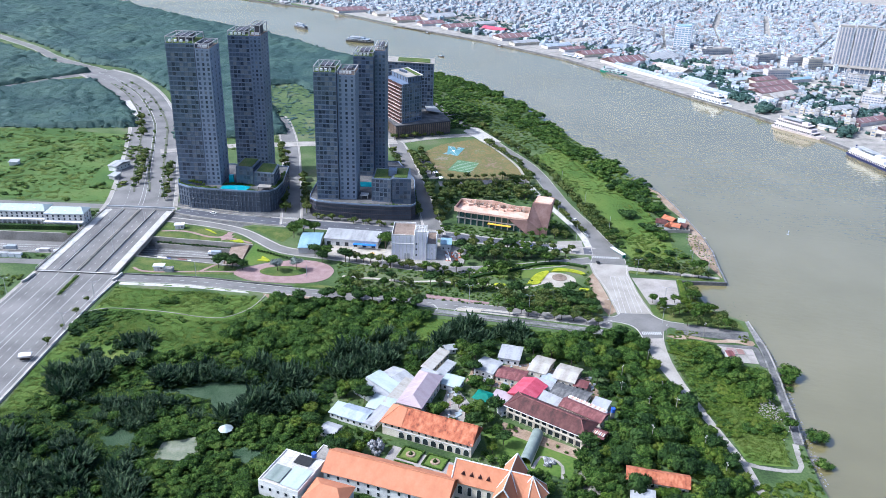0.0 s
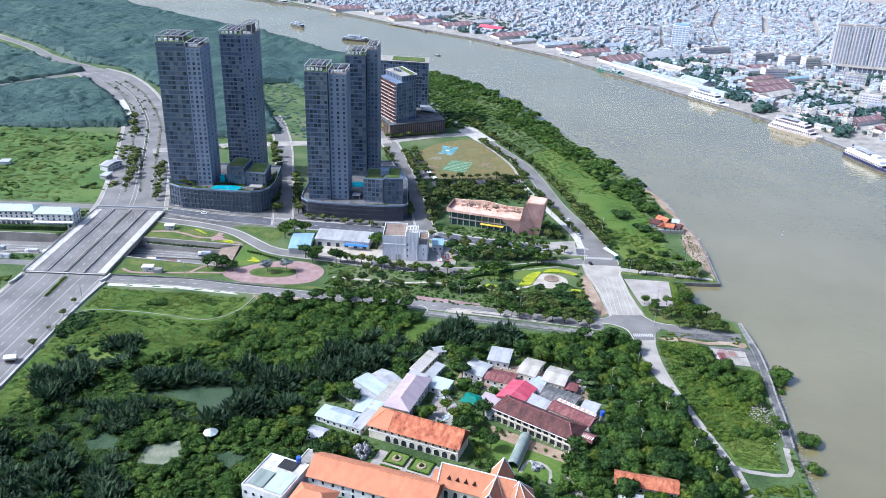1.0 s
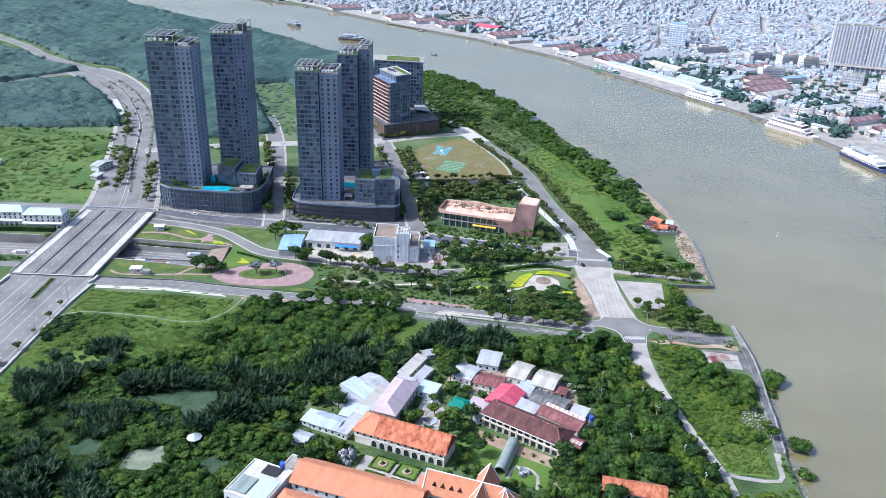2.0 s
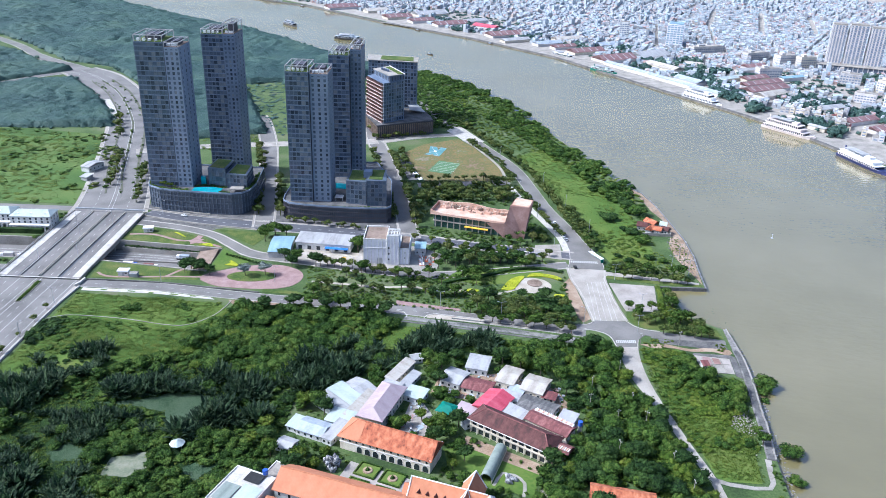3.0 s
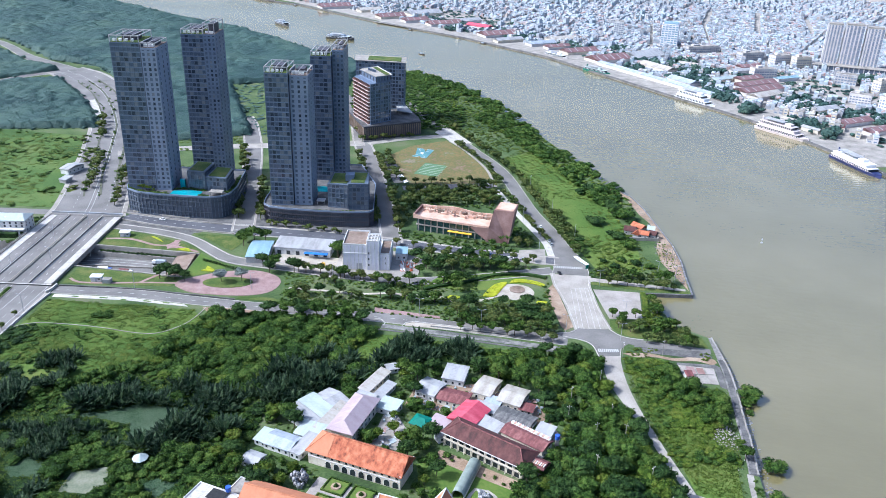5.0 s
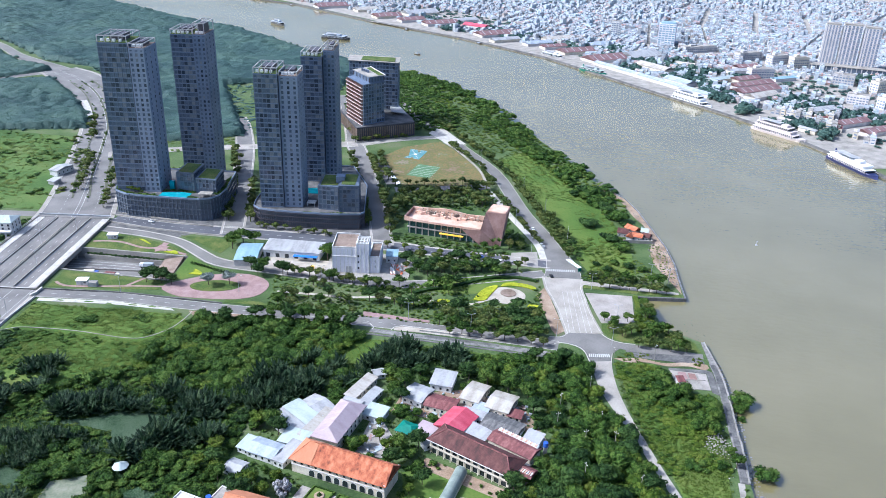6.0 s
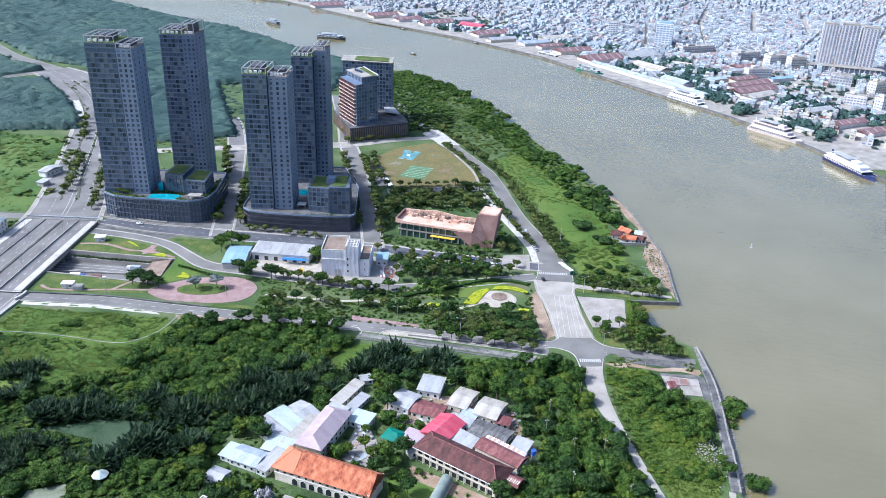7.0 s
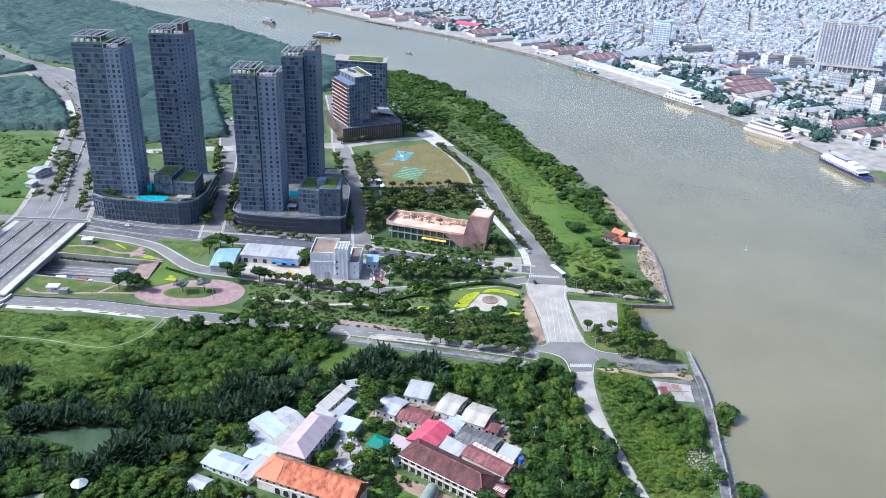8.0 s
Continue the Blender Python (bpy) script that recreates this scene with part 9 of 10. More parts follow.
grow("hall_lawn_shrubs", "shrubs and small trees before the hall", 248, [(-10, 538), (-2, 543), (52, 527), (70, 519), (68, 512), (30, 520), (-10, 531)], 3.0, BUSH, 0.9, 2.4, M["leaf_mid"], gap=0.08)
grow("hall_front_shrubs", "shrubs in front of the hall", 183, [(-4, 505), (36, 496), (78, 486), (78, 494), (36, 504), (0, 512)], 3.2, BUSH, 0.8, 1.8, M["leaf_mid"])
grow("river_lawn_shrubs", "shrubs on the riverside lawn", 184, [(140, 452), (146, 453), (151, 440), (152, 429), (160, 420), (166, 409), (150, 410), (136, 424), (138, 430)], 2.8, BUSH, 0.8, 2.0, M["leaf_light"], gap=0.1)
hedge = thing("hedge", 0, 0, 0, 0, "bright green hedge beside the concrete plot", "hedge")
ribbon("foliage", smooth_line([(144.3, 462), (143.4, 450), (141.5, 438)], 2), -1.4, 1.4, 1.3, 1.25, M["leaf_light"], hedge)
grow("hedge_tops", "leafy growth on the plot hedge", 187, [(142.5, 461), (146, 461), (144, 437), (140, 437)], 1.6, SHRUB, 0.7, 1.2, M["leaf_light"], sink=-0.7)
grow("verge_shrubs", "rank weeds behind the riverside meadow road", 185, [(112, 482), (172, 470), (166, 480), (150, 492), (120, 494)], 2.8, BUSH, 0.9, 2.0, M["leaf_mid"])
grow("tower_garden", "planting beside the tower blocks", 186, [(-212, 612), (-190, 616), (-182, 660), (-222, 668)], 4.5, BUSH, 1.4, 3.0, M["leaf_mid"])

# ---- single trees: trunk with limbs and a crown ----


def tree_proto(seed, crown, height, spread, mat, label, squash=1.0):
    e = thing("tree", 0, 0, 0, 0, label, "tree", "planted trees")
    g = random.Random(seed)
    bm = tube(bmesh.new(), (0, 0, -0.2), (0.1, 0, height * 0.5), 0.22, 7, 0.14)
    for k in range(4):
        a = math.tau * k / 4 + g.random()
        tube(bm, (0.1, 0, height * (0.4 + 0.03 * k)), (math.cos(a) * spread * 0.5, math.sin(a) * spread * 0.5, height * 0.66), 0.1, 5, 0.05)
    part("trunk", bm, M["bark"], e)
    pv, pt = crown
    v = pv * np.array([spread, spread, spread * squash]) + np.array([0, 0, height * 0.42])
    c = big_mesh("crown", v, pt, mat)
    c.parent = e
    return e


MIDS = [crown_proto(220 + k, 1.0, 0.85, 6, 70, 0.155) for k in range(4)]
LARGE = [crown_proto(200 + k, 1.0, 0.85, 8, 230, 0.118) for k in range(4)]
TREES = [tree_proto(k, LARGE[k % 4], h, s, m, lab, q) for k, (h, s, m, lab, q) in enumerate((
    (5.5, 3.1, M["leaf_street"], "round olive-green park tree", 1.0), (6.5, 3.6, M["leaf_mid"], "leafy green park tree", 1.0), (4.5, 2.4, M["leaf_light"], "leafy bright green tree", 1.1), (7.5, 4.2, M["leaf_dark"], "broad dark green tree", 0.9), (5.0, 2.8, M["leaf_street"], "olive-green street tree with a slim trunk", 1.2)))]
SILVER = tree_proto(9, LARGE[2], 5.5, 3.4, M["leaf_silver"], "silvery ornamental tree on a lawn island", 1.0)
PALM = thing("palm_tree", 0, 0, 0, 0, "slender palm with a feathery head", "palm", "planted palms")
part("trunk", tube(bmesh.new(), (0, 0, -0.2), (0.2, 0, 6.2), 0.22, 7, 0.14), M["bark"], PALM)
pv, pt = nipa_proto(90, 13, 4)
pc = big_mesh("crown", pv * np.array([3.4, 3.4, 2.2]) + np.array([0.2, 0, 5.9]), pt, M["leaf_mid"])
pc.parent = PALM
first_used = set()


FAR_TREES = []


def plant(proto, x, y, s=1.0, z=0.0):
    if y > 530 and z == 0.0 and proto.name.startswith("tree"):
        FAR_TREES.append((x, y, s * rng.uniform(3.0, 4.6)))
        return
    m = pose(x, y, z, 0, 0, (x * 37 + y * 91) % 360) @ Matrix.Diagonal((s, s, s, 1))
    if proto.name not in first_used:
        first_used.add(proto.name)
        proto.matrix_basis = m
    else:
        c = copy_thing(proto, pose(x, y, z, 0, 0, (x * 37 + y * 91) % 360))
        c.scale = (s, s, s)


rng = random.Random(21)


def row(a, b, n, kinds, lo=0.8, hi=1.15, jit=1.3, z=0.0):
    lo, hi = lo * 1.15, hi * 1.25
    for k in range(n):
        t = (k + 0.5) / n
        plant(TREES[rng.choice(kinds)], a[0] + (b[0] - a[0]) * t + rng.uniform(-jit, jit), a[1] + (b[1] - a[1]) * t + rng.uniform(-jit, jit), rng.uniform(lo * 0.85, hi), z)


def cluster(poly, step, kinds, lo=0.8, hi=1.2, skip=0.15, z=0.0, avoid=()):
    lo, hi = lo * 1.1, hi * 1.25
    x, y, g = spots(int(abs(poly[0][0] * 7 + poly[0][1])), poly, step)
    ok = np.ones(x.shape, bool)
    for q in avoid:
        ok &= ~in_poly(x, y, q)
    for a, b in zip(x[ok], y[ok]):
        if rng.random() > skip:
            plant(TREES[rng.choice(kinds)], float(a), float(b), rng.uniform(lo, hi), z)


row((110.5, 512), (94.5, 592), 20, (0, 1, 4), 0.75, 1.0)
row((94.5, 594), (80, 665), 18, (0, 1, 4), 0.75, 1.0)
row((80, 667), (57, 728), 16, (0, 1, 4), 0.75, 1.0)
row((56, 730), (8, 838), 22, (0, 1, 4), 0.8, 1.1)
row((115, 520), (101, 592), 12, (1, 3), 0.6, 0.9)
row((94, 534), (88, 548), 4, (0, 4, 2), 0.6, 0.8)
row((86, 556), (66, 628), 15, (0, 4, 2), 0.65, 0.85)
row((63.5, 645), (54, 694), 11, (0, 4, 2), 0.6, 0.85)
row((53, 698), (27, 752), 13, (0, 4, 2), 0.6, 0.9)
row((-72, 474.5), (-4, 461), 13, (0, 4, 1), 0.75, 1.0)
row((-70, 431.5), (-18, 427), 6, (1, 0), 0.8, 1.1)
row((26, 420), (88, 410), 13, (1, 0, 2), 0.8, 1.0)
row((28, 426), (86, 417), 11, (0, 3, 4), 0.8, 1.1)
row((30, 433), (84, 426), 9, (0, 4, 3), 0.8, 1.1)
row((8, 483), (80, 493), 9, (0, 1, 4), 0.8, 1.1)
cluster([(-68, 440), (-20, 436), (20, 430), (40, 440), (36, 447), (0, 444), (-40, 448), (-70, 448)], 7.0, (0, 1, 4, 3), 0.75, 1.1, 0.2)
cluster([(-2, 511), (35, 500), (78, 492), (70, 480), (46, 481), (6, 475), (2, 490)], 7.5, (0, 3, 4, 1), 0.8, 1.2, 0.15)
cluster([(50, 445), (84, 441), (86, 434), (56, 437)], 7.5, (3, 1), 0.75, 1.0, 0.3)
cluster([(20, 468), (38, 470), (42, 458), (26, 454)], 6.5, (1, 3), 0.7, 1.1, 0.2)
cluster([(-60, 462), (-30, 458), (0, 456), (8, 462), (-10, 464), (-58, 470)], 7.0, (0, 1, 4), 0.7, 1.0, 0.2)
row((134, 405.5), (163, 400), 6, (1, 0), 0.7, 1.0)
cluster([(121, 418), (126, 411.5), (164, 403), (164, 410), (154, 424), (136, 427), (124, 425)], 5.8, (2, 0, 1), 0.65, 1.05, 0.25)
cluster([(144, 452), (150, 445), (151, 428), (143, 430)], 5.0, (0, 1), 0.8, 1.1, 0.1)
row((122, 474), (168, 466), 8, (0, 4), 0.75, 1.0)
row((118, 484), (165, 478), 9, (0, 4, 1), 0.8, 1.1)
cluster([(-14, 594), (20, 598), (62, 600), (60, 642), (-10, 622)], 7.0, (3, 1, 3), 0.85, 1.25, 0.08)
cluster([(-12, 535), (-4, 556), (-8, 600), (-16, 575)], 7.0, (1, 3, 0), 0.8, 1.1, 0.15)
row((-15, 520), (85, 499), 9, (2, 0), 0.6, 0.85)
row((-36, 720), (-22, 650), 8, (3, 1), 0.8, 1.1)
row((-18, 640), (50, 652), 9, (3, 1, 0), 0.7, 1.0)
row((-105, 545.5), (-36, 531), 12, (2, 4), 0.5, 0.75)
row((-127.5, 552), (-146, 642), 15, (3, 1), 0.75, 1.05)
row((-111, 552), (-131, 642), 14, (3, 1), 0.7, 1.0)
row((-146, 648), (-166, 716), 10, (3, 1), 0.7, 1.0)
row((-28.5, 556), (-44, 630), 12, (3, 1), 0.75, 1.05)
row((-13, 560), (-26, 632), 12, (3, 1), 0.75, 1.05)
row((-44, 640), (-62, 712), 10, (3, 1), 0.7, 1.0)
row((-27, 642), (-44, 712), 11, (3, 1), 0.75, 1.1)
row((-222, 566), (-246, 650), 9, (3, 1), 0.6, 0.9)
row((-28, 552), (-36, 600), 7, (3, 1), 0.7, 1.0)
row((-64, 752), (-12, 776), 9, (3, 2), 0.6, 0.9)
row((-72, 786), (-58, 759), 4, (1, 2), 0.6, 0.9, z=0.0)
row((-255, 600), (-282, 690), 8, (3, 1), 0.8, 1.1)
row((-300, 730), (-330, 805), 6, (3, 1), 0.8, 1.1)
row((-209, 568), (-188, 559), 7, (1, 2), 0.5, 0.8, 0.3, z=16.1)
row((-150, 461), (-138, 458), 4, (3, 1), 0.8, 1.0)
row((-212, 350), (-211, 412), 4, (4, 0), 0.5, 0.8)
cluster([(96, 300), (108, 280), (112, 262), (100, 275)], 7, (3,), 0.9, 1.2)
for x, y in ((121, 431), (126, 427), (134, 431), (54, 522), (62, 517), (140, 636)):
    plant(TREES[1], x, y, 0.9)
for x, y, sc in ((-2, 312, 0.8), (4, 326, 0.7), (8, 309, 0.9), (-49.5, 322, 1.2), (-62.8, 304, 1.1), (-60, 289, 1.0), (-44.8, 281, 1.3), (-67.6, 294, 0.9)):
    plant(TREES[2], x, y, sc * 1.4)
for k, (x, y) in enumerate(((-44, 285), (-38, 279), (-50, 280), (-58, 286), (20, 283), (25, 289), (14, 309), (5, 316), (62, 287), (58, 277), (68, 281), (-62, 296), (9, 352), (6, 358), (12, 345), (74, 300), (-35, 287), (-46, 276))):
    plant(TREES[(1, 2, 3)[k % 3]], x, y, rng.uniform(1.0, 1.4))
ft = np.array(FAR_TREES)
nf = len(ft)
trunked = [join_proto((pv * np.array([1, 1, 1.0]) + np.array([0, 0, 0.4]), pt), box_proto(0.1, 0.1, 0.9)) for pv, pt in MIDS]
tagged(strew("street_trees_far", trunked, rs.randint(0, 4, nf), np.stack([ft[:, 0], ft[:, 1], np.zeros(nf)], 1), ft[:, 2], rs.rand(nf) * 6, M["leaf_street"]), "rows of olive-green street trees far along the boulevard", "trees", kind="stuff")
row((30, 410.5), (86, 401), 9, (1, 0), 0.7, 1.0)
row((-128, 556), (-134, 604), 6, (3,), 0.75, 1.05)
row((-112, 556), (-117, 610), 6, (3,), 0.75, 1.05)
row((-26, 548), (-30, 600), 6, (3,), 0.8, 1.1)
row((-6, 545), (-14, 598), 7, (3, 1), 0.8, 1.2)
row((2, 538), (60, 521), 8, (2, 0), 0.45, 0.65)
cluster([(70, 516), (84, 514), (82, 560), (74, 562)], 7.0, (1, 4), 0.7, 1.05, 0.15)
for x, y, s in ((-4, 536, 1.4), (-9, 544, 1.6), (-8, 556, 1.7), (-3, 563, 1.5), (-12, 568, 1.3), (66, 566, 1.2), (20, 588, 1.3), (34, 584, 1.4), (48, 580, 1.2), (-112, 508, 1.6), (-106, 513, 1.8), (-99, 516, 1.4), (-114, 516, 1.2), (-47, 496, 1.7), (-46, 503, 1.3), (-92, 478, 1.3), (-84, 477, 1.4), (-86, 470, 1.1), (-150, 456, 1.2), (-141, 456, 1.2), (-134, 454, 1.0), (-71, 472, 1.3), (6, 362, 1.4), (13, 357, 1.5), (20, 366, 1.1), (44, 366, 1.3), (53, 361, 1.5), (63, 356, 1.5), (72, 350, 1.6), (74, 340, 1.3), (22, 312, 1.2), (12, 300, 1.1), (-40, 317, 1.2), (-44, 322, 1.4)):
    plant(TREES[1 if s > 1.3 else 3], x, y, s)
for x, y, s in ((-74, 416, 1.3), (-64, 417, 1.5), (-55, 415, 1.25), (-47, 416.5, 1.6), (-37, 414, 1.4), (-29, 413, 1.65), (-21, 411, 1.2), (-58, 424, 1.0), (-90, 412, 1.2), (92, 384, 1.3), (86, 378, 1.5), (78, 386, 1.1)):
    plant(TREES[1 if s > 1.3 else 3], x, y, s)
for x, y in ((-112, 455), (-100, 457)):
    plant(SILVER, x, y, 1.3, 0.3)
for x, y in ((60, 523), (64, 524), (70, 600), (62, 602), (54, 598), (42, 605), (-203, 575), (-208, 571), (34, 478), (10, 452)):
    plant(PALM, x, y, 1.0)
CONE = thing("clipped_shrub", -131, 483, 0, 0.1, "clipped dark conical shrub along a path", "shrub", "clipped shrubs")
cv, ct = crown_proto(300, 0.8, 1.3, 4, 90, 0.14, 0.0)
cc = big_mesh("foliage", cv * 1.6, ct, M["leaf_dark"])
cc.parent = CONE
for k in range(1, 12):
    copy_thing(CONE, pose(-131 + 2.35 * k, 483 - 1.08 * k, 0.1, 0, 0, 40 * k))

rp = np.random.RandomState(77)
pod_line = [q for a in (smooth_line([(-210.5, 573), (-208, 565.5), (-199.4, 559.4), (-186, 557), (-178, 556)], 1.3), smooth_line([(-176, 566), (-168, 567.6), (-154, 565.4)], 1.7), smooth_line([(-154, 555), (-149, 554.6)], 1.6), smooth_line([(-136.6, 563), (-135.4, 576), (-137, 600)], 2.4)) for q in a]
for nm_, pl_, z_, lo_, hi_, lab_ in (("podium_planting", pod_line, 16.1, 1.3, 2.8, "bushes along the podium roof edge"), ("podium_planting", smooth_line([(-72, 549.6), (-60, 549), (-36, 550)], 2.4), 11.1, 0.7, 1.6, "bushes along the podium roof edge"), ("cutting_planting", smooth_line([(-204, 498.2), (-152, 492.8)], 1.4), -3.0, 1.1, 2.0, "dark bushes in the planter of the cutting"), ("median_planting", smooth_line([(-232, 412), (-232, 436)], 1.3), 0.5, 0.7, 1.5, "bushes in the road median")):
    a_ = np.array([(q[0], q[1]) for q in pl_])
    n = len(a_)
    tagged(strew(nm_, BUSH, rp.randint(0, 4, n), np.stack([a_[:, 0], a_[:, 1] + rp.uniform(-0.4, 0.4, n), np.full(n, z_)], 1), rp.uniform(lo_, hi_, n), rp.rand(n) * 6, M["leaf_mid"] if nm_ != "cutting_planting" else M["leaf_dark"]), lab_, "bushes", kind="stuff")

# ---- road paint, lamps, poles, vehicles ----
zeb = cached(("zebra_bar",), lambda: boxes((-0.3, 0.3, -1.6, 1.6, 0, 0.02)), M["paint"])
zc = tagged(new("zebra_crossing"), "white zebra crossing on the riverside road", "crossing", kind="structure")
for k in range(11):
    put("zebra_bar", zeb, zc, pose(107.6 + 1.03 * k, 393.7 + 0.06 * k, 0.17))
zc2 = tagged(new("zebra_crossing_north"), "white zebra crossing at the park corner", "crossing", kind="structure")
for k in range(16):
    put("zebra_bar", zeb, zc2, pose(93.5 + 1.2 * k, 494.5, 0.17))
z3 = tagged(new("zebra_crossing_block"), "white zebra crossing between the podiums", "crossing", kind="structure")
for k in range(11):
    put("zebra_bar", zeb, z3, pose(-125.5 + 1.2 * k, 543.2 - 0.1 * k, 0.17))
lamp = thing("street_lamp", 158.5, 487, 0, 0.1, "tall grey street lamp with two arms", "street lamp", "street lamps")
part("pole", tube(bmesh.new(), (0, 0, 0), (0, 0, 10.5), 0.16, 7, 0.09), M["steel"], lamp)
for s in (-1, 1):
    arm = part("arm", tube(bmesh.new(), (0, 0, 10.3), (s * 1.9, 0, 10.9), 0.07, 6, 0.05), M["steel"], lamp)
    part("lamp_head", boxes((min(s * 1.5, s * 2.5), max(s * 1.5, s * 2.5), -0.18, 0.18, 10.85, 11.02)), M["steel"], arm)
for x, y, r in ((128, 431, 0), (121, 405, 0), (-92, 448, 0), (119, 470, 10), (86, 522, 80), (78, 570, 80), (68, 620, 75), (112, 540, 80), (101, 590, 80), (88, 640, 75), (-46, 466, 0), (10, 424, 0), (45, 414, 0), (92, 412, 0), (-160, 442, 0), (-210, 372, 0), (-210, 410, 0), (-262, 410, 0), (-262, 380, 0), (-246, 465, 0), (-246, 520, 0), (-223, 470, 0), (-223, 525, 0), (-235, 500, 0), (-240, 580, 0), (-258, 620, 0), (-225, 572, 0), (-196, 548, 0), (168, 480, 20), (55, 708, 70)):
    copy_thing(lamp, pose(x, y, 0.9 if -262 < x < -209 and 441 < y < 547 else 0.1, 0, 0, r))
pole = thing("utility_pole", 95, 318, 20, 0, "grey concrete utility pole with a cross arm", "utility pole", "utility poles")
part("pole", tube(bmesh.new(), (0, 0, -0.2), (0, 0, 9), 0.17, 6, 0.11), M["concrete"], pole)
part("cross_arm", boxes((-1.1, 1.1, -0.08, 0.08, 8.2, 8.4)), M["concrete"], pole)
part("insulator", boxes((-1.0, -0.85, -0.07, 0.07, 8.41, 8.7), (0.85, 1.0, -0.07, 0.07, 8.41, 8.7), (-0.07, 0.07, -0.07, 0.07, 9.01, 9.3)), M["white_paint"], pole)
for x, y in ((87, 345), (103, 360), (108, 318), (114, 290), (92, 296), (119, 388), (141, 392), (84, 330), (170, 486), (172, 500), (168, 505), (174, 515), (118, 272), (104, 332)):
    copy_thing(pole, pose(x, y, 0, 0, 0, x * 13 % 180))


def vehicle(label, x, y, r, L, Wd, H, paint, kind="car", z=0.15):
    e = thing(kind, x, y, r, z, label, "vehicle", "vehicles")
    bm = bmesh.new()
    add_box(bm, -L / 2, L / 2, -Wd / 2, Wd / 2, 0.3, H * 0.58, 0.12)
    part("body", bm, paint, e)
    bm = bmesh.new()
    vs = add_box(bm, -L * 0.32, L * 0.22, -Wd * 0.44, Wd * 0.44, H * 0.585, H - 0.06)
    for v in vs:
        if v.co.z > H * 0.8:
            v.co.x *= 0.78
            v.co.y *= 0.88
    part("cabin_glass", bm, M["glass"], e)
    part("roof", boxes((-L * 0.25, L * 0.17, -Wd * 0.38, Wd * 0.38, H - 0.055, H)), paint, e)
    wm_ = cached(("wheel",), lambda: tube(bmesh.new(), (0, -0.11, 0), (0, 0.11, 0), 0.33, 12), M["black"])
    for sx in (-1, 1):
        for sy in (-1, 1):
            put("wheel", wm_, e, pose(sx * L * 0.31, sy * (Wd / 2 - 0.1), 0.33))
    return e


def truck(label, x, y, r, L, cab, box, z):
    e = thing("lorry", x, y, r, z, label, "vehicle", "vehicles")
    part("chassis", boxes((-L / 2, L / 2, -1.0, 1.0, 0.6, 1.0)), M["black"], e)
    bm = bmesh.new()
    add_box(bm, -L / 2, L / 2 - 2.6, -1.25, 1.25, 1.01, 3.5, 0.05)
    part("cargo_box", bm, box, e)
    bm = bmesh.new()
    add_box(bm, L / 2 - 2.3, L / 2, -1.15, 1.15, 1.01, 3.0, 0.15)
    part("cab", bm, cab, e)
    part("windscreen", boxes((L / 2 + 0.005, L / 2 + 0.03, -1.0, 1.0, 1.9, 2.7)), M["glass"], e)
    wm_ = cached(("lorry_wheel",), lambda: tube(bmesh.new(), (0, -0.16, 0), (0, 0.16, 0), 0.5, 12), M["black"])
    for x_ in (-L / 2 + 1, -L / 2 + 2.3, L / 2 - 1.2):
        for sy in (-1, 1):
            put("wheel", wm_, e, pose(x_, sy * 1.05, 0.5))
    return e


for x, y, r, p, lab in ((90.0, 560, 98, "white_paint", "parked white car by the kerb"), (91.2, 553, 98, "steel", "parked silver car by the kerb"), (92.4, 545, 98, "black", "parked black car by the kerb"), (93.8, 536, 98, "white_paint", "parked white car by the kerb"), (95, 529, 98, "steel", "parked silver car by the kerb"), (96, 485, 100, "black", "black car driving on the riverside road"), (-30, 518, 172, "black", "black car on the podium street"), (66, 505, 170, "white_paint", "white car at the park street"), (74, 503.5, 170, "steel", "silver car at the park street"), (52, 509, 170, "blue_paint", "blue car at the park street"), (-118, 600, 98, "black", "black car between the podiums"), (-180, 546.5, 172, "white_paint", "white car by the podium")):
    vehicle(lab, x, y, r, 4.4, 1.8, 1.5, M[p])
for x, y, r, c, b, lab, z in ((-264, 505 - 24, 180, "white_paint", "white_paint", "white box lorry on the motorway", -6.19), (-276, 481, 180, "white_paint", "wall_grey", "white lorry on the motorway", -6.19), (-300, 484, 180, "steel", "tin_grey", "grey lorry on the motorway", -6.19), (-178, 472, -4, "white_paint", "tin_maroon", "white and dark red lorry on the motorway", -6.19), (-192, 474, 0, "blue_paint", "white_paint", "white covered lorry on the motorway", -6.19), (-162, 487.4, 174, "white_paint", "tin_grey", "white box lorry near the tunnel", -6.19)):
    truck(lab, x, y, r, 9, M[c], M[b], z)
for k, (x, y) in enumerate(((-292, 455.5), (-283, 455.5), (-300, 455.3))):
    c = thing("site_cabin", x, y + 5.5, 0, 0.02, "white site cabin beside the service road", "cabin", "site cabins")
    part("body", boxes((-4, 4, -1.3, 1.3, 0, 2.6)), M["white_paint"], c)
    part("roof", boxes((-4.2, 4.2, -1.5, 1.5, 2.61, 2.75)), M["tin_white"], c)
    part("door", boxes((-0.5, 0.5, -1.36, -1.31, 0.1, 2.1)), M["steel"], c)
# rubble and flotsam by the broken bank
rub = [(IV1 * np.array([0.6, 0.5, 0.35]) * (0.7 + 0.6 * np.random.RandomState(k).rand(len(IV1), 1)), IT1) for k in range(4)]
rx_, ry_, g = spots(400, [(170, 482), (176, 476), (179, 510), (179, 540), (175, 575), (166, 632), (162, 630), (170, 575), (166, 528), (163, 510)], 1.7)
ok = g.rand(len(rx_)) < 0.5
rx_, ry_ = rx_[ok], ry_[ok]
n = len(rx_)
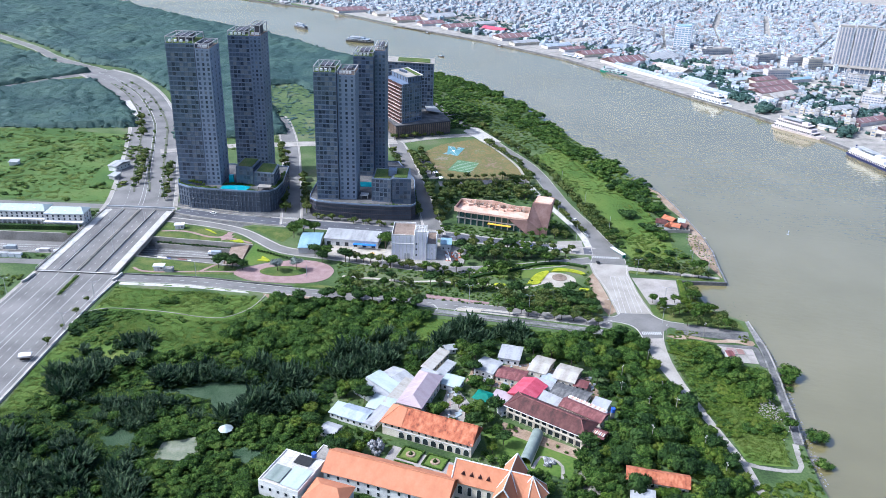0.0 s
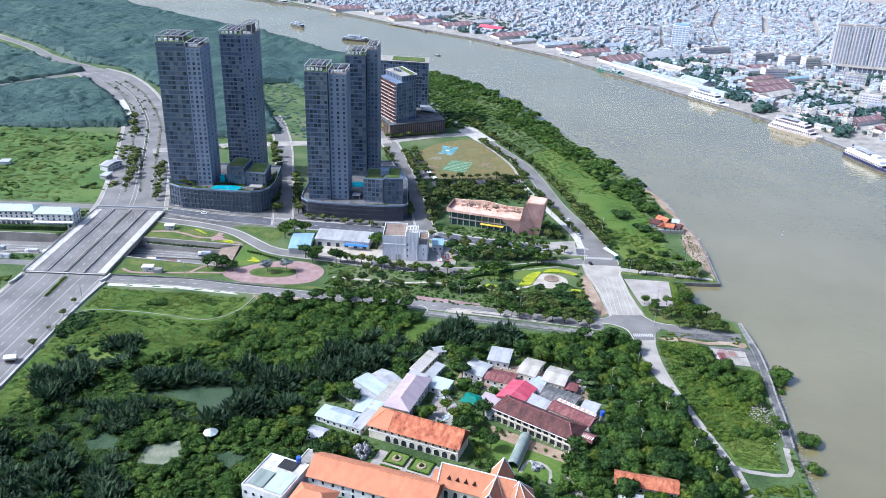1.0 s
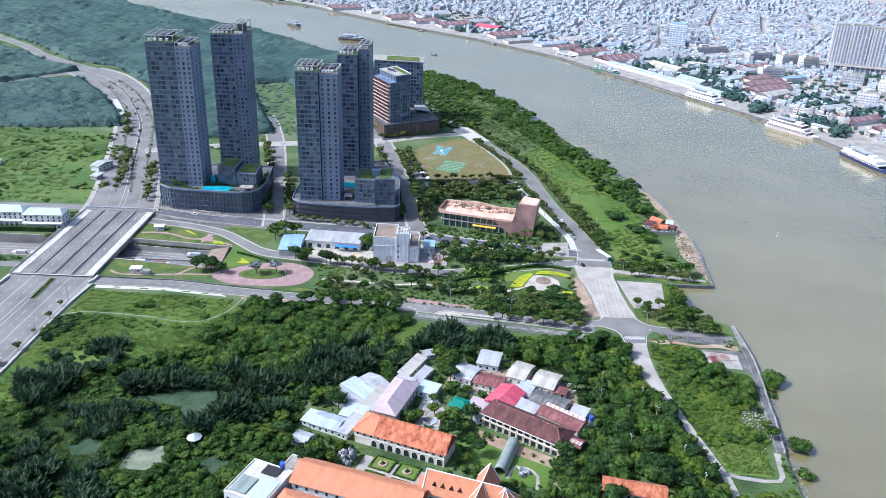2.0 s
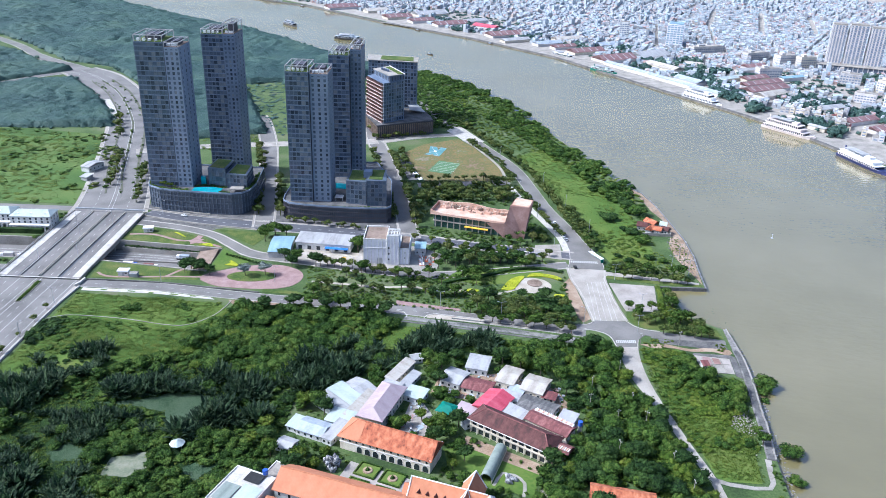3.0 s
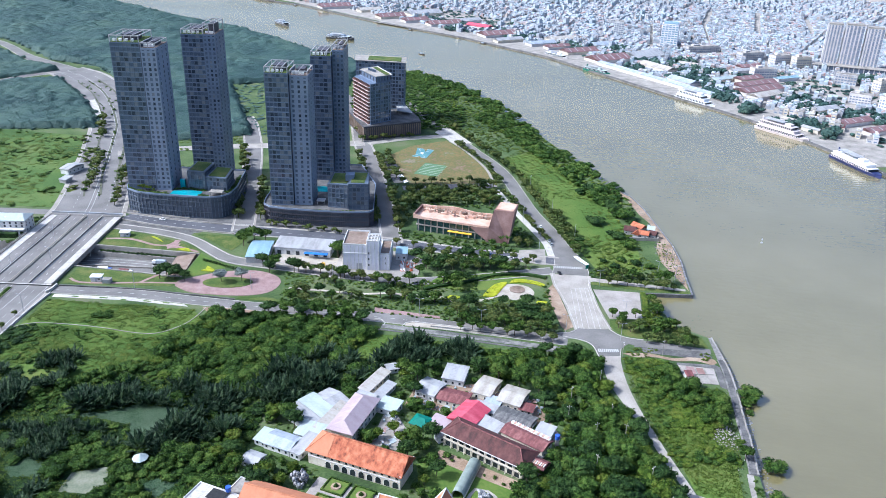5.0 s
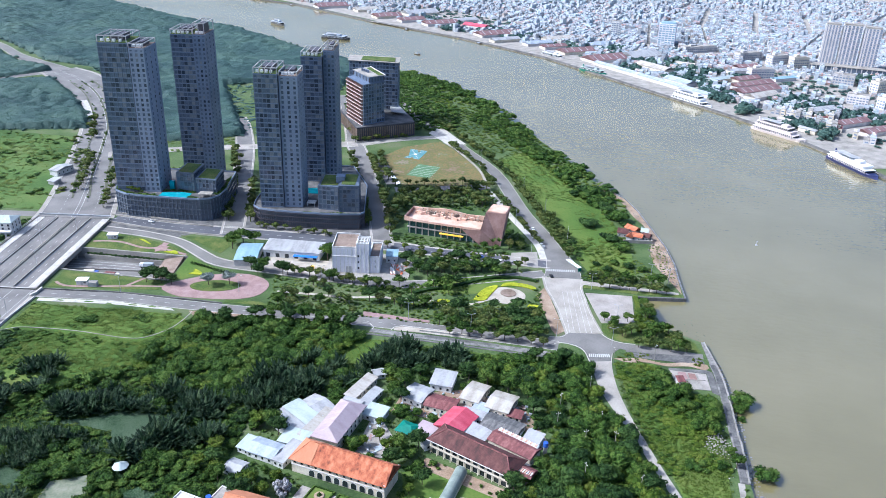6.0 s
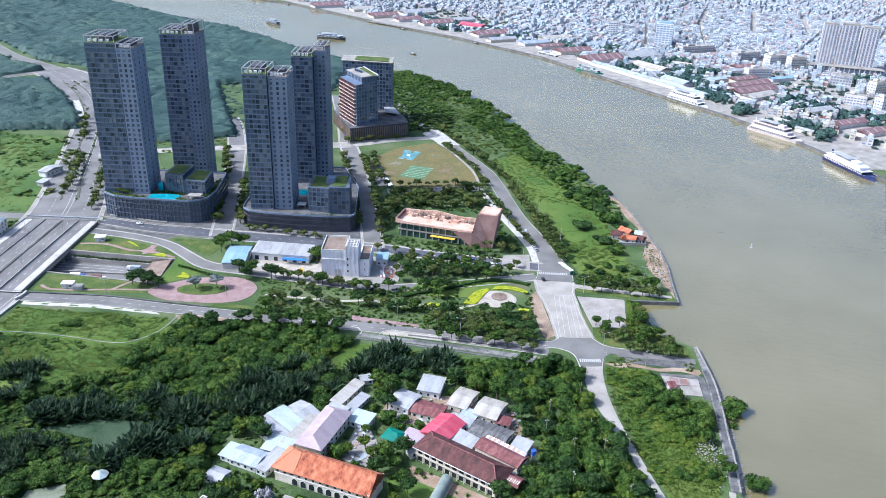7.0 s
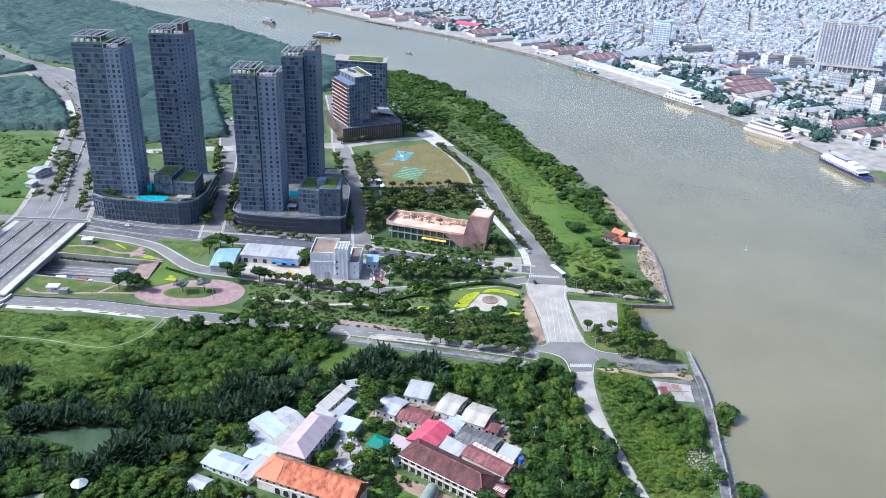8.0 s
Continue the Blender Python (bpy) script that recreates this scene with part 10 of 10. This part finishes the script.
grow("rubble_weeds", "weeds growing through the rubble bank", 234, [(171, 484), (168, 496), (165, 509), (167, 530), (171, 545), (175, 545), (176, 510), (174, 486)], 2.4, BUSH, 0.4, 1.2, M["leaf_meadow"], gap=0.3)
tagged(strew("bank_rubble", rub, g.randint(0, 4, n), np.stack([rx_, ry_, np.full(n, 0.2)], 1), g.uniform(0.3, 1.2, n), g.rand(n) * 6, M["quay"]), "broken concrete rubble on the river bank", "rubble", kind="stuff")
rx_, ry_, g = spots(401, [(153, 300), (163, 300), (168, 365), (160, 362), (156, 330)], 2.4)
n = len(rx_)
tagged(strew("bank_litter", rub, g.randint(0, 4, n), np.stack([rx_, ry_, np.full(n, 0.2)], 1), g.uniform(0.2, 0.6, n), g.rand(n) * 6, M["wall_grey"]), "pale litter and stones by the river wall", "rubble", kind="stuff")
rx_, ry_, g = spots(404, [(148, 318), (156, 314.5), (161, 324), (158, 333), (150.5, 328.5)], 1.15)
n = len(rx_)
tagged(strew("rubble_heap", rub, g.randint(0, 4, n), np.stack([rx_, ry_, 0.2 + 1.0 * np.exp(-((rx_ - 155) / 4) ** 2 - ((ry_ - 325) / 6) ** 2) * g.rand(n)], 1), g.uniform(0.35, 1.1, n), g.rand(n) * 6, M["concrete"]), "pale heap of broken rubble overgrown by weeds", "rubble", kind="stuff")
rx_, ry_, g = spots(403, [(159.5, 272), (163.5, 272), (170, 330), (175.5, 376), (175.5, 395), (173, 395), (172.8, 376), (167.5, 335)], 1.7)
n = len(rx_)
tagged(strew("quay_rubble", rub, g.randint(0, 4, n), np.stack([rx_, ry_, np.full(n, -1.65)], 1), g.uniform(0.4, 1.5, n), g.rand(n) * 6, M["quay"]), "dark rubble at the foot of the river wall", "rubble", kind="stuff")
rx_, ry_, g = spots(405, [(-4, 309), (6, 305), (10, 318), (4, 331), (-1, 329)], 2.2)
ok = g.rand(len(rx_)) < 0.5
rx_, ry_ = rx_[ok], ry_[ok]
n = len(rx_)
tagged(strew("court_clutter", [box_proto(1.6, 1.0, 0.8), box_proto(2.4, 1.6, 0.25), box_proto(0.8, 0.7, 1.2)], g.randint(0, 3, n), np.stack([rx_, ry_, np.full(n, 0.1)], 1), g.uniform(0.6, 1.4, n), g.rand(n) * 6, M["city_roof"]), "stacked boxes and boards in the dormitory yard", "clutter", kind="stuff")
rx_, ry_, g = spots(402, [(10, 336), (30, 333), (44, 339), (70, 330), (76, 314), (80, 318), (72, 345), (44, 358), (14, 350)], 2.6)
ok = is_clear(rx_, ry_, -0.6)
rx_, ry_ = rx_[ok], ry_[ok]
n = len(rx_)
tagged(strew("yard_clutter", [box_proto(1.2, 0.8, 0.7), box_proto(0.7, 0.6, 1.1), box_proto(2.0, 1.2, 0.3), rub[0]], g.randint(0, 4, n), np.stack([rx_, ry_, np.full(n, 0.08)], 1), g.uniform(0.6, 1.5, n), g.rand(n) * 6, M["city_roof"]), "heaped boxes and scrap in the village yard", "clutter", kind="stuff")
SHORE = tree_proto(31, LARGE[1], 4.2, 5.4, M["leaf_mid"], "broad low tree growing out of the water by the wall", 0.62)
for x, y, s in ((176.2, 357, 1.3), (173.6, 352, 0.8), (169.8, 303.5, 1.1), (165.4, 285, 0.8), (172.4, 345, 0.5)):
    plant(SHORE, x, y, s, -3.0)
for x, y, s in ((158.6, 308, 1.0), (157.8, 315, 0.8), (155, 330, 1.0), (158, 340, 0.9), (161, 350, 0.8)):
    plant(TREES[1], x, y, s)
fl = np.random.RandomState(3)
tagged(strew("flotsam", [tuft_proto(95)], np.zeros(26, int), np.stack([fl.normal(172.5, 3.0, 26), fl.uniform(398, 440, 26), np.full(26, -1.62)], 1), fl.uniform(0.4, 1.1, 26), fl.rand(26) * 6, M["leaf_dark"], np.full(26, 0.25)), "floating water hyacinth by the wall", "plants", kind="stuff")
